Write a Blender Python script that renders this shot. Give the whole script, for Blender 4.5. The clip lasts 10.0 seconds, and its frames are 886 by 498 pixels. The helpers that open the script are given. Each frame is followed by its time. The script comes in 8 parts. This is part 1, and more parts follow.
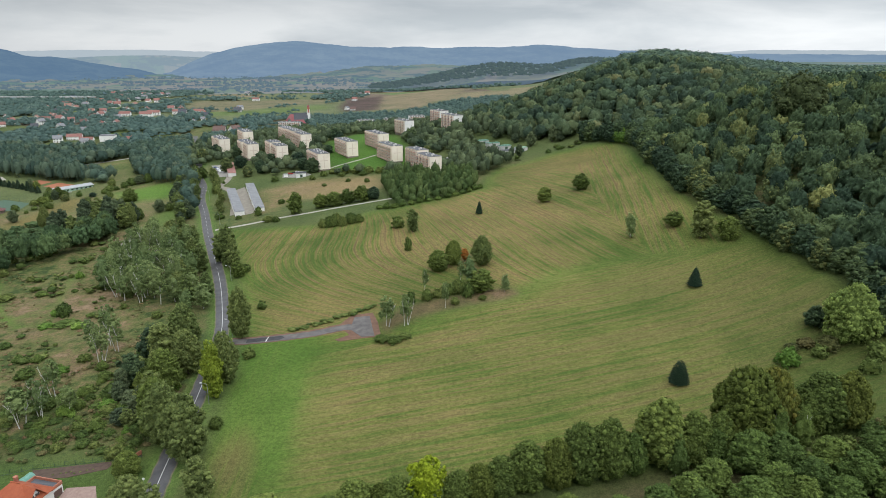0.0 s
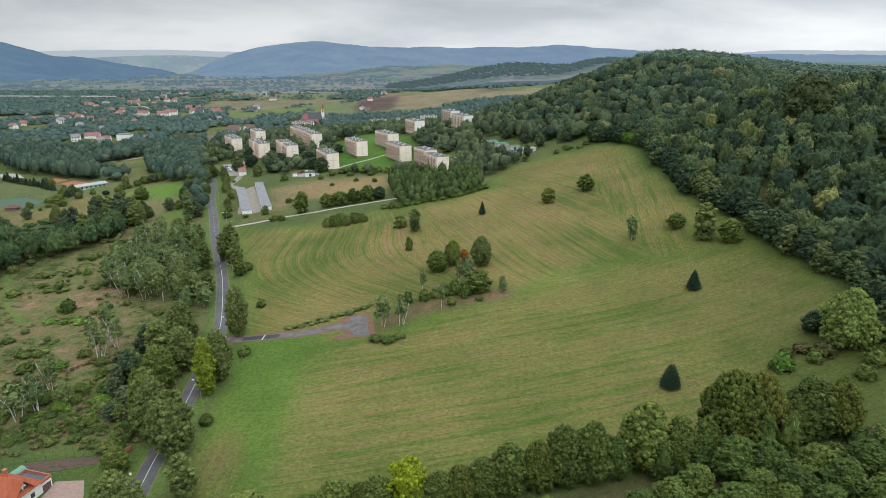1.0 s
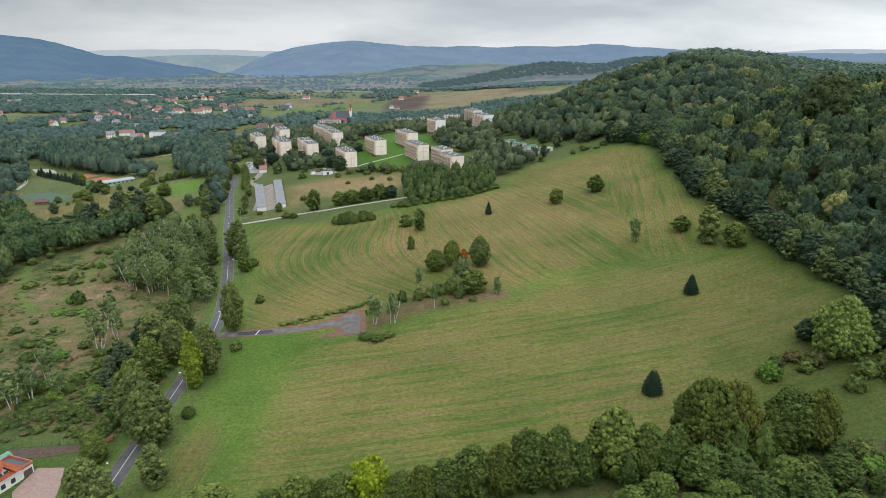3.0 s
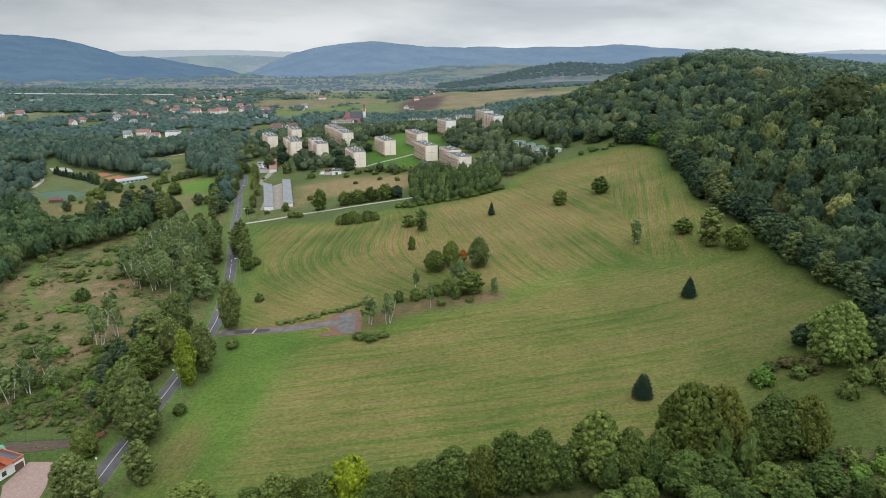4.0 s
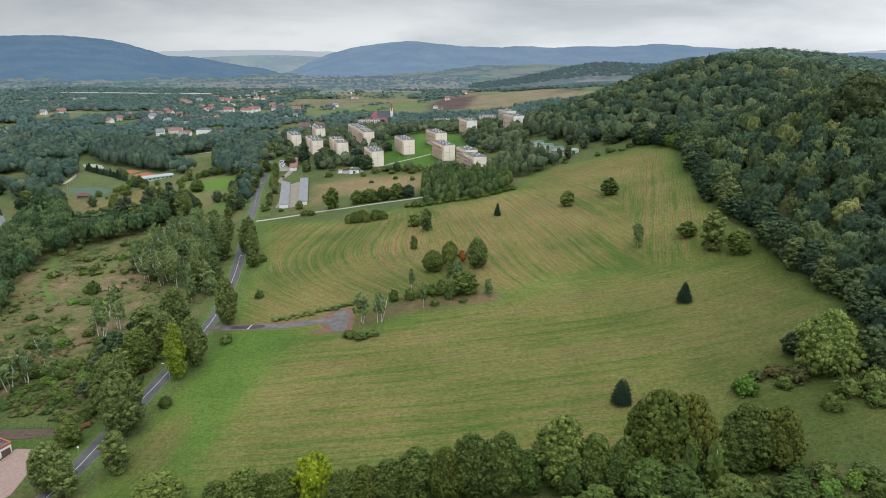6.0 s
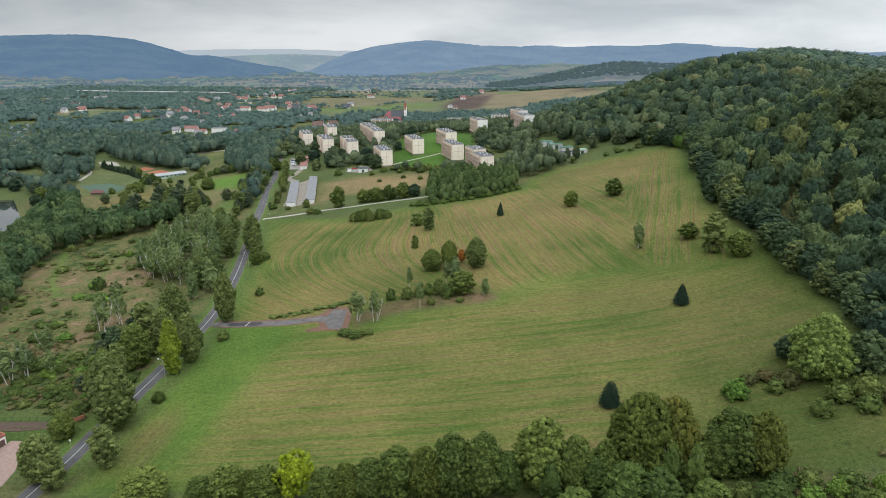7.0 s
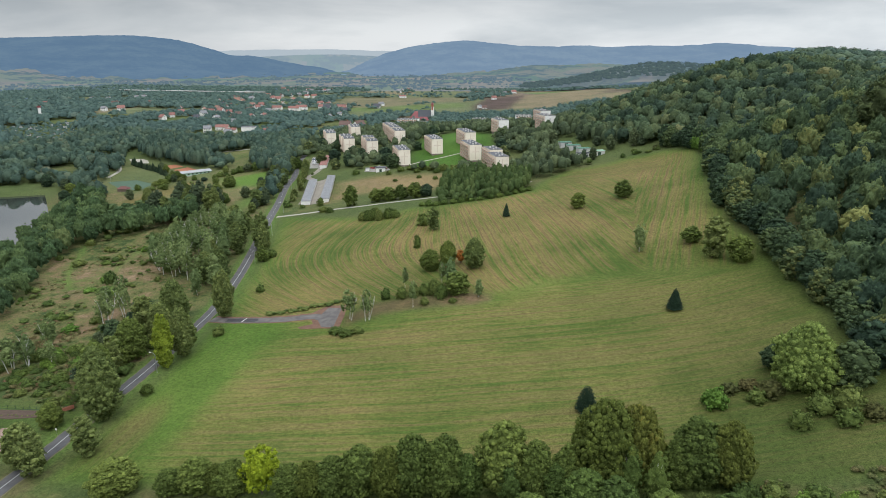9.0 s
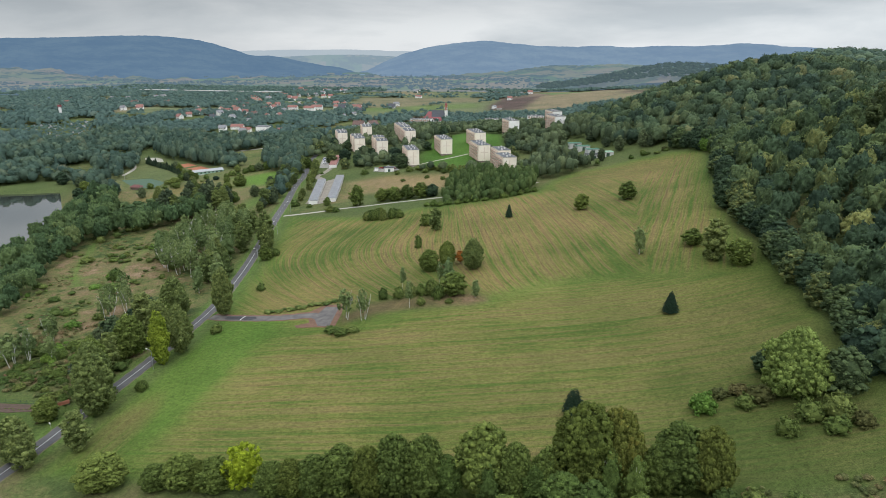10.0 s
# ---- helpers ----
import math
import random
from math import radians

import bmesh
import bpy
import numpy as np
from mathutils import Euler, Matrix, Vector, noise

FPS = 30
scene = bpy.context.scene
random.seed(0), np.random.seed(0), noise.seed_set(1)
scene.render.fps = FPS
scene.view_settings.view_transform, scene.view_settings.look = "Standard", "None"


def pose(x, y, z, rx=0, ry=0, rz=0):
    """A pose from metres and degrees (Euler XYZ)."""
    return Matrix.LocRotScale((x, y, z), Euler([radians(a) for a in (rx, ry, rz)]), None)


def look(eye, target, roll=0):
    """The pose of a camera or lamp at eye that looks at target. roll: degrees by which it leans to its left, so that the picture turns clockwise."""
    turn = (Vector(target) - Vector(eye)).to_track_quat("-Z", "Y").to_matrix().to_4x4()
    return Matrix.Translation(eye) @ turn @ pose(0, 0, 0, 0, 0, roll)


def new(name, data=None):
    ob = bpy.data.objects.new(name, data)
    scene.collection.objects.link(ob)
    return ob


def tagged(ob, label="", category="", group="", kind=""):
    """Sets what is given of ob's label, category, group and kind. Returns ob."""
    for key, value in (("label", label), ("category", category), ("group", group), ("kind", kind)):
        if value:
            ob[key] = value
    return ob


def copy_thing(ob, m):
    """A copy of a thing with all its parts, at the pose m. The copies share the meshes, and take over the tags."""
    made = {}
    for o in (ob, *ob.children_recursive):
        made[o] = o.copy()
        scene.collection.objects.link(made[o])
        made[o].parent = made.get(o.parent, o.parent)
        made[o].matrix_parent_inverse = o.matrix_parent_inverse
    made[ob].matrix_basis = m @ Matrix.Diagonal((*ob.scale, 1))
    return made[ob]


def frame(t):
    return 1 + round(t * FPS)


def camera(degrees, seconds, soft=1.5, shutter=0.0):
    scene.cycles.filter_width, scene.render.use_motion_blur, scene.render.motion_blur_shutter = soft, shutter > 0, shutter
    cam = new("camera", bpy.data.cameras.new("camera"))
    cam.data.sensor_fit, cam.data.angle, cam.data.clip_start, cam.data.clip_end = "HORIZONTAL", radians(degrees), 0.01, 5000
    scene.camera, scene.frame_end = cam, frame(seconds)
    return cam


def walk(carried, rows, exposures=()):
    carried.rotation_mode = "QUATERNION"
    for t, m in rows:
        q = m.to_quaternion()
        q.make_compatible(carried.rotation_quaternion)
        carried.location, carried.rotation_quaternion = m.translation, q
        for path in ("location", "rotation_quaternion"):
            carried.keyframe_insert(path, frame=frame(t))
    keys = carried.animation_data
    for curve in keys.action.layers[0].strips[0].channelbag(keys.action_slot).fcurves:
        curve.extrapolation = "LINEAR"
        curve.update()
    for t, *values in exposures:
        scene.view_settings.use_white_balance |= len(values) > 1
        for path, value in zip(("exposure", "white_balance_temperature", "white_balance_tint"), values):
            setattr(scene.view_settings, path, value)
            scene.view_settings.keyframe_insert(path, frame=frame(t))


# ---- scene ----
cam = camera(68.1, 10.0, soft=0.45)
walk(cam, [
    (0.0, pose(0.0, 0.0, 95.0, 73.7, -0.0, 0.0)),
    (0.5, pose(4.5, 0.17, 94.95, 73.7, 0.03, 0.82)),
    (1.0, pose(9.09, 0.46, 94.96, 73.71, -0.03, 1.68)),
    (1.5, pose(13.5, 0.83, 94.95, 73.71, 0.0, 2.5)),
    (2.0, pose(18.0, 1.2, 94.93, 73.73, -0.06, 3.35)),
    (2.5, pose(22.5, 1.66, 94.89, 73.64, -0.03, 4.18)),
    (4.0, pose(36.0, 3.57, 94.71, 73.7, -0.03, 6.67)),
    (4.5, pose(40.41, 4.25, 94.79, 73.63, -0.0, 7.5)),
    (5.0, pose(44.82, 5.08, 94.73, 73.66, -0.07, 8.35)),
    (5.5, pose(49.23, 5.91, 94.68, 73.7, -0.04, 9.17)),
    (7.0, pose(62.46, 8.7, 94.61, 73.62, -0.05, 11.67)),
    (7.5, pose(66.87, 9.73, 94.59, 73.67, -0.12, 12.52)),
    (8.0, pose(71.19, 10.84, 94.55, 73.72, -0.09, 13.34)),
    (8.5, pose(75.51, 12.06, 94.57, 73.67, -0.06, 14.17)),
    (9.0, pose(79.74, 13.37, 94.56, 73.63, -0.04, 14.99)),
    (9.5, pose(83.97, 14.68, 94.55, 73.69, -0.02, 15.81)),
    (10.0, pose(88.29, 16.08, 94.52, 73.65, -0.09, 16.66)),
])

# ---- world and sun: an overcast day, cloud deck with faint bands ----
def sky():
    world = bpy.data.worlds.new("overcast_sky")
    scene.world = world
    world.use_nodes = True
    nt = world.node_tree
    nt.nodes.clear()
    out = nt.nodes.new("ShaderNodeOutputWorld")
    back = nt.nodes.new("ShaderNodeBackground")
    tex = nt.nodes.new("ShaderNodeTexSky")
    tex.sky_type, tex.sun_disc = "NISHITA", False
    tex.sun_elevation, tex.sun_rotation = radians(60), radians(163)
    dim = nt.nodes.new("ShaderNodeVectorMath")
    dim.operation = "SCALE"
    dim.inputs["Scale"].default_value = 0.10
    nt.links.new(tex.outputs[0], dim.inputs[0])
    co = nt.nodes.new("ShaderNodeTexCoord")
    mp = nt.nodes.new("ShaderNodeMapping")
    mp.inputs["Scale"].default_value = (1.5, 1.5, 7.0)
    nt.links.new(co.outputs["Generated"], mp.inputs[0])
    no = nt.nodes.new("ShaderNodeTexNoise")
    no.inputs["Scale"].default_value, no.inputs["Detail"].default_value, no.inputs["Roughness"].default_value = 1.7, 6.0, 0.55
    no.inputs["Distortion"].default_value = 0.25
    nt.links.new(mp.outputs[0], no.inputs["Vector"])
    ramp = nt.nodes.new("ShaderNodeValToRGB")
    ramp.color_ramp.elements[0].position, ramp.color_ramp.elements[1].position = 0.38, 0.62
    ramp.color_ramp.elements[0].color = (*CLOUD_DARK, 1)
    ramp.color_ramp.elements[1].color = (*CLOUD_LIGHT, 1)
    nt.links.new(no.outputs["Fac"], ramp.inputs[0])
    mix = nt.nodes.new("ShaderNodeMix")
    mix.data_type = "RGBA"
    mix.inputs[0].default_value = 0.88
    nt.links.new(dim.outputs[0], mix.inputs[6])
    nt.links.new(ramp.outputs[0], mix.inputs[7])
    # an overcast sky is far brighter overhead than along the horizon
    sep = nt.nodes.new("ShaderNodeSeparateXYZ")
    nt.links.new(co.outputs["Generated"], sep.inputs[0])
    up = nt.nodes.new("ShaderNodeMapRange")
    for key, value in (("From Min", 0.08), ("From Max", 0.9), ("To Min", 1.0), ("To Max", ZENITH)):
        up.inputs[key].default_value = value
    nt.links.new(sep.outputs["Z"], up.inputs["Value"])
    lift = nt.nodes.new("ShaderNodeVectorMath")
    lift.operation = "SCALE"
    # the deck is thicker to the west and just above the bright strip along the horizon
    side = nt.nodes.new("ShaderNodeMapRange")
    for key, value in (("From Min", -0.7), ("From Max", 0.55), ("To Min", 0.80), ("To Max", 1.14)):
        side.inputs[key].default_value = value
    nt.links.new(sep.outputs["X"], side.inputs["Value"])
    deck = nt.nodes.new("ShaderNodeFloatCurve")
    curve = deck.mapping.curves[0]
    curve.points[0].location, curve.points[1].location = (0.0, 0.56), (1.0, 0.5)
    for at, level in ((0.03, 0.55), (0.075, 0.455), (0.14, 0.44), (0.3, 0.5)):
        curve.points.new(at, level)
    deck.mapping.update()
    nt.links.new(sep.outputs["Z"], deck.inputs["Value"])
    both = nt.nodes.new("ShaderNodeMath")
    both.operation = "MULTIPLY"
    nt.links.new(side.outputs[0], both.inputs[0])
    nt.links.new(deck.outputs[0], both.inputs[1])
    total = nt.nodes.new("ShaderNodeMath")
    total.operation = "MULTIPLY"
    nt.links.new(both.outputs[0], total.inputs[0])
    nt.links.new(up.outputs[0], total.inputs[1])
    nt.links.new(mix.outputs[2], lift.inputs[0])
    nt.links.new(total.outputs[0], lift.inputs["Scale"])
    nt.links.new(lift.outputs[0], back.inputs[0])
    back.inputs[1].default_value = SKY_STRENGTH * 2
    nt.links.new(back.outputs[0], out.inputs[0])


ZENITH = 2.9
CLOUD_DARK, CLOUD_LIGHT, SKY_STRENGTH = (0.54, 0.59, 0.64), (0.82, 0.85, 0.88), 1.0
sky()
sun = new("sun", bpy.data.lights.new("sun", "SUN"))
sun.data.energy, sun.data.angle, sun.data.color = 0.95, radians(40), (1.0, 0.96, 0.9)
sun.matrix_world = look((70, -230, 420), (0, 0, 0))


# ---- materials ----
def nodes_of(name):
    m = bpy.data.materials.new(name)
    m.use_nodes = True
    nt = m.node_tree
    return m, nt, nt.nodes["Principled BSDF"]


def node(nt, kind, **values):
    n = nt.nodes.new(kind)
    for key, value in values.items():
        n.inputs[key.replace("_", " ")].default_value = value
    return n


def ramp_of(nt, source, stops):
    r = nt.nodes.new("ShaderNodeValToRGB")
    while len(r.color_ramp.elements) < len(stops):
        r.color_ramp.elements.new(0.5)
    for e, (pos, col) in zip(r.color_ramp.elements, stops):
        e.position, e.color = pos, (*col, 1)
    nt.links.new(source, r.inputs[0])
    return r.outputs[0]


def place_of(nt, kind="Object"):
    return nt.nodes.new("ShaderNodeTexCoord").outputs[kind]


def noise_of(nt, scale, detail=4.0, vector=None, rough=0.55):
    n = node(nt, "ShaderNodeTexNoise", Scale=scale, Detail=detail, Roughness=rough)
    if vector is not None:
        nt.links.new(vector, n.inputs["Vector"])
    return n.outputs["Fac"]


def blend(nt, fac, a, b, how="MIX"):
    m = nt.nodes.new("ShaderNodeMix")
    m.data_type, m.blend_type = "RGBA", how
    for socket, v in ((m.inputs[0], fac), (m.inputs[6], a), (m.inputs[7], b)):
        if isinstance(v, (int, float)):
            socket.default_value = v
        elif isinstance(v, tuple):
            socket.default_value = (*v, 1)
        else:
            nt.links.new(v, socket)
    return m.outputs[2]


def calc(nt, op, a, b=0.0, clamp=False):
    m = nt.nodes.new("ShaderNodeMath")
    m.operation, m.use_clamp = op, clamp
    for socket, v in ((m.inputs[0], a), (m.inputs[1], b)):
        if isinstance(v, (int, float)):
            socket.default_value = v
        else:
            nt.links.new(v, socket)
    return m.outputs[0]


def attr(nt, name, out="Fac"):
    a = nt.nodes.new("ShaderNodeAttribute")
    a.attribute_name = name
    return a.outputs[out]


def bump(nt, bsdf, height, strength=0.3, distance=0.05):
    b = node(nt, "ShaderNodeBump", Strength=strength, Distance=distance)
    nt.links.new(height, b.inputs["Height"])
    nt.links.new(b.outputs[0], bsdf.inputs["Normal"])


def surface(name, dark, light, scale=3.0, rough=0.8, metal=0.0, relief=0.2, fine=12.0):
    """A plain worn surface: two tones at two scales, with a little relief."""
    m, nt, b = nodes_of(name)
    at = place_of(nt)
    big, small = noise_of(nt, scale, 5, at), noise_of(nt, scale * fine, 3, at)
    f = calc(nt, "ADD", calc(nt, "MULTIPLY", big, 0.65), calc(nt, "MULTIPLY", small, 0.35))
    col = ramp_of(nt, f, [(0.36, dark), (0.64, light)])
    nt.links.new(col, b.inputs["Base Color"])
    b.inputs["Roughness"].default_value, b.inputs["Metallic"].default_value = rough, metal
    bump(nt, b, small, relief, 0.03)
    return m


def foliage(name, dark, mid, light, odd=None, spread=1.0, pass_on=0.18, clump=1.0, grain=1.0):
    """Leaves: hue by tree (object random or tint), and by leaf; a part of the light passes through."""
    m, nt, b = nodes_of(name)
    tree = calc(nt, "FRACT", calc(nt, "ADD", nt.nodes.new("ShaderNodeObjectInfo").outputs["Random"], attr(nt, "tint")))
    leaf = nt.nodes.new("ShaderNodeNewGeometry").outputs["Random Per Island"]
    at = place_of(nt)
    spray = noise_of(nt, 0.5, 4, at, 0.7)
    f = calc(nt, "ADD", calc(nt, "MULTIPLY", tree, 0.80 * spread), calc(nt, "MULTIPLY", leaf, 0.14))
    f = calc(nt, "ADD", f, calc(nt, "MULTIPLY", calc(nt, "SUBTRACT", spray, 0.44), 0.30))
    stops = [(0.06, dark), (0.48, mid), (0.84, light)]
    if odd:
        stops.append((0.97, odd))
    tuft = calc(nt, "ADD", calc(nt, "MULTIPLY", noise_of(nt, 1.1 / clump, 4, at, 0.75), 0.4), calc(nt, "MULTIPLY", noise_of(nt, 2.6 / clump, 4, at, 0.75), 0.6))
    # tone follows the bump noise: darker in its hollows, brighter on its tufts
    tuft_tone = ramp_of(nt, tuft, [(0.36, (0.48, 0.51, 0.52)), (0.5, (1.0, 1.0, 1.0)), (0.64, (1.58, 1.52, 1.40))])
    leaf_tone = ramp_of(nt, leaf, [(0.0, (0.70, 0.72, 0.70)), (1.0, (1.36, 1.34, 1.28))])
    col = blend(nt, grain, blend(nt, 0.85 * grain, ramp_of(nt, f, stops), tuft_tone, "MULTIPLY"), leaf_tone, "MULTIPLY")
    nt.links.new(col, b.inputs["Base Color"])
    bump(nt, b, tuft, 0.9, 0.42 * clump)
    b.inputs["Roughness"].default_value = 0.75
    b.inputs["Specular IOR Level"].default_value = 0.08
    tr = nt.nodes.new("ShaderNodeBsdfTranslucent")
    nt.links.new(col, tr.inputs[0])
    mx = nt.nodes.new("ShaderNodeMixShader")
    mx.inputs[0].default_value = pass_on
    nt.links.new(b.outputs[0], mx.inputs[1])
    nt.links.new(tr.outputs[0], mx.inputs[2])
    nt.links.new(mx.outputs[0], nt.nodes["Material Output"].inputs[0])
    return m


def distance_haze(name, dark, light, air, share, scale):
    """Far country behind many kilometres of moist air: the haze is put in as sky-coloured emission."""
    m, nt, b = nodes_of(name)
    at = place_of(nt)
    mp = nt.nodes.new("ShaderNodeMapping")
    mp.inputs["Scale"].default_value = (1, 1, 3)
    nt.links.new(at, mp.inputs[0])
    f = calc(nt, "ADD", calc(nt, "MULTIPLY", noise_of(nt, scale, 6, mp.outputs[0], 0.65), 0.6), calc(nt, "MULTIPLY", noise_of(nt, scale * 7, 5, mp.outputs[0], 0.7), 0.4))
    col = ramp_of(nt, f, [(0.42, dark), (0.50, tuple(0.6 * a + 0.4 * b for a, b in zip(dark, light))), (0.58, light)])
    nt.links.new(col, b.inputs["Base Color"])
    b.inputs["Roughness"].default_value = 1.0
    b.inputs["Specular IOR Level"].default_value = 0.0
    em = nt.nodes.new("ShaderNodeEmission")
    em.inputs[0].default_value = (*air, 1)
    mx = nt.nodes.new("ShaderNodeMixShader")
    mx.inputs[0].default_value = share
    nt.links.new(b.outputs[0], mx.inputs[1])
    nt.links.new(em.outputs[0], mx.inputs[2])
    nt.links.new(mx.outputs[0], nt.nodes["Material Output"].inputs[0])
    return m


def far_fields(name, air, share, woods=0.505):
    """Hazy farmland: patches of meadow, stubble and plough with dark copses between; its haze is mixed in as emission.
    """
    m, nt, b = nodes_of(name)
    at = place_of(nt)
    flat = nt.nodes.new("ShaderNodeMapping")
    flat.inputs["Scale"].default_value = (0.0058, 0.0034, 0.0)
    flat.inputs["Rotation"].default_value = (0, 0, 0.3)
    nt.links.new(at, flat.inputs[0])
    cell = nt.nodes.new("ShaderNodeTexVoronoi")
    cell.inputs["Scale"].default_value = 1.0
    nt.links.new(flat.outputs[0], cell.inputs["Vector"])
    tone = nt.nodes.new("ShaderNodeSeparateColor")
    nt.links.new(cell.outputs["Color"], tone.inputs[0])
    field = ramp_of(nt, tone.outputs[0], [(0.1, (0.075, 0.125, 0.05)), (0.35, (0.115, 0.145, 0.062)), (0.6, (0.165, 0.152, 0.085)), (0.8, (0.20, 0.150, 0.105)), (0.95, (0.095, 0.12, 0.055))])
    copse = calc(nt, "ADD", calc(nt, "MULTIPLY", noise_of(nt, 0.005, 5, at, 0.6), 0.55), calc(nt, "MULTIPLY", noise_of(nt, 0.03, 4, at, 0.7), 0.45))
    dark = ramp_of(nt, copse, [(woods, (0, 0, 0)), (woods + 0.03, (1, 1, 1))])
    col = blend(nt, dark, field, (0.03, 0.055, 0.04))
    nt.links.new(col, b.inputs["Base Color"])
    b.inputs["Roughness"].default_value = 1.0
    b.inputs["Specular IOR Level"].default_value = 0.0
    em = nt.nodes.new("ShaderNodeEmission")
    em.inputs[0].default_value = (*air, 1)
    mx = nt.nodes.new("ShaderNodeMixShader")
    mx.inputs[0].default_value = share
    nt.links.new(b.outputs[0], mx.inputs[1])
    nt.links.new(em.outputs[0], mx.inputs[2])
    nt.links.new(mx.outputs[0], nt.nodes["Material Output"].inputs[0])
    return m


def ground_cover():
    """Land cover from the sheet's own attributes, mown swaths, tufts and worn patches on top."""
    m, nt, b = nodes_of("ground_cover")
    at = place_of(nt)
    cover = attr(nt, "cover", "Color")
    mown = attr(nt, "mown")
    row = attr(nt, "row")
    wob = calc(nt, "MULTIPLY", calc(nt, "SUBTRACT", noise_of(nt, 0.03, 3, at), 0.5), 2.6)
    rowd = calc(nt, "ADD", row, wob)
    # swaths of a mower, straw lying in rows between greener aftermath, broken along their length
    s1 = calc(nt, "SINE", calc(nt, "MULTIPLY", rowd, 6.2832 / 2.7))
    s2 = calc(nt, "SINE", calc(nt, "MULTIPLY", rowd, 6.2832 / 5.4))
    brk = noise_of(nt, 0.045, 4, at)
    stretch = nt.nodes.new("ShaderNodeCombineXYZ")
    along = attr(nt, "along")
    nt.links.new(calc(nt, "MULTIPLY", rowd, 1.1), stretch.inputs[0])
    nt.links.new(calc(nt, "MULTIPLY", along, 0.035), stretch.inputs[1])
    streak = noise_of(nt, 1.0, 5, stretch.outputs[0], 0.68)
    patch = noise_of(nt, 0.02, 5, at, 0.6)
    strong = attr(nt, "swath")
    sw = calc(nt, "MULTIPLY", calc(nt, "ADD", calc(nt, "MULTIPLY", s1, 0.6), calc(nt, "MULTIPLY", s2, 0.4)), calc(nt, "MULTIPLY", calc(nt, "MULTIPLY", calc(nt, "ADD", brk, 0.1), strong), 0.46))
    f = calc(nt, "ADD", calc(nt, "ADD", sw, calc(nt, "MULTIPLY", calc(nt, "SUBTRACT", streak, 0.5), 1.25)), calc(nt, "MULTIPLY", calc(nt, "SUBTRACT", patch, 0.5), 0.9))
    f = calc(nt, "ADD", f, attr(nt, "dry"))
    stretch2 = nt.nodes.new("ShaderNodeCombineXYZ")
    nt.links.new(calc(nt, "MULTIPLY", rowd, 2.4), stretch2.inputs[0])
    nt.links.new(calc(nt, "MULTIPLY", along, 0.09), stretch2.inputs[1])
    f = calc(nt, "ADD", f, calc(nt, "MULTIPLY", calc(nt, "SUBTRACT", noise_of(nt, 1.0, 4, stretch2.outputs[0], 0.7), 0.5), 1.2))
    # broad bands where the hay lay, several swaths wide
    stretch3 = nt.nodes.new("ShaderNodeCombineXYZ")
    nt.links.new(calc(nt, "MULTIPLY", rowd, 0.26), stretch3.inputs[0])
    nt.links.new(calc(nt, "MULTIPLY", along, 0.012), stretch3.inputs[1])
    f = calc(nt, "ADD", f, calc(nt, "MULTIPLY", calc(nt, "SUBTRACT", noise_of(nt, 1.0, 4, stretch3.outputs[0], 0.65), 0.5), 2.2))
    f = calc(nt, "ADD", f, 0.51, True)
    tufts = noise_of(nt, 0.8, 5, at, 0.72)
    fine = noise_of(nt, 3.2, 4, at, 0.7)
    straw = ramp_of(nt, f, [(0.06, (0.072, 0.112, 0.025)), (0.30, (0.104, 0.128, 0.032)), (0.52, (0.138, 0.134, 0.042)), (0.72, (0.170, 0.146, 0.058)), (0.95, (0.154, 0.119, 0.052))])
    # thin brown tracks between the swaths
    edge = ramp_of(nt, calc(nt, "ADD", calc(nt, "MULTIPLY", s1, 0.5), 0.5), [(0.80, (0, 0, 0)), (0.97, (1, 1, 1))])
    thin = calc(nt, "MULTIPLY", calc(nt, "MULTIPLY", edge, strong), calc(nt, "MULTIPLY", calc(nt, "SUBTRACT", streak, 0.36, True), 2.4, True))
    straw = blend(nt, thin, straw, (0.088, 0.071, 0.032))
    # stubble turns darker towards the hill
    straw = blend(nt, 1.0, straw, ramp_of(nt, attr(nt, "dark_east"), [(0.0, (1, 1, 1)), (1.0, (0.80, 0.82, 0.80))]), "MULTIPLY")
    col = blend(nt, mown, cover, straw)
    grain = calc(nt, "ADD", calc(nt, "MULTIPLY", tufts, 0.5), calc(nt, "MULTIPLY", fine, 0.5))
    var = ramp_of(nt, grain, [(0.36, (0.50, 0.52, 0.48)), (0.5, (1.0, 1.0, 1.0)), (0.64, (1.48, 1.44, 1.4))])
    var2 = ramp_of(nt, patch, [(0.36, (0.77, 0.81, 0.76)), (0.64, (1.14, 1.06, 1.08))])
    col = blend(nt, 1.0, blend(nt, 0.95, col, var, "MULTIPLY"), var2, "MULTIPLY")
    rough = attr(nt, "rough")
    dry = calc(nt, "ADD", calc(nt, "MULTIPLY", noise_of(nt, 0.022, 5, at, 0.65), 0.45), calc(nt, "MULTIPLY", noise_of(nt, 0.13, 6, at, 0.75), 0.55))
    heath = ramp_of(nt, dry, [(0.405, (0.038, 0.060, 0.020)), (0.445, (0.074, 0.096, 0.030)), (0.485, (0.108, 0.112, 0.042)), (0.52, (0.136, 0.118, 0.054)), (0.56, (0.154, 0.114, 0.062)), (0.61, (0.215, 0.152, 0.098))])
    heath = blend(nt, 0.95, heath, var, "MULTIPLY")
    col = blend(nt, rough, col, heath)
    nt.links.new(col, b.inputs["Base Color"])
    b.inputs["Roughness"].default_value = 0.95
    b.inputs["Specular IOR Level"].default_value = 0.1
    bump(nt, b, calc(nt, "ADD", tufts, calc(nt, "MULTIPLY", fine, 0.6)), 0.7, 0.4)
    return m


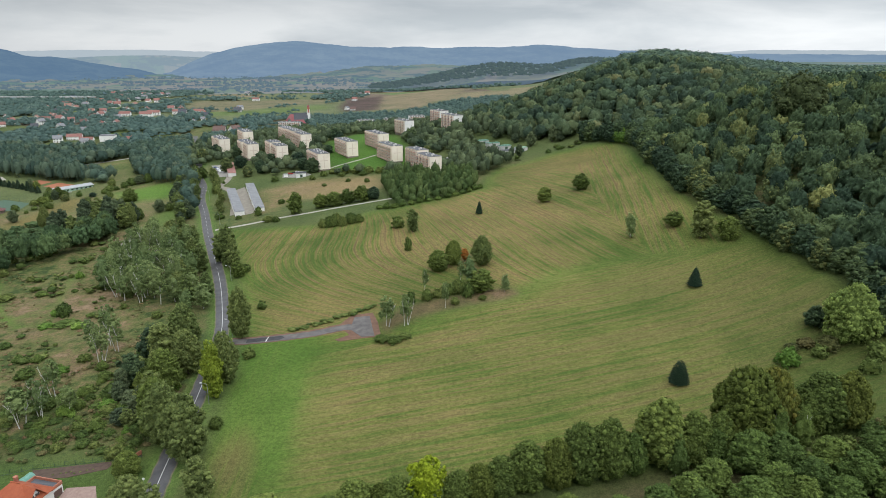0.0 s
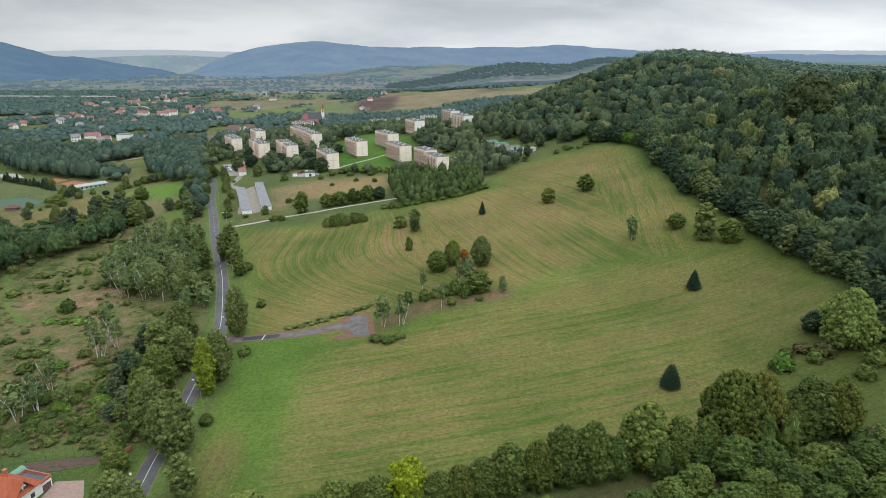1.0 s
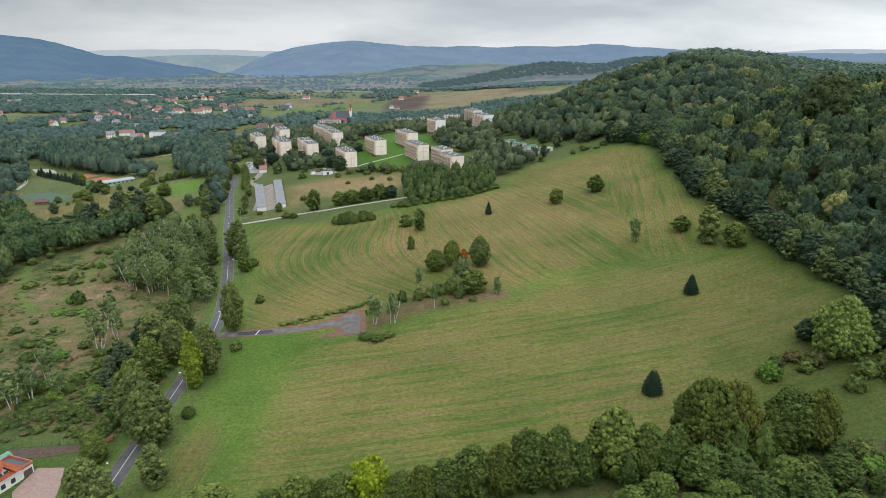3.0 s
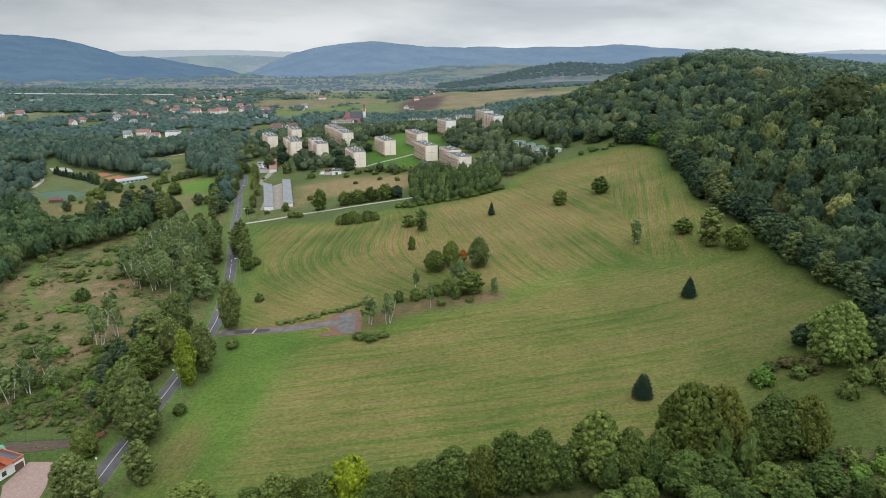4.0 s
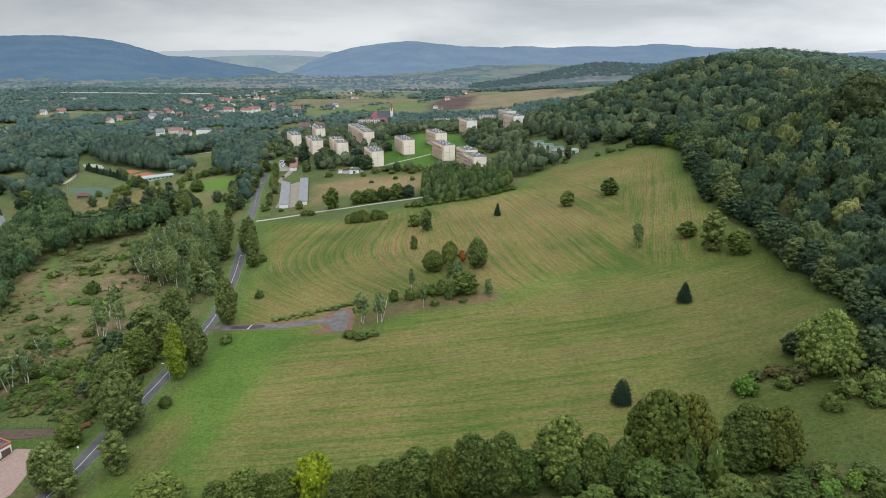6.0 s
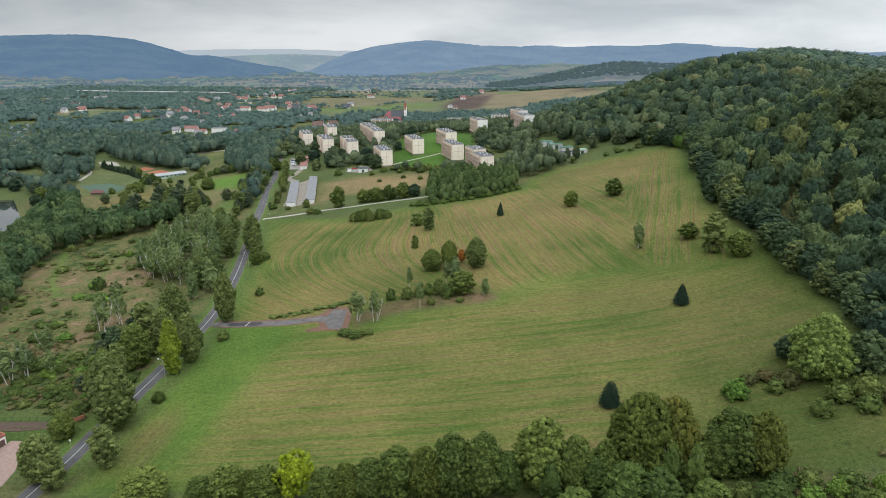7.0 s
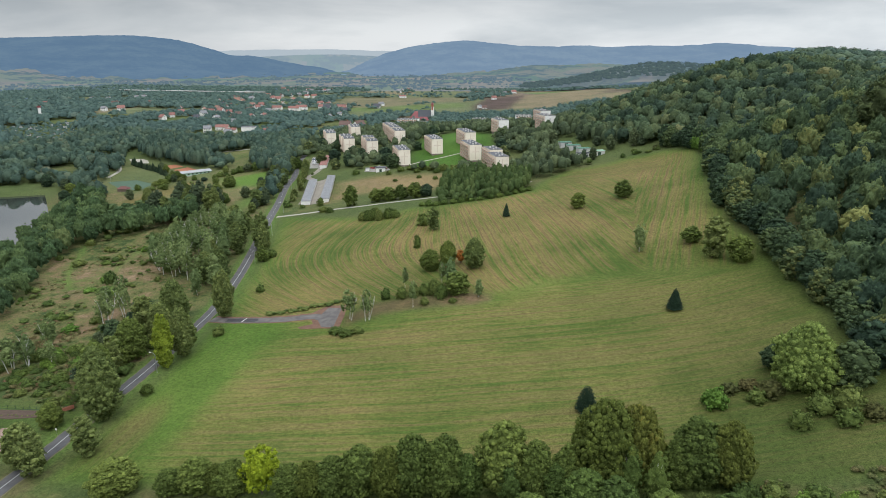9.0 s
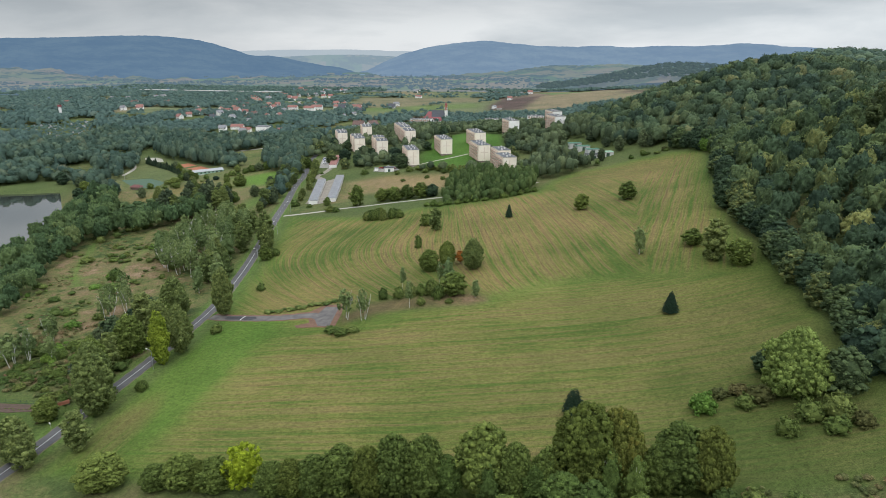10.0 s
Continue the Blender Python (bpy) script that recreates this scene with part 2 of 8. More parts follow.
def water_surface():
    m, nt, b = nodes_of("pond_water")
    b.inputs["Base Color"].default_value = (0.03, 0.035, 0.03, 1)
    b.inputs["Roughness"].default_value = 0.03
    b.inputs["IOR"].default_value = 1.33
    b.inputs["Specular IOR Level"].default_value = 1.0
    bump(nt, b, noise_of(nt, 0.6, 3, place_of(nt)), 0.03, 0.05)
    return m


GROUND = ground_cover()
WATER = water_surface()
ASPHALT = surface("asphalt", (0.055, 0.055, 0.058), (0.10, 0.099, 0.10), 0.25, 0.9, relief=0.3)
OLD_TARMAC = surface("old_tarmac", (0.066, 0.062, 0.060), (0.138, 0.126, 0.118), 0.35, 0.92, relief=0.4)
FRESH_TARMAC = surface("fresh_tarmac", (0.022, 0.022, 0.024), (0.045, 0.044, 0.046), 0.5, 0.85, relief=0.3)
VERGE = surface("trodden_verge", (0.09, 0.085, 0.045), (0.17, 0.15, 0.09), 0.5, 0.95, relief=0.4)
RED_EARTH = surface("red_earth", (0.10, 0.052, 0.034), (0.165, 0.092, 0.058), 0.5, 0.95, relief=0.5)
GRAVEL = surface("gravel_path", (0.25, 0.235, 0.20), (0.37, 0.35, 0.30), 0.8, 0.95, relief=0.4)
CONCRETE = surface("concrete", (0.19, 0.18, 0.16), (0.28, 0.27, 0.245), 0.4, 0.9)
YARD = surface("worn_concrete", (0.17, 0.152, 0.122), (0.255, 0.23, 0.19), 0.3, 0.92, relief=0.3)
ROAD_PAINT = surface("road_paint", (0.36, 0.36, 0.35), (0.5, 0.5, 0.49), 1.5, 0.7)
SOIL = surface("garden_soil", (0.05, 0.032, 0.022), (0.095, 0.062, 0.044), 0.8, 0.95, relief=0.6)
CLAY_COURT = surface("clay_court", (0.26, 0.09, 0.045), (0.33, 0.125, 0.06), 0.6, 0.95)
PITCH_GREEN = surface("artificial_turf", (0.035, 0.075, 0.045), (0.055, 0.10, 0.06), 0.4, 0.9)
BARK = surface("bark", (0.05, 0.04, 0.03), (0.12, 0.10, 0.08), 3, 0.95, relief=0.6)
BIRCH_BARK = surface("birch_bark", (0.35, 0.34, 0.31), (0.75, 0.73, 0.69), 2.2, 0.8, relief=0.3)
CREAM = surface("cream_render", (0.74, 0.66, 0.55), (0.83, 0.755, 0.645), 0.12, 0.85, relief=0.05)
BEIGE = surface("beige_render", (0.56, 0.46, 0.37), (0.68, 0.57, 0.47), 0.2, 0.85)
SALMON = surface("salmon_panel", (0.42, 0.24, 0.18), (0.58, 0.38, 0.30), 0.3, 0.8)
STRIPE = surface("pale_pink_render", (0.60, 0.49, 0.40), (0.68, 0.57, 0.47), 0.3, 0.85)
PLINTH = surface("brown_plinth", (0.16, 0.12, 0.10), (0.24, 0.19, 0.16), 0.5, 0.9)
ROOF_FELT = surface("roof_felt", (0.062, 0.067, 0.076), (0.10, 0.106, 0.118), 0.3, 0.9)
ROOF_GREY = surface("grey_roof_sheet", (0.14, 0.145, 0.152), (0.20, 0.205, 0.212), 0.3, 0.7)
# red and clay tiles: haze over the town put in as duller tones
TILE_RED = surface("red_roof_tile", (0.19, 0.080, 0.066), (0.27, 0.135, 0.112), 0.7, 0.8, relief=0.5)
CRIMSON_ROOF = surface("crimson_roof_sheet", (0.17, 0.034, 0.040), (0.24, 0.062, 0.064), 0.6, 0.6)
RUST_ROOF = surface("dark_red_roof_sheet", (0.09, 0.032, 0.028), (0.14, 0.05, 0.042), 0.6, 0.7)
TILE_CLAY = surface("clay_roof_tile", (0.23, 0.120, 0.092), (0.30, 0.17, 0.13), 0.7, 0.8, relief=0.5)
TILE_ORANGE = surface("orange_roof_tile", (0.25, 0.055, 0.02), (0.33, 0.085, 0.032), 0.7, 0.75, relief=0.5)
TILE_BROWN = surface("brown_roof_tile", (0.09, 0.055, 0.045), (0.15, 0.09, 0.075), 0.7, 0.8, relief=0.5)
TILE_DARK = surface("slate_roof", (0.035, 0.04, 0.05), (0.065, 0.07, 0.082), 0.7, 0.7, relief=0.4)
WHITE_WALL = surface("white_render", (0.70, 0.69, 0.66), (0.82, 0.81, 0.78), 0.3, 0.85)
GREY_WALL = surface("grey_render", (0.42, 0.41, 0.39), (0.55, 0.54, 0.52), 0.3, 0.85)
GREEN_WALL = surface("mint_render", (0.28, 0.44, 0.33), (0.38, 0.54, 0.42), 0.3, 0.85)
BRICK_RED = surface("red_brick", (0.28, 0.10, 0.06), (0.40, 0.17, 0.11), 1.2, 0.9)
PAVING_PINK = surface("pink_paving", (0.22, 0.145, 0.12), (0.30, 0.215, 0.18), 1.2, 0.9, relief=0.4)
GALVANISED = surface("galvanised_steel", (0.28, 0.29, 0.30), (0.40, 0.41, 0.42), 1, 0.45, 0.6)
GREEN_STEEL = surface("dark_green_steel", (0.02, 0.05, 0.035), (0.04, 0.08, 0.05), 1, 0.6)
GLASS, _nt, _b = nodes_of("window_glass")
_b.inputs["Base Color"].default_value, _b.inputs["Roughness"].default_value = (0.05, 0.055, 0.06, 1), 0.12
GREEN_SHEET = surface("green_polythene", (0.07, 0.20, 0.15), (0.13, 0.29, 0.225), 1, 0.35)
TYRE = surface("rubber", (0.012, 0.012, 0.012), (0.03, 0.03, 0.03), 3, 0.8)

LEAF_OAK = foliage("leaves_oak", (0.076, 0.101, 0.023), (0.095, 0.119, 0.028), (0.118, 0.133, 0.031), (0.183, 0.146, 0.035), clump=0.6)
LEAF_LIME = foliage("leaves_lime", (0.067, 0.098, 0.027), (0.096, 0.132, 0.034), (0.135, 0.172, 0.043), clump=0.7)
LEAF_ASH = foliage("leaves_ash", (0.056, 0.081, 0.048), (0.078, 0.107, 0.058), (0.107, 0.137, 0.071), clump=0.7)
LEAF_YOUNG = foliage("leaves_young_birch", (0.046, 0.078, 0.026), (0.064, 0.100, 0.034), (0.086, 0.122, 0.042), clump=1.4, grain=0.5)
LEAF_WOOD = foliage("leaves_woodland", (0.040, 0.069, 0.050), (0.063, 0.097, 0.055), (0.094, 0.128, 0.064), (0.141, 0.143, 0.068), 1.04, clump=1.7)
# wood leaves toned darker than LEAF_WOOD
LEAF_DARK_WOOD = foliage("leaves_dark_wood", (0.033, 0.059, 0.039), (0.053, 0.086, 0.045), (0.090, 0.126, 0.054), (0.158, 0.171, 0.061), 1.04, clump=1.5)
# far summit leaves: haze put in as a lighter, bluer tone
LEAF_HAZY_SUMMIT = foliage("leaves_hazy_summit", (0.048, 0.084, 0.070), (0.069, 0.108, 0.080), (0.093, 0.133, 0.085), (0.111, 0.130, 0.080), clump=2.2)
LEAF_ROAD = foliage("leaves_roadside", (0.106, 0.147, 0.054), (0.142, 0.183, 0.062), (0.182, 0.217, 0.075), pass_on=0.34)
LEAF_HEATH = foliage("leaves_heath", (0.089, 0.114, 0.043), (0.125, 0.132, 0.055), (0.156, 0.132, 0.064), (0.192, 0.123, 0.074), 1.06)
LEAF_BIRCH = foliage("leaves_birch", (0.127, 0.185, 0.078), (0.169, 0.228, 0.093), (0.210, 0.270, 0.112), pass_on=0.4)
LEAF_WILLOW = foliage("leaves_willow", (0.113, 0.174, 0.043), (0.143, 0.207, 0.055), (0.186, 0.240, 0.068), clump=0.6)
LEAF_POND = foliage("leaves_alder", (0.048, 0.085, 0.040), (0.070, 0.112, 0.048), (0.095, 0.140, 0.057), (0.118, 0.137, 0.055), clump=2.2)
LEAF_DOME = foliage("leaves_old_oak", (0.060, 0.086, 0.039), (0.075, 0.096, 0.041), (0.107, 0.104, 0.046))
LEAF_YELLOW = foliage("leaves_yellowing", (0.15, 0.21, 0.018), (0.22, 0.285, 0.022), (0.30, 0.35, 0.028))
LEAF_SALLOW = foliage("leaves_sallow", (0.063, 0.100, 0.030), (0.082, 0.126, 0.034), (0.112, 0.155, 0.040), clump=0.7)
# valley and grove leaves: distance haze put in as added blue
LEAF_VALLEY = foliage("leaves_hazy_valley", (0.056, 0.096, 0.086), (0.072, 0.118, 0.104), (0.090, 0.139, 0.116), (0.107, 0.139, 0.115), clump=2.2, grain=0.4)
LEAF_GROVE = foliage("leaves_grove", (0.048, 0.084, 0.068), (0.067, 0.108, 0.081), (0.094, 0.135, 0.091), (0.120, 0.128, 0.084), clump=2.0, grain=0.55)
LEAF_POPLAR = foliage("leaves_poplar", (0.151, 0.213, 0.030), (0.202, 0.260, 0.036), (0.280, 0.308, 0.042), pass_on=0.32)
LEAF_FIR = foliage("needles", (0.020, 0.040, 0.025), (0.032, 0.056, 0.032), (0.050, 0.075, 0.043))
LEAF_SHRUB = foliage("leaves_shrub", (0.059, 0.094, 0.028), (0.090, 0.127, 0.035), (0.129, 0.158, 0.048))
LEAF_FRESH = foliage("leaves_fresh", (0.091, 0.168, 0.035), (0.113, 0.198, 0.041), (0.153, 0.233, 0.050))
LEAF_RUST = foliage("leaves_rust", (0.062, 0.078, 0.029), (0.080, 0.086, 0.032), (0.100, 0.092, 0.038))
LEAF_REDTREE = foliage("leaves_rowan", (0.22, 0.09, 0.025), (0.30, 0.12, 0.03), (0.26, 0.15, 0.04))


# ---- the lie of the land ----
# swells and hollows on a 130 x 120 m net, laid over the valley floor and the eastern upland
SWELLS = (
    (-2.8, -13.8, 13.9, -14.8, 17.5, 10.5, -5.7),
    (7.4, 4.7, -5.9, 6.8, -3.8, -3.6, 4.5),
    (-11.1, -0.4, -6.2, 5.8, -1.3, 2.5, -3.5),
    (-0.3, 2.8, -2.1, 24.3, 8.4, 24.7, 2.6),
    (0.8, -5.1, 2.0, -14.3, -8.3, -10.5, 5.1),
    (-3.1, -6.6, 31.1, -6.9, 74.1, 0.3, -1.9),
    (-8.4, 10.9, -6.0, -6.8, -6.1, -13.0, 7.4),
)
POND_LEVEL = -25.5
POND_SHORE = ((-258, 262), (-277, 302), (-307, 353), (-354, 418), (-400, 466), (-418, 483), (-440, 468), (-470, 455), (-540, 420), (-540, 290), (-400, 215), (-290, 225))


def sigmoid(v):
    return 1 / (1 + np.exp(-np.clip(v, -60, 60)))


def to_polygon(x, y, ring):
    """Signed distance to a closed outline, negative inside."""
    x, y = np.asarray(x, float), np.asarray(y, float)
    best, inside = np.full(x.shape, 1e9), np.zeros(x.shape, bool)
    for (ax, ay), (bx, by) in zip(ring, ring[1:] + ring[:1]):
        dx, dy = bx - ax, by - ay
        s = np.clip(((x - ax) * dx + (y - ay) * dy) / (dx * dx + dy * dy), 0, 1)
        best = np.minimum(best, np.hypot(x - ax - s * dx, y - ay - s * dy))
        cross = (ay > y) != (by > y)
        with np.errstate(divide="ignore", invalid="ignore"):
            inside ^= cross & (x < (bx - ax) * (y - ay) / (by - ay if by != ay else 1e-9) + ax)
    return np.where(inside, -best, best)


def height(x, y):
    x, y = np.asarray(x, float), np.asarray(y, float)
    edge = 165 + 0.16 * (y - 760) * sigmoid((y - 760) / 60)
    h = -20 + 18 * sigmoid((y - 720) / 110) + 10 * sigmoid((x + 40) / 60) * sigmoid((y - 650) / 100)
    h = h + 62 * sigmoid((x - edge) / 38) * sigmoid((y - 150) / 60) + 26 * np.exp(-(((x - 350) / 170) ** 2) - ((y - 1110) / 150) ** 2)
    for j, line in enumerate(SWELLS):
        for i, v in enumerate(line):
            h = h + v * np.exp(-((x - (-380 + 130 * i)) ** 2 + (y - (70 + 120 * j)) ** 2) / 26450.0)
    # slope of the far fields towards the north-east
    h = h + 26 * sigmoid((x + 60) / 90) * np.exp(-(((y - 1500) / 330) ** 2)) * sigmoid((400 - x) / 80)
    h = h + 15 * np.exp(-(((x + 5) / 120) ** 2) - ((y - 860) / 120) ** 2)
    d = to_polygon(x, y, POND_SHORE)
    near = sigmoid((70 - d) / 12)
    h = h * (1 - near) + np.maximum(h, POND_LEVEL + 0.4) * near
    h = h + (np.minimum(h, POND_LEVEL - 2.0) - h) * sigmoid(-d / 1.6)
    return h


def ground_z(x, y):
    return float(height(np.float64(x), np.float64(y)))


def net(name, verts, quads=None, tris=None, mats=(), slots=None, smooth=False, values=None):
    """One mesh from arrays, with point attributes."""
    verts = np.asarray(verts, np.float32)
    me = bpy.data.meshes.new(name)
    quads = np.zeros((0, 4), np.int32) if quads is None else np.asarray(quads, np.int32)
    tris = np.zeros((0, 3), np.int32) if tris is None else np.asarray(tris, np.int32)
    loops = np.concatenate([quads.ravel(), tris.ravel()])
    total = np.concatenate([np.full(len(quads), 4), np.full(len(tris), 3)]).astype(np.int32)
    me.vertices.add(len(verts))
    me.vertices.foreach_set("co", verts.ravel())
    me.loops.add(len(loops))
    me.loops.foreach_set("vertex_index", loops.astype(np.int32))
    me.polygons.add(len(total))
    me.polygons.foreach_set("loop_start", np.concatenate([[0], np.cumsum(total)[:-1]]).astype(np.int32))
    me.polygons.foreach_set("loop_total", total)
    for m in mats:
        me.materials.append(m)
    if slots is not None:
        me.polygons.foreach_set("material_index", np.asarray(slots, np.int32))
    me.polygons.foreach_set("use_smooth", np.concatenate([np.full(len(quads), smooth is True), np.full(len(tris), bool(smooth))]))
    for key, data in (values or {}).items():
        data = np.asarray(data, np.float32)
        if data.ndim == 1:
            me.attributes.new(key, "FLOAT", "POINT").data.foreach_set("value", data)
        else:
            full = np.concatenate([data, np.ones((len(data), 1), np.float32)], 1)
            me.attributes.new(key, "FLOAT_COLOR", "POINT").data.foreach_set("color", full.ravel())
    me.update(calc_edges=True)
    me.validate()
    return me


MEADOW = ((-66, 136), (-74, 195), (-80, 240), (-88, 262), (-104, 318), (-122, 365), (-143, 416), (-95, 401), (-62, 391), (-49, 408), (-30, 409), (26, 433), (32, 470), (44, 500), (66, 506), (88, 513), (109, 509), (130, 494), (129, 448), (128, 400), (128, 357), (134, 318), (140, 300), (143, 269), (147, 243), (149, 224), (156, 192), (172, 168), (116, 158), (60, 152), (0, 146))
UPPER = ((-74, 240), (-32, 262), (-14, 242), (4, 259), (28, 265), (56, 284), (82, 290), (131, 285), (200, 280), (200, 560), (-200, 560), (-200, 380))
HEATH = ((-84, 176), (-90, 222), (-102, 262), (-120, 308), (-152, 385), (-185, 440), (-215, 470), (-262, 470), (-300, 440), (-262, 372), (-250, 320), (-205, 250), (-190, 200), (-130, 172), (-97, 170))
HEATH_TRAILS = (
    (((-217, 382), (-208, 355), (-204, 340), (-197, 317), (-190, 305), (-197, 294), (-202, 288), (-214, 285)), 1.6),
    (((-261, 359), (-243, 338), (-226, 311), (-209, 290), (-194, 276), (-185, 280), (-184, 287)), 2.0),
)
BLEACHED = ((-204, 309, 8, 2.6), (-172, 306, 6, 2.4), (-140, 294, 6, 3), (-234, 392, 6, 3), (-210, 330, 6, 2), (-160, 262, 7, 2.2), (-186, 270, 8, 2.4))
FALLOW = ((-139, 513), (-111, 534), (-55, 530), (-44, 500), (-54, 470), (-110, 476), (-125, 452))
BLOCK_LAWN = ((-120, 672), (-92, 735), (-50, 690), (-30, 610), (-16, 545), (-60, 541), (-92, 552), (-106, 594))
FIELD_LAWN = ((-290, 560), (-247, 588), (-215, 545), (-222, 520), (-258, 520))
FAR_MEADOW = ((-296, 636), (-352, 640), (-396, 700), (-350, 750), (-258, 690))
SPORT_LAWN = ((-470, 650), (-440, 560), (-395, 510), (-330, 490), (-300, 540), (-330, 620), (-380, 650))
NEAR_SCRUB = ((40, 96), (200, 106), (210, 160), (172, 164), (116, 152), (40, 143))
DARK_CORNER = ((104, 148), (190, 150), (185, 215), (150, 236), (126, 222), (108, 190))
BANK = ((-27, 250), (-20, 263), (-6, 269), (8, 272), (20, 274), (31, 272), (33, 266), (26, 262), (10, 258.5), (0, 256), (-10, 252), (-18, 246), (-23, 240))
ROUGH_PASTURE = ((-420, 540), (-322, 446), (-240, 440), (-195, 425), (-200, 500), (-262, 600), (-330, 655), (-320, 600), (-300, 560), (-345, 490))
GOLDEN = ((-324.3, 466.6), (-321.0, 498.4), (-316.8, 529.9), (-316.2, 549.4), (-303.1, 543.7), (-290.2, 507.4), (-295.6, 487.3), (-301.0, 471.6), (-299.8, 453.6), (-308.7, 449.5))
GREEN_LANE = ((-210.0, 429.7), (-211.7, 457.4), (-215.2, 491.2), (-200.8, 502.3), (-188.1, 470.0), (-191.6, 448.6), (-194.8, 428.3), (-197.1, 414.3))
GARDEN_LAWN = ((-140, 150), (-80, 140), (-82, 165), (-90, 176), (-140, 168))
PLOUGHED = ((-203, 1300), (-216, 1486), (-141, 1612), (-112, 1204), (-180, 1200))
STUBBLE = ((-112, 1204), (-141, 1612), (60, 1720), (40, 1420), (-40, 1195))
LONG_FIELD = ((-495, 1236), (-568, 1535), (-359, 1580), (-255, 1560), (-250, 1420), (-316, 1400), (-378, 1247))
GREEN_STRIP = ((-430, 1140), (-440, 1235), (-250, 1375), (-215, 1290), (-300, 1180))


BLOCKS = ((-1.0, 511, 25, 1, 0), (-12.0, 544.6, 23, 1, 0), (-35, 571, 34, 1, 0), (-51, 622.5, 36, 1, 0), (-77.6, 601, 35, 1, 0), (-97.3, 563.7, 34, 1, 0), (-142.4, 604, 20, 2, 1.5), (-175, 625, 20, 2, 2.0), (-220.5, 682, 22, 2, 1.0), (-205.6, 716.4, 32, 1, 0), (-128.4, 645, 28, 3, 1.0))
WHITE_BLOCKS = ((-29.5, 678, 26, 1, 0), (19.6, 650, 27, 1, 0), (6, 735, 24, 1, 0))
BLOCK_TURN = 26.5
ALONG = (-math.sin(radians(BLOCK_TURN)), math.cos(radians(BLOCK_TURN)))
ASIDE = (-math.cos(radians(BLOCK_TURN)), -math.sin(radians(BLOCK_TURN)))


def footprint(x, y, length, wide, m=2.0):
    """Outline of a block of flats with a margin."""
    c = [(-m, -m), (wide + m, -m), (wide + m, length + m), (-m, length + m)]
    return tuple((x + ASIDE[0] * a + ALONG[0] * b, y + ASIDE[1] * a + ALONG[1] * b) for a, b in c)


def field_rows(x, y):
    """Mower's lines, across and along in metres: straight in the lower field, bending with the slope in the upper one."""
    top = to_polygon(x, y, UPPER) < 0
    beside_road = ~top & (x < -51 - 0.06 * (y - 160))
    low = np.where(beside_road, x + 0.05 * y, y - 0.22 * x)
    low_al = np.where(beside_road, y, x + 0.22 * y)
    mid = x + 0.40 * (y - 345) - 0.0035 * np.maximum(0, 312 - y) ** 2
    west = x - 0.0092 * np.maximum(0, 348 - y) ** 2 - 0.03 * (y - 348)
    f = sigmoid((mid + 14) / 10)
    up = west * (1 - f) + mid * f
    east = x > 90 - 0.12 * np.minimum(0, y - 340)
    up = np.where(east, x - 0.12 * (y - 340), up)
    head = (y > 462 + 0.1 * (x - 60)) & (x < 108)
    up = np.where(head, y - 0.03 * x, up)
    return np.where(top, up, low), np.where(top, np.where(head, x, y), low_al), top


def dry_share(x, y, top):
    """How sun-burnt the stubble is: brown on the knoll and along the top, green to the west and in the swale."""
    spots = ((22, 352, 42, 48, 0.16), (70, 478, 60, 34, 0.20), (60, 395, 40, 60, 0.08), (110, 390, 24, 70, 0.08), (-24, 305, 26, 18, 0.10), (-82, 330, 26, 60, -0.17), (-60, 380, 30, 30, -0.08), (112, 296, 26, 18, -0.22), (112, 240, 26, 34, 0.06), (-14, 205, 46, 22, 0.07), (40, 222, 50, 16, 0.06), (100, 236, 40, 20, 0.05), (-60, 163, 9, 17, 0.55), (-48, 232, 26, 10, -0.2))
    d = np.zeros_like(x)
    for a, b, u, v, g in spots:
        d = d + g * np.exp(-(((x - a) / u) ** 2) - ((y - b) / v) ** 2)
    return d


def smooth_line(points, step=2.0):
    """A curve through the points, with its points a few metres apart."""
    p = np.array([points[0], *points, points[-1]], float)
    out = []
    for a, b, c, d in zip(p, p[1:], p[2:], p[3:]):
        n = max(2, int(np.hypot(*(c - b)) / step))
        for s in np.linspace(0, 1, n, endpoint=False):
            out.append(0.5 * (2 * b + (c - a) * s + (2 * a - 5 * b + 4 * c - d) * s * s + (3 * b - a - 3 * c + d) * s**3))
    out.append(p[-1])
    return np.array(out)


ROAD_LINE = smooth_line([(-64, -60), (-71, 40), (-75, 100), (-77.5, 142), (-80, 162), (-82.8, 184), (-85, 202), (-89, 228), (-94, 257), (-104, 289), (-114, 317), (-126, 347), (-140, 381), (-154, 415), (-171, 459), (-192, 511), (-203, 548), (-224, 595), (-242, 648), (-262, 700), (-290, 780), (-330, 880)])


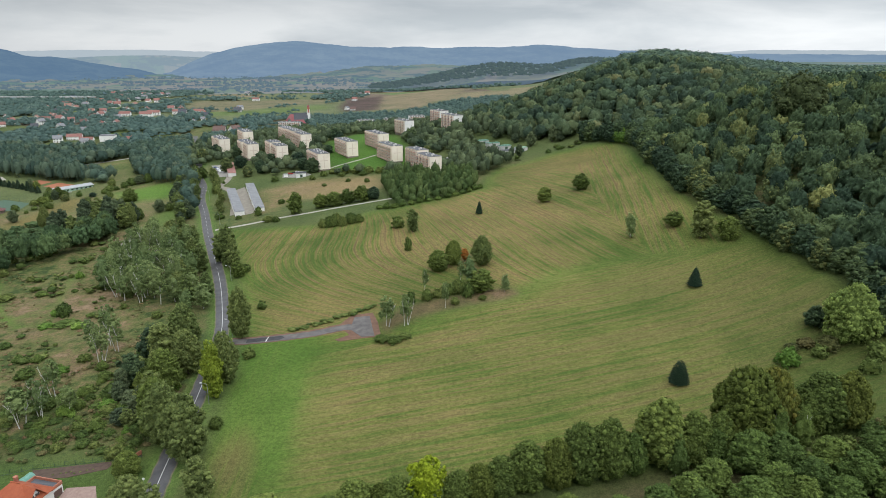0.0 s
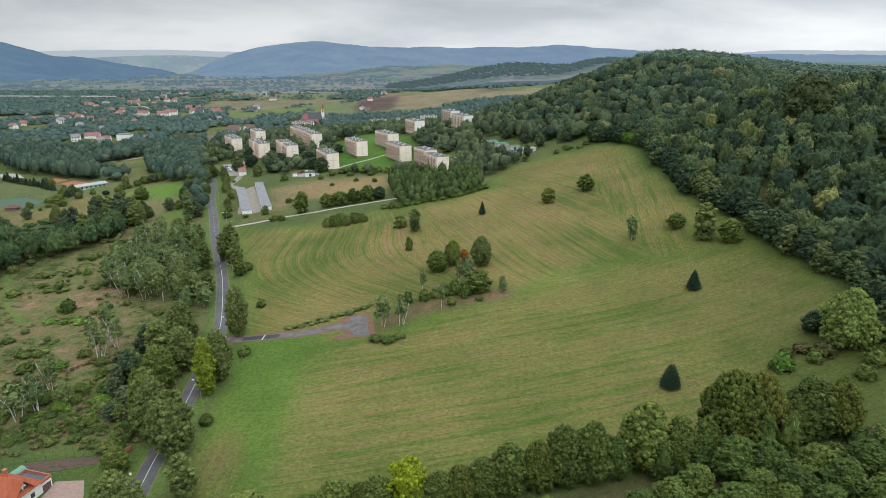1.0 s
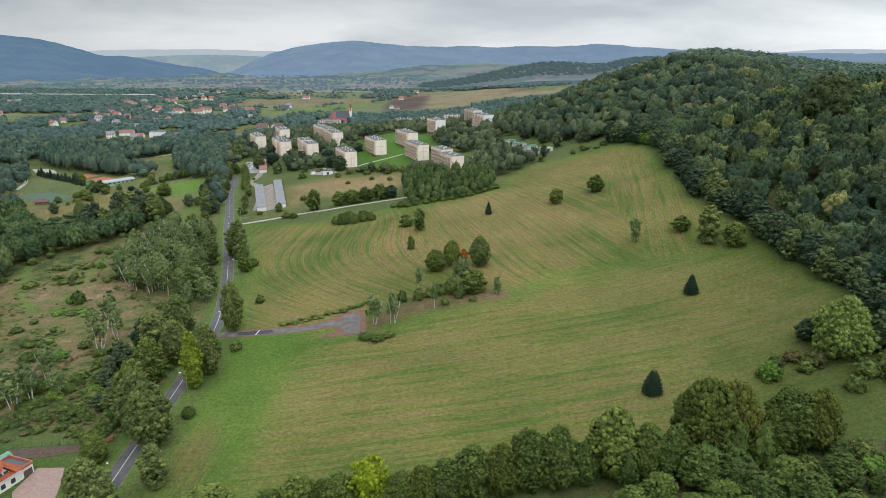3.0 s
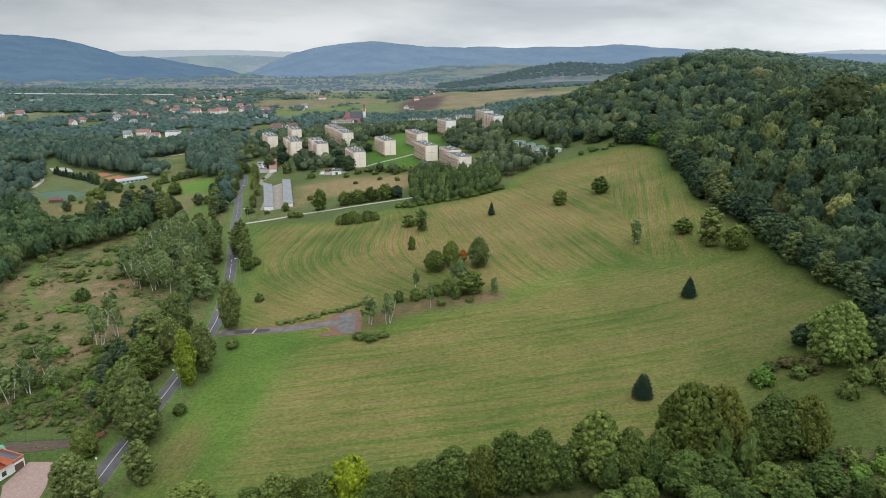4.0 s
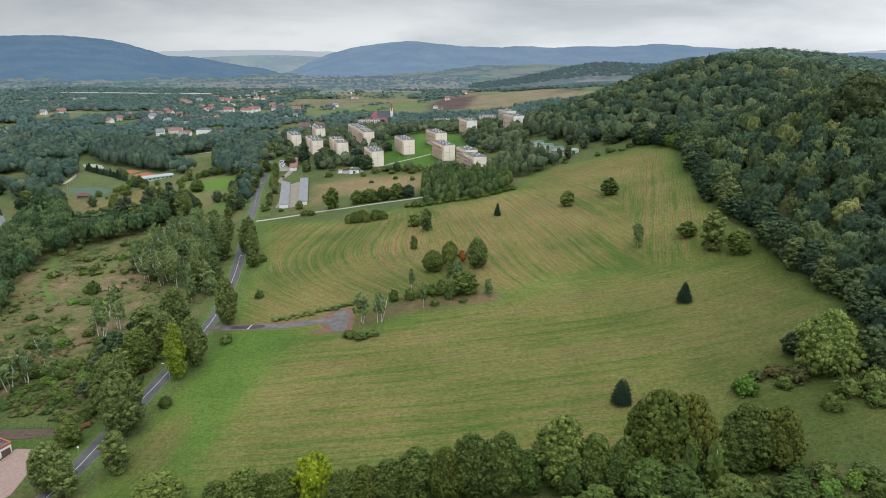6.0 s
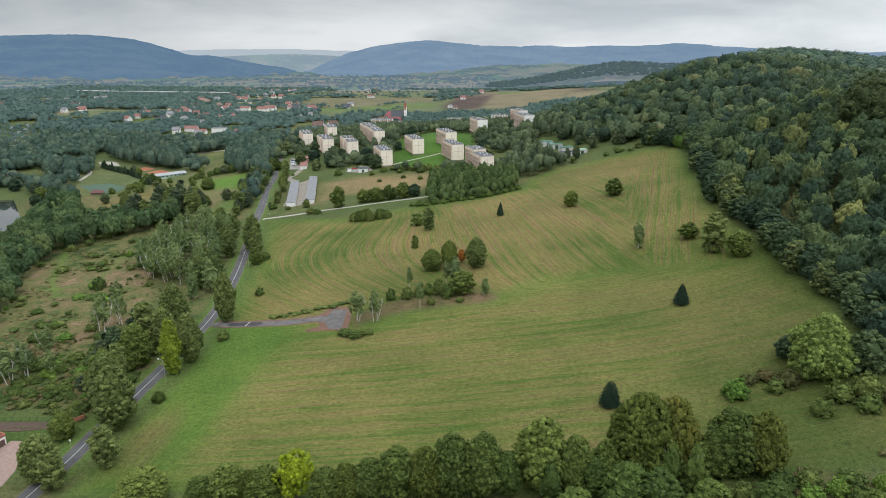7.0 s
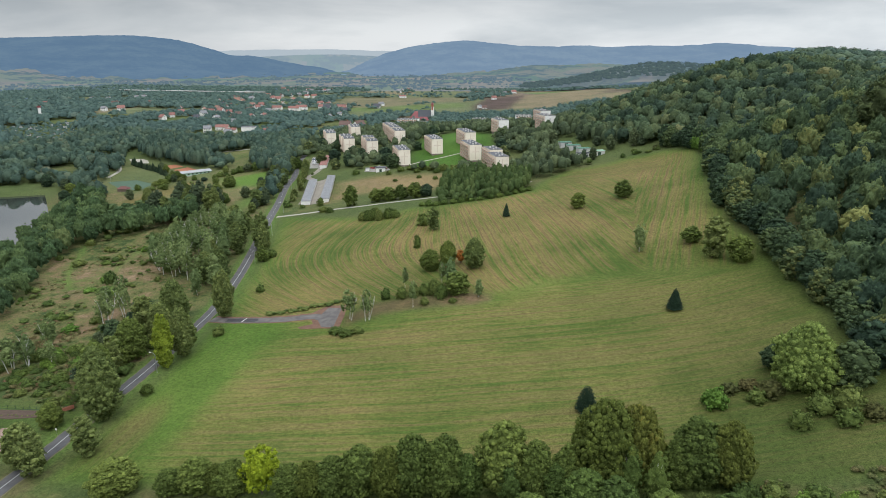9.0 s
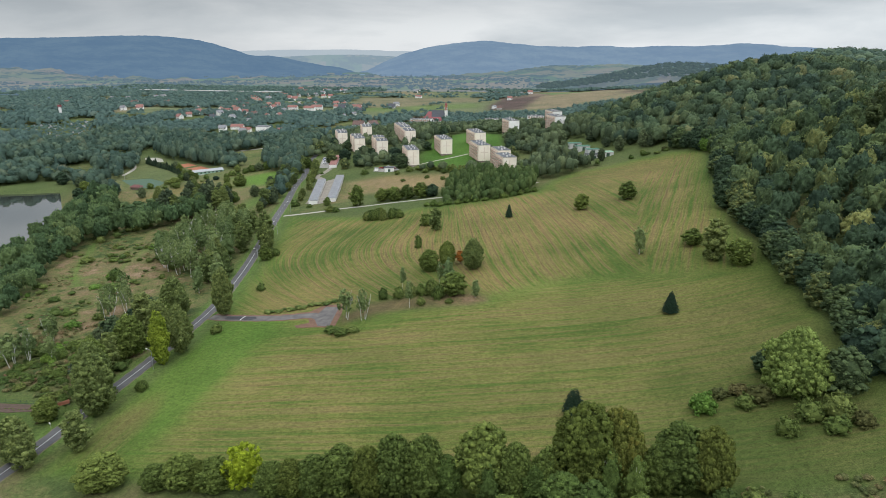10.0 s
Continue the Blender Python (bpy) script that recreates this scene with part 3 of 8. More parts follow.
def ground_sheet():
    cx, cy = 45.0, -10.0
    front = np.radians(np.arange(-52, 50.01, 0.32))
    rest = np.radians(np.arange(50.5, 307.6, 4.5))
    ang = np.concatenate([front, rest])
    rad = [4.0, 20.0, 40.0, 60.0, 75.0]
    r = 88.0
    while r < 4860:
        rad.append(r)
        r *= 1.0096 if r < 900 else 1.02
    rad = np.array(rad)
    A, R = np.meshgrid(ang, rad)
    x, y = cx + R * np.sin(A), cy + R * np.cos(A)
    x, y = x.ravel(), y.ravel()
    z = height(x, y)
    z = z - 16 * sigmoid((R.ravel() - 2010) / 12)
    n = len(ang)
    i = np.arange(len(rad) - 1)[:, None] * n
    j = np.arange(n)[None, :]
    k = (j + 1) % n
    quads = np.stack([i + j, i + k, i + n + k, i + n + j], -1).reshape(-1, 4)[:, ::-1]
    cap = np.arange(n)
    hub = len(x)
    x, y, z = np.append(x, cx), np.append(y, cy), np.append(z, ground_z(cx, cy))
    tris = np.stack([np.roll(cap, -1), cap, np.full(n, hub)], -1)[:, ::-1]
    cover = np.tile(np.array([[0.074, 0.102, 0.036]]), (len(x), 1))

    def lay(ring, colour, soft=2.0):
        f = sigmoid(-to_polygon(x, y, ring) / soft)[:, None]
        cover[:] = cover * (1 - f) + np.array([colour]) * f

    # patchwork of the far valley: strips of grass, stubble and plough, haze put in as greyer tones
    gx, gy = np.floor((x + 0.35 * y) / 150), np.floor((y - 0.25 * x) / 230)
    pick = np.abs(np.sin(gx * 12.9898 + gy * 78.233) * 43758.5453) % 1
    far = y > 1000
    for lo, hi, c in ((0, 0.35, (0.11, 0.132, 0.066)), (0.35, 0.6, (0.10, 0.142, 0.056)), (0.6, 0.82, (0.165, 0.15, 0.09)), (0.82, 1, (0.13, 0.107, 0.08))):
        cover[far & (pick >= lo) & (pick < hi)] = c
    lay(ROUGH_PASTURE, (0.146, 0.150, 0.066), 6)
    lay(FALLOW, (0.215, 0.165, 0.085), 3)
    lay(BLOCK_LAWN, (0.058, 0.125, 0.022))
    lay(FIELD_LAWN, (0.085, 0.16, 0.03), 4)
    lay(FAR_MEADOW, (0.10, 0.135, 0.045), 4)
    lay(SPORT_LAWN, (0.098, 0.122, 0.050), 6)
    lay(GARDEN_LAWN, (0.062, 0.10, 0.026))
    lay(GREEN_STRIP, (0.10, 0.142, 0.05), 5)
    lay(LONG_FIELD, (0.135, 0.128, 0.075), 5)
    lay(PLOUGHED, (0.075, 0.055, 0.048), 4)
    lay(STUBBLE, (0.165, 0.142, 0.088), 4)
    lay(GOLDEN, (0.165, 0.135, 0.052), 4)
    lay(GREEN_LANE, (0.10, 0.155, 0.04), 4)
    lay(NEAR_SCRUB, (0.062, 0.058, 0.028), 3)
    lay(BANK, (0.150, 0.100, 0.060), 1.2)
    # fresh grass along the country road
    by_road = np.flatnonzero((x > -270) & (x < -60) & (y > 140) & (y < 640))
    d = np.min(np.hypot(x[by_road, None] - ROAD_LINE[None, ::3, 0], y[by_road, None] - ROAD_LINE[None, ::3, 1]), 1)
    f = (0.9 * sigmoid((6.5 - d) / 0.8))[:, None]
    verge = np.zeros(len(x))
    verge[by_road] = f[:, 0]
    cover[by_road] = cover[by_road] * (1 - f) + np.array([[0.088, 0.150, 0.036]]) * f
    row, along, top = field_rows(x, y)
    field = sigmoid(-to_polygon(x, y, MEADOW) / 1.8)
    bank = sigmoid(-to_polygon(x, y, BANK) / 1.2)
    field = field * (1 - bank)
    # greener by the road, on the headlands and in the swale between the two fields
    lush = 1.2 * np.exp(-(((x + 62) / 17) ** 2)) * (y < 245) * (0.25 + 0.75 * sigmoid((y - 186) / 10)) + 0.6 * np.exp(-((to_polygon(x, y, UPPER) / 6.0) ** 2)) * (x > -20) + 0.7 * np.exp(-((to_polygon(x, y, MEADOW) / 8.0) ** 2))
    lush = lush * (1 - 0.9 * np.exp(-(((x + 60) / 10) ** 2) - ((y - 162) / 18) ** 2)) + 0.9 * np.exp(-(((x + 53 + 0.2 * (y - 180)) / 7) ** 2)) * sigmoid((y - 150) / 5) * sigmoid((240 - y) / 6)
    lush = np.clip(lush, 0, 1)
    cover[:] = cover * (1 - field[:, None]) + np.array([[0.078, 0.142, 0.026]]) * field[:, None]
    lush = np.clip(lush + 0.25 * sigmoid((x - 105) / 10) * sigmoid((215 - y) / 12), 0, 1)
    # darker grass towards the hill
    dark_east = field * sigmoid((x - 88 + 0.1 * (y - 200)) / 16) * sigmoid((300 - y) / 14)
    cover[:] = cover * (1 - dark_east[:, None]) + np.array([[0.068, 0.092, 0.024]]) * dark_east[:, None]
    # darker grass in the meadow's south-east corner
    dark_corner = sigmoid(-to_polygon(x, y, DARK_CORNER) / 9)
    cover[:] = cover * (1 - (field * dark_corner)[:, None]) + np.array([[0.067, 0.092, 0.026]]) * (field * dark_corner)[:, None]
    lush = np.maximum(lush, 0.35 * dark_corner)
    mown = field * (1 - 0.88 * lush) * np.where(top, 1.0, 0.85) * (1 - 0.32 * dark_east)
    rough = np.clip(sigmoid(-to_polygon(x, y, HEATH) / 5) + 0.45 * sigmoid(-to_polygon(x, y, ROUGH_PASTURE) / 8) + 0.4 * sigmoid(-to_polygon(x, y, NEAR_SCRUB) / 4) + 0.3 * bank + 0.25 * sigmoid(-to_polygon(x, y, FALLOW) / 4) + 0.5 * (y < 1000) * (1 - field) * sigmoid((np.sin(x * 0.031) * np.cos(y * 0.027) - 0.3) * 6), 0, 1)
    for ring in (BLOCK_LAWN, FIELD_LAWN, GARDEN_LAWN, GOLDEN, GREEN_LANE):
        rough *= sigmoid(to_polygon(x, y, ring) / 3)
    # green trodden trails and strips of bleached grass on the heath
    for trail, wide in HEATH_TRAILS:
        d = np.min([np.hypot(x - a - np.clip(((x - a) * (c - a) + (y - b) * (e - b)) / ((c - a) ** 2 + (e - b) ** 2), 0, 1) * (c - a), y - b - np.clip(((x - a) * (c - a) + (y - b) * (e - b)) / ((c - a) ** 2 + (e - b) ** 2), 0, 1) * (e - b)) for (a, b), (c, e) in zip(trail, trail[1:])], axis=0)
        f = 0.95 * sigmoid((wide - d) / 0.9)
        cover[:] = cover * (1 - f[:, None]) + np.array([[0.10, 0.165, 0.036]]) * f[:, None]
        rough *= 1 - f
    for a, b, u, v in BLEACHED:
        f = 0.85 * np.exp(-((((x - a) + 0.5 * (y - b)) / u) ** 2) - (((y - b) - 0.5 * (x - a)) / v) ** 2)
        cover[:] = cover * (1 - f[:, None]) + np.array([[0.21, 0.145, 0.10]]) * f[:, None]
        rough *= 1 - f
    rough *= (1 - field) * (1 - verge)
    me = net("ground", np.stack([x, y, z], -1), quads, tris, [GROUND], smooth=True, values={"cover": cover, "mown": mown, "row": row, "along": along, "rough": rough, "swath": np.where(top, 0.95, 0.6), "dry": dry_share(x, y, top), "dark_east": dark_east})
    return tagged(new("ground", me), "rolling grassland with mown meadow, heath and far fields", "ground", kind="structure")


ground_sheet()


def ribbon(line, width, lift, side=0.0, drop=0.25, taper=False):
    """A strip laid along a line on the ground: a crowned top with edges that go down into the soil."""
    t = np.gradient(line, axis=0)
    t /= np.linalg.norm(t, axis=1)[:, None]
    nrm = np.stack([t[:, 1], -t[:, 0]], 1)
    ragged = 1 + 0.05 * np.sin(np.arange(len(line)) * 1.7)
    cols = []
    for f, dz in ((-0.5, -drop), (-0.5, 0), (0, 0.04), (0.5, 0), (0.5, -drop)):
        q = line + nrm * (side + f * width * ragged[:, None])
        cols.append(np.column_stack([q, height(q[:, 0], q[:, 1]) + lift + dz]))
    v = np.stack(cols, 1).reshape(-1, 3)
    i = (np.arange(len(line) - 1) * 5)[:, None]
    j = np.arange(4)[None, :]
    return v, np.stack([i + j, i + 5 + j, i + 6 + j, i + 1 + j], -1).reshape(-1, 4)[:, ::-1]


def strip(name, line, width, lift, mat, label, category, side=0.0):
    v, q = ribbon(line, width, lift, side)
    return tagged(new(name, net(name, v, q, mats=[mat], smooth=False)), label, category, kind="structure")


strip("road", ROAD_LINE, 5.5, 0.14, ASPHALT, "grey asphalt country road with a white centre line", "road")
strip("road_verge", ROAD_LINE, 6.4, 0.05, VERGE, "worn earthy verge along the road", "verge")


def centre_line(first, last, dash, gap, width):
    """White paint along the crown of the road."""
    d = np.concatenate([[0], np.cumsum(np.linalg.norm(np.diff(ROAD_LINE, axis=0), axis=1))])
    s, vs, qs, n = first, [], [], 0
    while s < last:
        at = np.arange(s, min(s + dash, last) + 0.01, 2.0)
        if len(at) > 1:
            line = np.stack([np.interp(at, d, ROAD_LINE[:, 0]), np.interp(at, d, ROAD_LINE[:, 1])], 1)
            v, q = ribbon(line, width, 0.185, drop=0.02)
            vs.append(v), qs.append(q + n)
            n += len(v)
        s += dash + gap
    return np.concatenate(vs), np.concatenate(qs)


v_, q_ = centre_line(100, 400, 300, 1, 0.24)
tagged(new("road_marking", net("road_marking", v_, q_, mats=[ROAD_PAINT])), "solid white centre line on the asphalt", "road marking", kind="structure")
v_, q_ = centre_line(404, 700, 4, 6, 0.2)
tagged(new("road_marking", net("road_marking", v_, q_, mats=[ROAD_PAINT])), "broken white centre line on the asphalt", "road marking", kind="structure")
v_, q_ = ribbon(smooth_line([(-71.6, 243.6), (-71.6, 245.6), (-71.4, 247.8)], 1.0), 0.45, 0.2, drop=0.02)
tagged(new("road_marking", net("road_marking", v_, q_, mats=[ROAD_PAINT])), "short white stop line on the side road", "road marking", kind="structure")


def plate(name, ring, lift, mat, label, category, cell=2.0):
    """A flat area draped over the ground inside an outline, with edges going down."""
    xs, ys = [p[0] for p in ring], [p[1] for p in ring]
    bm = bmesh.new()
    vs = [bm.verts.new((x, y, 0)) for x, y in ring]
    bm.faces.new(vs)
    for axis, lo, hi in ((0, min(xs), max(xs)), (1, min(ys), max(ys))):
        for c in np.arange(lo + cell, hi, cell):
            co, no = [0, 0, 0], [0, 0, 0]
            co[axis], no[axis] = c, 1
            bmesh.ops.bisect_plane(bm, geom=bm.verts[:] + bm.edges[:] + bm.faces[:], plane_co=co, plane_no=no)
    bmesh.ops.recalc_face_normals(bm, faces=bm.faces)
    if bm.faces and sum(f.normal.z for f in bm.faces) < 0:
        bmesh.ops.reverse_faces(bm, faces=bm.faces)
    rim = [e for e in bm.edges if e.is_boundary]
    for v in bm.verts:
        v.co.z = ground_z(v.co.x, v.co.y) + lift
    made = bmesh.ops.extrude_edge_only(bm, edges=rim)
    for v in made["geom"]:
        if isinstance(v, bmesh.types.BMVert):
            v.co.z -= lift + 0.25
    me = bpy.data.meshes.new(name)
    bm.to_mesh(me)
    bm.free()
    me.materials.append(mat)
    return tagged(new(name, me), label, category, kind="structure")


# side road to a turning head, broken tarmac with red earth along it
SIDE_LINE = smooth_line([(-88, 246.5), (-80, 245.7), (-70, 245.8), (-61, 246.2), (-52, 247.2), (-44, 249.2), (-38, 250.2)], 1.5)
strip("red_earth_verge", SIDE_LINE, 6.6, 0.04, RED_EARTH, "bare red earth along the side road", "bare earth", side=-0.4)
strip("side_road", SIDE_LINE, 4.6, 0.10, OLD_TARMAC, "short side road of cracked grey tarmac", "road")
plate("red_earth_verge", [(-43, 253), (-40, 258.5), (-38, 260.5), (-30, 261), (-27, 252), (-24.8, 241), (-26, 239.3), (-33, 239.2), (-41, 238.2), (-43, 240), (-37.5, 243), (-39.5, 246)], 0.05, RED_EARTH, "bare red earth bank round the turning head", "bare earth")
plate("turning_head", [(-41, 248.2), (-37.8, 252), (-37.4, 258.4), (-31, 258), (-29.5, 251), (-27.2, 240.2), (-32.5, 240.4), (-37, 246.5)], 0.11, OLD_TARMAC, "turning head of cracked grey tarmac", "road")
plate("tarmac_patch", [(-80, 244.2), (-66, 244.4), (-64.5, 245.8), (-66, 247.6), (-80, 247.4)], 0.145, FRESH_TARMAC, "black tarmac patch where the side road joins", "road patch", 2)
strip("field_path", smooth_line([(-150, 418), (-128, 423), (-110, 428.5), (-90, 431), (-75, 434), (-59, 436), (-38, 439), (-28, 441)]), 3.2, 0.08, GRAVEL, "pale gravel path along the meadow's edge", "path")
strip("garage_lane", smooth_line([(-148, 452), (-156, 480), (-166, 510), (-176, 530), (-187, 542), (-186, 556), (-190, 580), (-205, 612)]), 5.5, 0.08, YARD, "pale concrete lane between the garages", "lane")
plate("garage_yard", [(-139, 449), (-132.5, 452), (-155, 512), (-163, 532), (-170, 524), (-160, 497)], 0.1, YARD, "pale concrete yard between two garage rows", "yard", 6)
strip("block_path", smooth_line([(-104, 560), (-92, 575), (-72, 592), (-60, 603), (-48, 606)]), 2.0, 0.07, GRAVEL, "pale footpath across the lawn by the flats", "path")
strip("block_path", smooth_line([(5, 505), (9, 492), (15, 478), (22, 470)]), 3.0, 0.07, GRAVEL, "pale track by the flats", "path")
strip("park_path", smooth_line([(-410, 552), (-425, 585), (-447, 612), (-470, 640), (-520, 700)]), 3.6, 0.08, GRAVEL, "pale gravel path through the sports ground", "path")
strip("back_road", smooth_line([(-420, 700), (-380, 728), (-340, 752), (-300, 765), (-262, 750)]), 5, 0.1, GRAVEL, "pale road along the wood", "road")

# the pond
bm_ = bmesh.new()
bm_.faces.new([bm_.verts.new((x, y, POND_LEVEL)) for x, y in reversed([(a * 1.0 + (a + 400) * 0.04, b + (b - 350) * 0.04) for a, b in POND_SHORE])])
bmesh.ops.triangulate(bm_, faces=bm_.faces[:])
bmesh.ops.recalc_face_normals(bm_, faces=bm_.faces)
if bm_.faces[:][0].normal.z < 0:
    bmesh.ops.reverse_faces(bm_, faces=bm_.faces)
me_ = bpy.data.meshes.new("water")
bm_.to_mesh(me_)
bm_.free()
me_.materials.append(WATER)
tagged(new("water", me_), "still grey pond mirroring trees and the overcast sky", "pond", kind="structure")


# ---- the distance ----
def ridge(name, crest, depth, dist, mat, label, seed, foot=-8.0, rough=1.0):
    """A far chain of hills: crest heights in degrees over the eye, by azimuth, standing dist metres off."""
    az = np.arange(crest[0][0], crest[-1][0] + 0.01, 0.16)
    el = np.interp(az, [c[0] for c in crest], [c[1] for c in crest])
    k = np.ones(9) / 9
    el = np.convolve(np.pad(el, 4, mode="edge"), k, "valid")
    el = el + rough * np.array([0.05 * noise.noise((a * 0.9, seed, 0)) + 0.03 * noise.noise((a * 3.1, seed, 5)) + 0.022 * noise.noise((a * 9.0, seed, 9)) for a in az])
    rows = np.linspace(0, 1, 16)
    v = []
    for f in rows:
        d = dist - depth * (1 - f)
        zc = 95 + dist * np.tan(np.radians(el))
        prof = f**1.35
        wob = np.array([noise.noise((a * 0.8, f * 5, seed + 3)) + 0.5 * noise.noise((a * 2.4, f * 9, seed + 4)) for a in az])
        z = foot + (zc - foot) * prof + wob * 16 * rough * f * (1 - f) * 3
        v.append(np.column_stack([45 + d * np.sin(np.radians(az)), 5 + d * np.cos(np.radians(az)), z]))
    v = np.concatenate(v)
    n = len(az)
    i = (np.arange(len(rows) - 1) * n)[:, None]
    j = np.arange(n - 1)[None, :]
    q = np.stack([i + j, i + j + 1, i + n + j + 1, i + n + j], -1).reshape(-1, 4)
    return tagged(new(name, net(name, v, q, mats=[mat], smooth=True)), label, "hills", kind="structure")


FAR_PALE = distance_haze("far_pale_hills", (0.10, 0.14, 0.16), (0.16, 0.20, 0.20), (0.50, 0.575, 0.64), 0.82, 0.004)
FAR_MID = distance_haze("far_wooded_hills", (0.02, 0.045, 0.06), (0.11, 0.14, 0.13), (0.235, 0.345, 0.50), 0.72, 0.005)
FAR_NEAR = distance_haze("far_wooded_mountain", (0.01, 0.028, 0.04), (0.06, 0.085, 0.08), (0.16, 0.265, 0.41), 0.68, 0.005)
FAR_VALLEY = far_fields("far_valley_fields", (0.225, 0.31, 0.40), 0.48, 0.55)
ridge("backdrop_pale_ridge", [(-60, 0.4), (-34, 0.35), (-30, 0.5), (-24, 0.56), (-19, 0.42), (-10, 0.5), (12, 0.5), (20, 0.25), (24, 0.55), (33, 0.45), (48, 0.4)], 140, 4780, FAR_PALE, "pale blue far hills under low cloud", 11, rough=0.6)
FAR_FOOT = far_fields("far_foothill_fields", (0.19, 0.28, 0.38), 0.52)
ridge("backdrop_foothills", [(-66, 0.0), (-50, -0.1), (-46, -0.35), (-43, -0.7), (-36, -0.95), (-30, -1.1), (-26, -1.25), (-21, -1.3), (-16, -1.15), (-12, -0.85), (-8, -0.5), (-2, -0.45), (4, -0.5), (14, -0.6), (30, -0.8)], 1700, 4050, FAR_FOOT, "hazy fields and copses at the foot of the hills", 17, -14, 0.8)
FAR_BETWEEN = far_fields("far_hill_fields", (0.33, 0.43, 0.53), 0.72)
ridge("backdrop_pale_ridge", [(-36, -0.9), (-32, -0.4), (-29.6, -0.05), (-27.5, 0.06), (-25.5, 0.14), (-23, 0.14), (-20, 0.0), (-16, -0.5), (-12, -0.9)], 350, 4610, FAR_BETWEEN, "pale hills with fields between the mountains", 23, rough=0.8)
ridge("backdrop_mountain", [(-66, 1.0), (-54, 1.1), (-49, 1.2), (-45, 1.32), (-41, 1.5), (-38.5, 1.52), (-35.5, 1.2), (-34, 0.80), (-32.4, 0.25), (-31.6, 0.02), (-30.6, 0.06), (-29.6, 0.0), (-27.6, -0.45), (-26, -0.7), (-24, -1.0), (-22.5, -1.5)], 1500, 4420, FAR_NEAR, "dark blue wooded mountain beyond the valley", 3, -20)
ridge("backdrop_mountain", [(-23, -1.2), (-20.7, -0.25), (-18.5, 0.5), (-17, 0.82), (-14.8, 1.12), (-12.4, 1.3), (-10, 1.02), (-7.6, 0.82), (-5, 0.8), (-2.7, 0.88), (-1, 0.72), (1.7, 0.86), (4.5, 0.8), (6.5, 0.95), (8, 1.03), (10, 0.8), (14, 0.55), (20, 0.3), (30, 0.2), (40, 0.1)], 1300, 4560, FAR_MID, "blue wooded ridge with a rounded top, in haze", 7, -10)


def valley_floor():
    """The far plain between the ridges, with fields and hedges lost in haze."""
    az = np.radians(np.arange(-64, 44.1, 0.6))
    rad = np.linspace(1900, 4700, 60)
    A, R = np.meshgrid(az, rad)
    x, y = (45 + R * np.sin(A)).ravel(), (5 + R * np.cos(A)).ravel()
    hump = 60 * np.exp(-(((x - 190) / 260) ** 2) - ((y - 2150) / 260) ** 2)
    z = height(x, y) - 6 * sigmoid((1960 - R.ravel()) / 12) + hump
    n = len(az)
    i = (np.arange(len(rad) - 1) * n)[:, None]
    j = np.arange(n - 1)[None, :]
    q = np.stack([i + j, i + j + 1, i + n + j + 1, i + n + j], -1).reshape(-1, 4)[:, ::-1]
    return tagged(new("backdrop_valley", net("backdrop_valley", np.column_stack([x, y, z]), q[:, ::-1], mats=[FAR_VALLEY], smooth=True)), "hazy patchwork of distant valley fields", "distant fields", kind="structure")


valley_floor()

# ---- plants ----
def ico(sub):
    bm = bmesh.new()
    bmesh.ops.create_icosphere(bm, subdivisions=sub, radius=1)
    bm.verts.index_update()
    v = np.array([w.co[:] for w in bm.verts])
    f = np.array([[w.index for w in g.verts] for g in bm.faces])
    bm.free()
    return v, f


ICO = {k: ico(k) for k in (1, 2, 3, 4)}



def lump_ring(rng, count, wide, low, high, size, squash=0.85, top=0.8, inner=0.0):
    """Clumps of a crown, set over an egg-shaped outline from height low to high."""
    rows = []
    for k in range(count):
        f = (k + 0.5) / count
        z = low + (high - low) * f
        prof = math.sin(math.pi * f**top) ** 0.5
        a = k * 2.39996 + rng.uniform(-0.5, 0.5)
        d = wide * 0.5 * prof * rng.uniform(0.72 - inner, 1.0) - size * 0.4
        s = size * rng.uniform(0.75, 1.25)
        rows.append((math.cos(a) * max(d, 0), math.sin(a) * max(d, 0), z, s, s * squash))
    rows.append((0, 0, high - size * 0.35, size * 0.9, size * 0.8))
    return np.array(rows)


def leaf_quads(rng, p, nrm, size, long=1.35):
    """Small leaf sprays as lozenges at points p, facing about along nrm."""
    n = len(p)
    t = np.cross(nrm, rng.normal(size=(n, 3)))
    t /= np.linalg.norm(t, axis=1)[:, None] + 1e-9
    b = np.cross(nrm, t)
    s = (size * rng.uniform(0.65, 1.35, n))[:, None]
    sag = nrm * s * 0.22
    v = np.stack([p - t * s * long * 0.5 - sag, p + b * s * 0.42 + sag, p + t * s * long * 0.5 - sag, p - b * s * 0.42 + sag], 1).reshape(-1, 3)
    return v, np.arange(4 * n).reshape(n, 4)


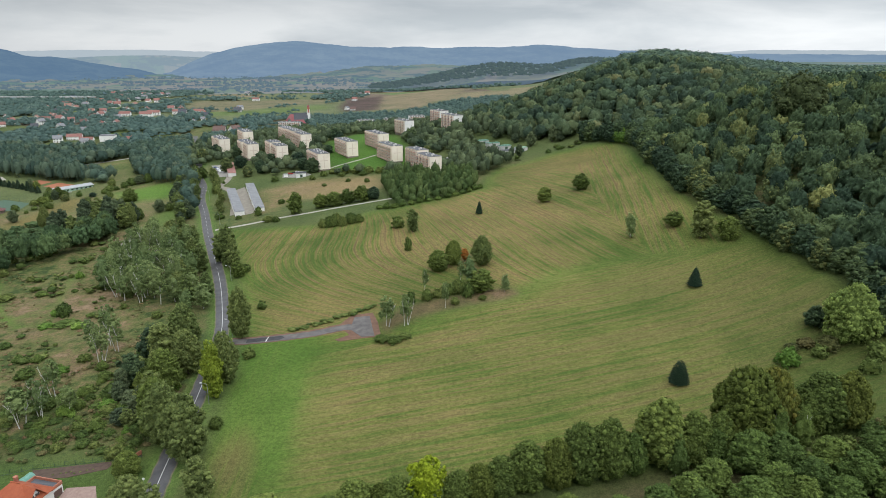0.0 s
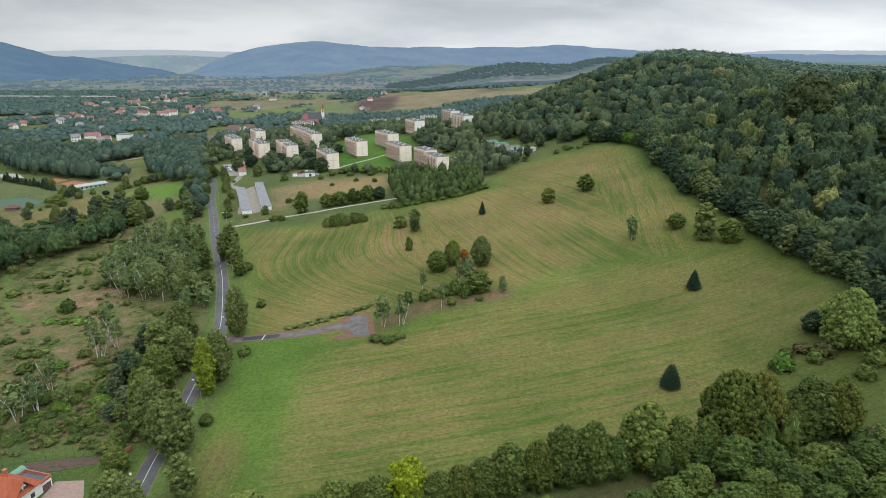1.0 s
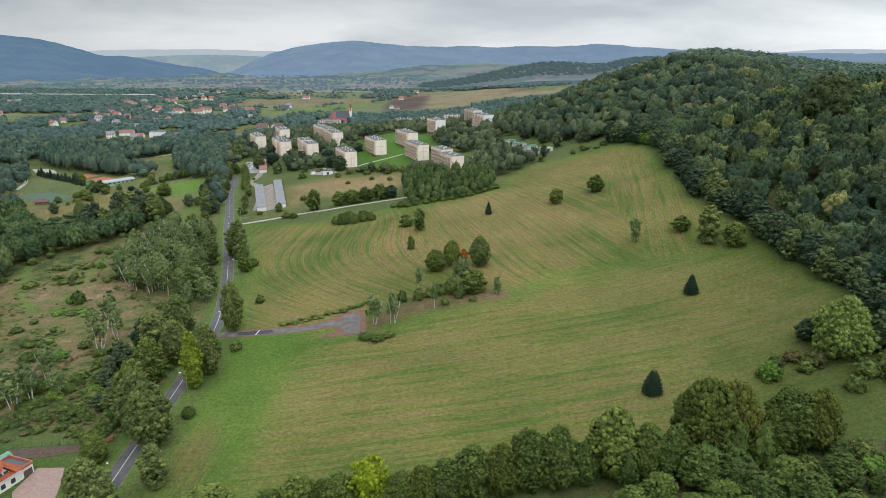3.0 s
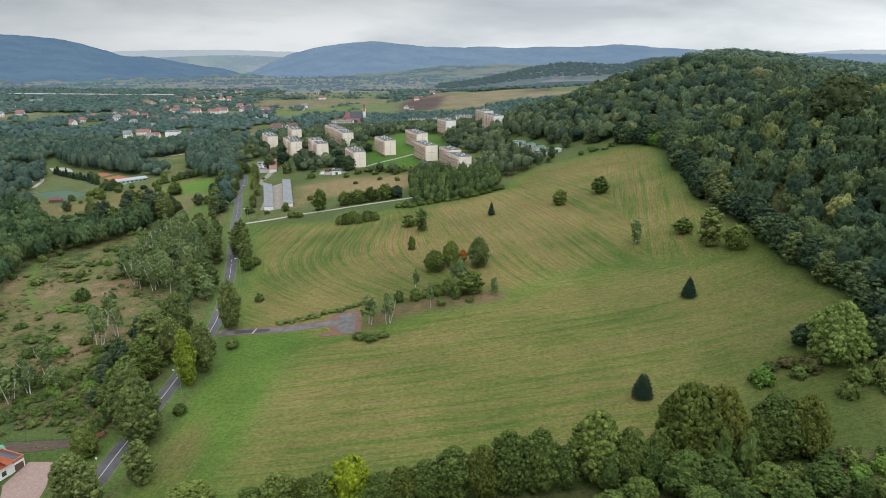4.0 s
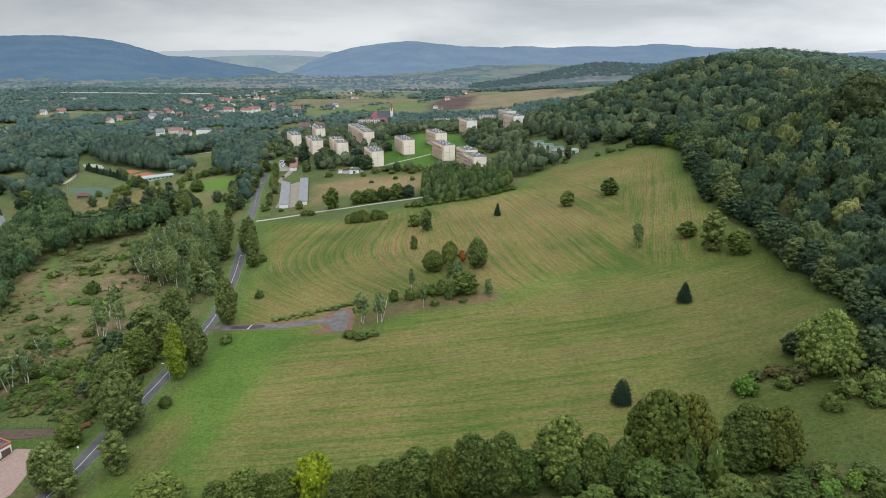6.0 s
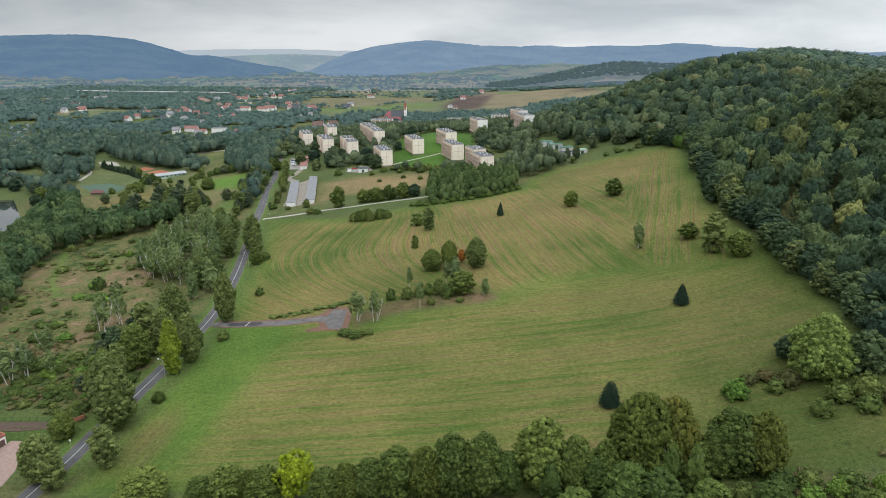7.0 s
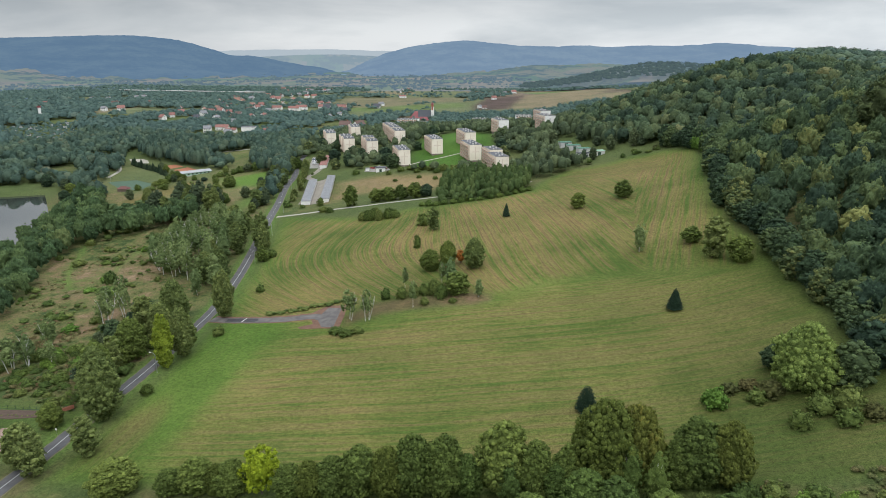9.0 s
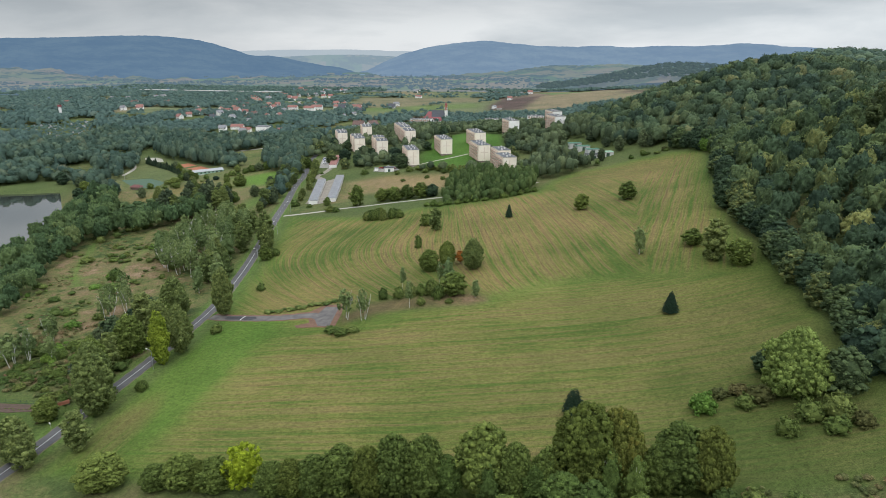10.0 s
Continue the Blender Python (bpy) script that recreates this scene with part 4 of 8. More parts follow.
def crown(rng, lumps, count, size, tilt=0.55, core=0.88, upper=False, ragged=0.16, fine=3, low=-2.0, sprays=0, spray=0.5, knob=2, lobes=0):
    """A crown: a dim inner body, rounded leafy sprays over the outer side of its clumps, and loose leaves round them."""
    w = lumps[:, 3] ** 2
    pick = rng.choice(len(lumps), size=int(count * 1.9) + sprays * 16, p=w / w.sum())
    d = rng.normal(size=(len(pick), 3))
    if upper:
        d[:, 2] = np.abs(d[:, 2]) * 1.1 - 0.25
    d /= np.linalg.norm(d, axis=1)[:, None]
    c = lumps[pick]
    r = np.column_stack([c[:, 3], c[:, 3], c[:, 4]])
    on = c[:, :3] + d * r
    p = on + d * r * ragged * np.clip(rng.normal(size=(len(pick), 1)), -1.5, 0.9)
    keep = np.ones(len(p), bool)
    for k, (x, y, z, a, b) in enumerate(lumps):
        e = np.sqrt(((p[:, 0] - x) / a) ** 2 + ((p[:, 1] - y) / a) ** 2 + ((p[:, 2] - z) / b) ** 2)
        keep &= (e > 0.82) | (pick == k)
    on, p, d = on[keep], p[keep], d[keep]
    t, vs, n = np.zeros((0, 3), int), [], 0
    for cv, cf in ([shell(rng, lumps, fine, core, low, lobes=lobes)] if core else []):
        t, n = np.concatenate([t, cf + n]), n + len(cv)
        vs.append(cv)
    lp, ld = p[:count], d[:count]
    if sprays:
        at, out, rad, cv, cf = spray_knobs(rng, on[::-1], d[::-1], sprays, spray, knob)
        t, n = np.concatenate([t, cf + n]), n + len(cv)
        vs.append(cv)
        # most leaves stand on the sprays, a few hang loose
        k = rng.integers(0, len(at), int(count * 0.85))
        ld = out[k] * 0.75 + rng.normal(size=(len(k), 3)) * 0.62
        ld /= np.linalg.norm(ld, axis=1)[:, None]
        lp = np.concatenate([at[k] + ld * (rad[k] * rng.uniform(0.92, 1.16, len(k)))[:, None], p[: count // 7]])
        ld = np.concatenate([ld, d[: count // 7]])
    nrm = ld * (1 - tilt) + tilt * rng.normal(size=ld.shape) * 0.62 + np.array([[0, 0, 0.28]])
    nrm /= np.linalg.norm(nrm, axis=1)[:, None]
    v, q = leaf_quads(rng, lp, nrm, size)
    return np.concatenate([v, *vs]), q, t + len(v)


def spray_knobs(rng, p, nrm, count, size, knob):
    """Rounded crumpled sprays, spread evenly over the points, without their inner sides."""
    chosen = np.zeros(len(p), bool)
    free = np.ones(len(p), bool)
    for i in range(len(p)):
        if free[i]:
            chosen[i] = True
            free &= ((p - p[i]) ** 2).sum(1) > (0.84 * size) ** 2
            if chosen.sum() >= count:
                break
    p, nrm = p[chosen], nrm[chosen]
    d, f = ICO[knob]
    vs, fs, n = [], [], 0
    mid = d[f].mean(1)
    rad = size * rng.uniform(0.65, 1.3, len(p))
    at = p - nrm * rad[:, None] * 0.35
    for a, o, r in zip(at, nrm, rad):
        face = f[(mid @ o > -0.3)]
        used, back = np.unique(face, return_inverse=True)
        vs.append(a + d[used] * r * rng.uniform(0.68, 1.2, (len(used), 1)) * np.array([1, 1, 0.88]))
        fs.append(back.reshape(-1, 3) + n)
        n += len(used)
    return at, nrm, rad, np.concatenate(vs), np.concatenate(fs)


def shell(rng, lumps, fine, share, low=-2.0, rough=0.03, lobes=0, deep=0.3):
    """The closed inner body of a crown, along the outer side of all its clumps; with lobes, it swells into rounded sprays."""
    d, f = ICO[fine]
    c = np.average(lumps[:, :3], axis=0, weights=lumps[:, 3] ** 2)
    far = np.zeros(len(d))
    for x, y, z, a, b in lumps:
        r = np.array([a, a, b])
        o, e = (c - (x, y, z)) / r, d / r
        qa, qb, qc = (e * e).sum(1), (e * o).sum(1), (o * o).sum() - 1
        disc = qb * qb - qa * qc
        far = np.maximum(far, np.where(disc > 0, (-qb + np.sqrt(np.maximum(disc, 0))) / qa, 0))
    far = np.maximum(far, np.median(far) * 0.55)
    for n, depth in ((lobes, deep), (lobes * 4, deep * 0.4)) if lobes else ():
        k = np.arange(n) + 0.5
        up, turn = 1 - 2 * k / n, k * 2.39996
        lobe = np.column_stack([np.cos(turn) * np.sqrt(1 - up * up), np.sin(turn) * np.sqrt(1 - up * up), up]) + rng.normal(size=(n, 3)) * 0.5 / math.sqrt(n)
        lobe /= np.linalg.norm(lobe, axis=1)[:, None]
        near = d @ lobe.T
        away = np.arccos(np.clip(near.max(1), -1, 1)) / (1.25 * math.sqrt(4 / n))
        far = far * (1 - depth + depth * np.sqrt(np.clip(1 - away * away, 0, 1)) * rng.uniform(0.6, 1.25, n)[near.argmax(1)])
    far = far * share * (1 + rough * rng.normal(size=len(d)))
    keep = d[f].mean(1)[:, 2] > low
    used, back = np.unique(f[keep], return_inverse=True)
    return c + d[used] * far[used][:, None], back.reshape(-1, 3)


def limb(v, f, a, b, ra, rb, sides=6):
    """A tapered round limb from a to b, added to the lists."""
    a, b = np.array(a, float), np.array(b, float)
    ax = b - a
    ax /= np.linalg.norm(ax)
    s = np.cross(ax, (0.31, 0.95, 0.1))
    s /= np.linalg.norm(s)
    u = np.cross(ax, s)
    n = len(v)
    for c, r in ((a, ra), (b, rb)):
        for k in range(sides):
            g = 2 * math.pi * k / sides
            v.append(c + r * (math.cos(g) * s + math.sin(g) * u))
    for k in range(sides):
        m = (k + 1) % sides
        f.append((n + k, n + m, n + sides + m, n + sides + k))


def trunk_mesh(rng, name, h, r, fork, spread, limbs, mat, lean=0.0, stems=1):
    v, f = [], []
    for s in range(stems):
        a0 = rng.uniform(0, 6.28)
        foot = np.array([math.cos(a0), math.sin(a0), 0]) * (0.06 * h * (stems > 1))
        knee = foot + np.array([rng.normal() * lean * h, rng.normal() * lean * h, fork * h]) + foot * 1.2
        limb(v, f, foot - (0, 0, 0.4), knee, r, r * 0.7, 7)
        tip = knee + np.array([rng.normal() * lean * h, rng.normal() * lean * h, (0.9 - fork) * h]) + foot * 1.5
        limb(v, f, knee, tip, r * 0.7, r * 0.15, 6)
        for k in range(limbs):
            t = rng.uniform(0.0, 0.75)
            p = knee + (tip - knee) * t
            a = k * 2.4 + rng.uniform(-0.4, 0.4)
            e = p + np.array([math.cos(a) * spread * (1 - 0.5 * t), math.sin(a) * spread * (1 - 0.5 * t), rng.uniform(0.1, 0.24) * h])
            limb(v, f, p, e, r * 0.38, r * 0.08, 5)
    return net(name, np.array(v), np.array(f), mats=[mat], smooth=True)


def plant(kind, label, category, trunk, leaves, trunk_label=""):
    """A tree: an empty at its foot with trunk and crown under it, kept far off as a pattern until it is copied."""
    root = new(kind)
    tagged(root, label, category)
    root.empty_display_size = 0.5
    for name, me in (("trunk", trunk), ("crown", leaves)):
        ob = new(name, me)
        ob.parent = root
    return root


def broadleaf(seed, leaf, h=10.0, wide=8.0, count=3000, size=0.42, clumps=26, fork=0.22, low=0.2, bark=None, ragged=0.16, core=0.92, lump=0.19, tilt=0.55, fine=3, sprays=90, spray=0.6, knob=2):
    rng = np.random.default_rng(seed)
    lumps = lump_ring(rng, clumps, wide, h * low, h * 0.93, wide * lump)
    extra = lump_ring(rng, clumps // 2, wide * 0.62, h * (low + 0.12), h * 0.86, wide * lump * 1.2)
    body = np.array([[0, 0, h * (low + 0.90) / 2, wide * 0.375, h * (0.92 - low) * 0.455]])
    lumps = np.concatenate([lumps, extra, body])
    v, q, t = crown(rng, lumps, count, size, core=core, ragged=ragged, tilt=tilt, fine=fine, sprays=sprays, spray=spray, knob=knob)
    me = net("crown", v, q, t, [leaf], smooth="core")
    return trunk_mesh(rng, "trunk", h, 0.024 * h, fork, wide * 0.24, 5, bark or BARK, 0.01), me


def birch(seed, leaf, h=10.0, wide=4.2, count=1500, size=0.34, stems=1, clumps=22, low=0.42, fine=3, core=0.5):
    rng = np.random.default_rng(seed)
    lumps = lump_ring(rng, clumps, wide, h * low, h * 0.97, wide * 0.19, squash=1.4, top=0.7, inner=0.3)
    v, q, t = crown(rng, lumps, count, size, core=core, ragged=0.4, tilt=0.45, fine=fine, sprays=60, spray=wide * 0.08, knob=1)
    return trunk_mesh(rng, "trunk", h, 0.0105 * h, 0.5, wide * 0.22, 5, BIRCH_BARK, 0.03, stems), net("crown", v, q, t, [leaf], smooth="core")


def conifer(seed, leaf, h=10.0, wide=6.0, count=2200, size=0.42, full=0.85):
    rng = np.random.default_rng(seed)
    f = 1 - np.sqrt(rng.uniform(0, 1, count)) * 0.97
    tier = np.floor(f * 13) / 13
    saw = 0.82 + 0.3 * (1 - (f * 13 - np.floor(f * 13)))
    rad = wide / 2 * (1 - f) ** full * saw * rng.uniform(0.72, 1.04, count)
    a = rng.uniform(0, 6.283, count)
    rad *= 1 + 0.12 * np.sin(a * 5 + tier * 40)
    p = np.column_stack([np.cos(a) * rad, np.sin(a) * rad, h * (0.03 + 0.96 * f)])
    nrm = np.column_stack([np.cos(a) * 0.7, np.sin(a) * 0.7, np.full(count, 0.7)]) + rng.normal(size=(count, 3)) * 0.35
    nrm /= np.linalg.norm(nrm, axis=1)[:, None]
    v, q = leaf_quads(rng, p, nrm, size, 1.7)
    k = 14
    g = np.arange(k) * 2 * np.pi / k
    cone = np.concatenate([np.column_stack([np.cos(g) * wide * 0.36, np.sin(g) * wide * 0.36, np.full(k, h * 0.05)]), [[0, 0, h * 0.93]]])
    t = np.stack([np.arange(k), np.roll(np.arange(k), -1), np.full(k, k)], 1) + len(v)
    return trunk_mesh(rng, "trunk", h, 0.016 * h, 0.3, 0.3, 1, BARK), net("crown", np.concatenate([v, cone]), q, t, [leaf])


def bush_mesh(seed, leaf, wide=5.0, h=4.0, count=400, size=0.34, clumps=16):
    rng = np.random.default_rng(seed)
    lumps = []
    for k in range(clumps):
        a, d = k * 2.4 + rng.uniform(-0.4, 0.4), wide * 0.36 * math.sqrt((k + 0.3) / clumps)
        top = h * (1 - 0.45 * (d / (wide * 0.36)) ** 2) * rng.uniform(0.8, 1.05)
        s = wide * rng.uniform(0.10, 0.16)
        lumps.append((math.cos(a) * d, math.sin(a) * d, max(top - s, s * 0.6), s, s * 0.95))
        lumps.append((math.cos(a) * d, math.sin(a) * d, top * 0.4, s * 1.1, top * 0.42))
    lumps.append((0, 0, h * 0.36, wide * 0.38, h * 0.44))
    v, q, t = crown(rng, np.array(lumps), count, size, ragged=0.3, tilt=0.7, core=0.8, fine=2, sprays=64, spray=wide * 0.075, knob=1)
    vs, fs = [], []
    for k in range(4):
        a = k * 1.6 + 0.3
        limb(vs, fs, (0.1 * math.cos(a), 0.1 * math.sin(a), -0.3), (math.cos(a) * wide * 0.2, math.sin(a) * wide * 0.2, h * 0.6), 0.06, 0.02, 4)
    n = len(v)
    v = np.concatenate([v, np.array(vs)])
    q2 = np.concatenate([q, np.array(fs) + n])
    slots = np.concatenate([np.zeros(len(q)), np.ones(len(fs)), np.zeros(len(t))])
    return net("shrub", v, q2, t, [leaf, BARK], slots, smooth="core")


def stand(pattern, x, y, h, w, h0, w0, turn=None, sink=0.15, label="", group=""):
    """A copy of a pattern plant at (x, y), h high and w wide."""
    turn = random.uniform(0, 360) if turn is None else turn
    m = Matrix.Translation((x, y, ground_z(x, y) - sink)) @ Euler((0, 0, radians(turn))).to_matrix().to_4x4() @ Matrix.Diagonal((w / w0, w / w0, h / h0, 1))
    ob = copy_thing(pattern, m)
    return tagged(ob, label, group=group)


PATTERNS = {}


def pattern(key, kind, label, category, made, h0, w0):
    if isinstance(made, tuple):
        root = plant(kind, label, category, *made)
    else:
        root = tagged(new(kind, made), label, category)
    PATTERNS[key] = (root, h0, w0)


def put(key, x, y, h, w, label="", group="", turn=None):
    root, h0, w0 = PATTERNS[key]
    return stand(root, x, y, h, w, h0, w0, turn, label=label, group=group)


for k_ in range(3):
    pattern(f"nearlime{k_}", "tree", "leafy deciduous tree with a dense round green crown", "tree", broadleaf(130 + k_, LEAF_LIME, 10, 7.0, 5200, 0.24, 60, 0.16, 0.08, lump=0.13, tilt=0.7, core=0.82, sprays=680, spray=0.38, knob=1), 10, 7.0)
    pattern(f"nearash{k_}", "tree", "loose-crowned deciduous tree with fine green leaves", "tree", broadleaf(140 + k_, LEAF_SALLOW, 10, 6.4, 5200, 0.23, 60, 0.2, 0.1, ragged=0.3, lump=0.13, tilt=0.7, core=0.78, sprays=520, spray=0.38, knob=1), 10, 6.4)
    pattern(f"roadash{k_}", "tree", "tall loose roadside tree with yellowish green leaves", "tree", broadleaf(150 + k_, LEAF_ROAD, 10, 6.4, 5200, 0.22, 60, 0.2, 0.1, ragged=0.3, lump=0.13, tilt=0.7, core=0.78, sprays=520, spray=0.38, knob=1), 10, 6.4)
    pattern(f"oak{k_}", "tree", "broad oak with dense dull green crown turning yellow", "tree", broadleaf(20 + k_, LEAF_OAK, 10, 9.4, 8000, 0.22, 80, 0.16, 0.08, lump=0.12, tilt=0.7, core=0.84, sprays=900, spray=0.42, knob=1), 10, 9.4)
    pattern(f"lime{k_}", "tree", "leafy deciduous tree with a dense round green crown", "tree", broadleaf(30 + k_, LEAF_LIME, 10, 6.6, 1300, 0.38, 34, 0.2, 0.10, lump=0.16, tilt=0.7, core=0.82, sprays=130, spray=0.65, knob=1, fine=2), 10, 6.6)
    pattern(f"ash{k_}", "tree", "tall loose-crowned deciduous tree with dark green leaves", "tree", broadleaf(40 + k_, LEAF_ASH, 10, 5.6, 1200, 0.38, 34, 0.2, 0.12, ragged=0.26, lump=0.16, tilt=0.7, core=0.8, sprays=110, spray=0.62, knob=1, fine=2), 10, 5.6)
    pattern(f"wood{k_}", "tree", "woodland-edge tree with a dense green crown", "tree", broadleaf(50 + k_, LEAF_DARK_WOOD, 10, 7.0, 1300, 0.42, 30, 0.2, 0.04, lump=0.17, tilt=0.7, core=0.84, sprays=130, spray=0.7, knob=1, fine=2), 10, 7.0)
    pattern(f"aspen{k_}", "tree", "slim upright aspen with airy green foliage", "tree", broadleaf(90 + k_, LEAF_ROAD, 10, 4.0, 1300, 0.34, 30, 0.2, 0.08, ragged=0.3, lump=0.17, tilt=0.7, core=0.74, sprays=90, spray=0.5, knob=1, fine=2), 10, 4.0)
    pattern(f"birch{k_}", "birch_tree", "slender birch with white trunk and thin hanging foliage", "birch", birch(60 + k_, LEAF_BIRCH, stems=1 + k_), 10, 4.2)
    pattern(f"birchthick{k_}", "birch_tree", "young birch with pale trunk and fine greyish foliage", "birch", birch(70 + k_, LEAF_BIRCH, 10, 4.0, 1200, 0.34, low=0.14, clumps=30, core=0.78), 10, 4.0)
    pattern(f"shrub{k_}", "shrub", "rounded green shrub growing in rough grass", "shrub", bush_mesh(80 + k_, LEAF_SHRUB), 4, 5)
pattern("nearbirch", "birch_tree", "slender birch with fine grey-green foliage", "birch", birch(120, LEAF_SALLOW, 10, 4.6, 3600, 0.19, low=0.1, clumps=44, fine=4, core=0.8), 10, 4.6)
pattern("willow", "willow_tree", "large pale green willow with billowing foliage", "willow", broadleaf(101, LEAF_WILLOW, 10, 11.0, 8000, 0.24, 70, 0.12, 0.06, lump=0.13, ragged=0.26, tilt=0.7, core=0.8, sprays=760, spray=0.44, knob=1), 10, 11)
pattern("yellow", "tree", "small tree with vivid yellow-green autumn leaves", "tree", broadleaf(103, LEAF_YELLOW, 10, 7.6, 4200, 0.24, 40, 0.3, 0.2, core=0.66, ragged=0.3, lump=0.14, tilt=0.7, sprays=190, spray=0.42, knob=1), 10, 7.6)
pattern("poplar", "poplar_tree", "narrow columnar poplar with yellowing leaves", "poplar", broadleaf(105, LEAF_POPLAR, 10, 3.6, 4200, 0.19, 60, 0.12, 0.05, lump=0.17, ragged=0.24, tilt=0.7, core=0.84, sprays=340, spray=0.3, knob=1), 10, 3.6)
pattern("fir", "fir_tree", "dark green fir with branches down to the grass", "fir", conifer(107, LEAF_FIR, full=0.75), 10, 6)
pattern("yew", "fir_tree", "dense dark egg-shaped conifer on the meadow", "fir", conifer(109, LEAF_FIR, 10, 6.6, 3000, 0.36, 0.45), 10, 6.6)
pattern("shrub3", "shrub", "spreading grey-green shrub in rough grass", "shrub", bush_mesh(84, LEAF_SALLOW, 5.0, 4.0, 400, 0.34, 12), 4, 5)
pattern("shrub4", "shrub", "fresh bright green young shrub", "shrub", bush_mesh(85, LEAF_FRESH, 5.0, 4.0, 400, 0.34, 8), 4, 5)
pattern("dome", "tree", "huge old domed tree with brownish olive crown", "tree", broadleaf(117, LEAF_DOME, 10, 10.5, 5000, 0.24, 70, 0.16, 0.05, lump=0.12, tilt=0.7, core=0.86, sprays=420, spray=0.45, knob=1), 10, 10.5)
pattern("fresh", "tree", "young bright green tree at the corner of the wood", "tree", broadleaf(118, LEAF_FRESH, 10, 8, 1300, 0.38, 34, 0.16, 0.03, lump=0.14, tilt=0.7, core=0.84, sprays=130, spray=0.65, knob=1, fine=2), 10, 8)
pattern("rust", "shrub", "low reddish-brown autumn shrub", "shrub", bush_mesh(111, LEAF_RUST), 4, 5)
pattern("rowan", "tree", "small rowan with orange-red autumn leaves", "tree", broadleaf(113, LEAF_REDTREE, 10, 6.0, 900, 0.5, 14), 10, 6)

# the two conifers, bushes and trees standing alone on the meadow
put("yew", 76, 191, 8.2, 6.2, turn=10)
put("fir", 104, 256, 8.4, 6.0, turn=40)
put("fir", 21, 371, 7.9, 4.2, "small slim fir standing alone on the slope")
for key, x, y, h, w in (
    ("shrub4", 111, 192, 6.6, 8.0), ("shrub1", 130, 181, 5.2, 6.6), ("birchthick0", 92, 311, 12.6, 6.6), ("lime0", 114, 315, 7.6, 8.5),
    ("aspen0", 121, 297, 18.2, 10.0), ("lime1", 130, 289, 11.0, 9.0), ("lime2", 60, 380, 8.8, 8.2), ("lime0", 84, 394, 10.2, 9.6),
    ("shrub2", -26, 365, 7.8, 9.0), ("aspen1", -17, 354, 13.6, 6.6), ("shrub0", -18, 327, 7.8, 4.6), ("nearlime0", -2.4, 297, 10.4, 9.6),
    ("nearlime1", 5, 302, 12.6, 7.8), ("roadash0", 18.5, 298.5, 14.8, 9.6), ("birchthick1", 12, 280, 13.4, 6.4),
):
    put(key, x, y, h, w)
put("rowan", 10.6, 304.5, 6.6, 3.8)
for x, y in ((-36, 411), (-31, 409.5), (-26, 411), (-20, 412), (-15, 414), (-9, 415.5), (-3, 416), (3, 418.5), (8, 421), (13, 425), (17, 428), (21, 432), (25, 436), (-41, 413), (-28, 414), (-12, 418)):
    put("shrub3", x, y, random.uniform(2.8, 4.4), random.uniform(4.5, 6.5), "low dense green shrub along the meadow's upper edge", "hedge below the flats")
put("dome", 207, 388, 30, 30)
# overgrown bank between the fields
for key, x, y, h, w in (
    ("shrub0", 7, 272, 7.6, 7.6), ("lime2", 17, 272, 9.8, 10.6), ("shrub1", 3, 272, 6.2, 7.6), ("birchthick2", 27, 269, 8.2, 4.2), ("shrub2", -14, 267, 5.8, 4.8),
    ("shrub0", -7, 268, 5.6, 5.6), ("shrub1", -2, 270, 5.0, 5.6), ("birch0", 1, 259, 11.4, 3.6), ("shrub2", 5, 262, 3.6, 4.8), ("birch1", -23, 247, 12.2, 6.6),
    ("birch2", -15, 247, 12.6, 5.2), ("birch0", -8, 276, 10.5, 3.0), ("birch0", 8, 280, 11, 3.4), ("shrub0", 17, 264, 2.4, 4.0), ("shrub2", 11, 268, 7.0, 6.0),
    ("shrub1", -82, 278, 4.0, 5.0), ("shrub2", -104, 329, 5.0, 6.0),
):
    put(key, x, y, h, w)
for x, y, h, w in ((-24, 236, 2.6, 7), (-19, 234, 3.0, 7), (-15, 236.5, 2.4, 6)):
    put("shrub0", x, y, h, w, "sprawling bramble thicket beside the turning head", "brambles")
bank_spots = [(-64 + 34 * f_ + random.uniform(-0.9, 0.9), 251.4 + 15.5 * f_**1.3 + random.uniform(-1.5, 1.9), random.uniform(0.4, 1.3), random.uniform(1.8, 4.2), k_ % 4) for k_, f_ in enumerate(np.linspace(0, 1, 58))]

# the row of big trees along the near edge of the meadow
for key, x, y, h, w in (
    ("oak0", 82, 157.5, 22.6, 17.5), ("oak1", 89.8, 159, 21.0, 11.5), ("nearlime0", 103, 159, 17.4, 12.5), ("oak2", 110, 158.5, 16.6, 10.5), ("nearlime1", 98.6, 157.5, 13.0, 8),
    ("nearlime2", 58, 153, 19.0, 14), ("nearlime0", 66, 151.5, 15.4, 9.5), ("nearlime1", 43.6, 149.5, 17.4, 10.8), ("nearlime2", 36, 149, 17.0, 10.6), ("nearlime0", 22, 147.5, 13.6, 11.0),
    ("nearash1", 50, 149.5, 12.5, 7.0), ("oak0", 29.5, 147.5, 13.8, 9.5), ("nearlime0", 15, 145.5, 11.2, 9.2), ("nearlime2", 73.5, 152.5, 14, 8), ("nearlime1", 4, 143.5, 9.5, 8), ("nearlime0", -29, 139, 7, 8),
    ("oak1", 9.6, 144, 10.4, 8), ("nearlime1", -12, 142, 9.8, 9.2), ("nearlime2", -22, 141, 9.6, 10), ("oak2", -16, 141, 8.7, 6.4), ("nearlime0", -44, 136, 9.4, 13),
):
    put(key, x, y, h, w, group="trees along the meadow's near edge")
put("yellow", -4, 143, 14, 10.4)
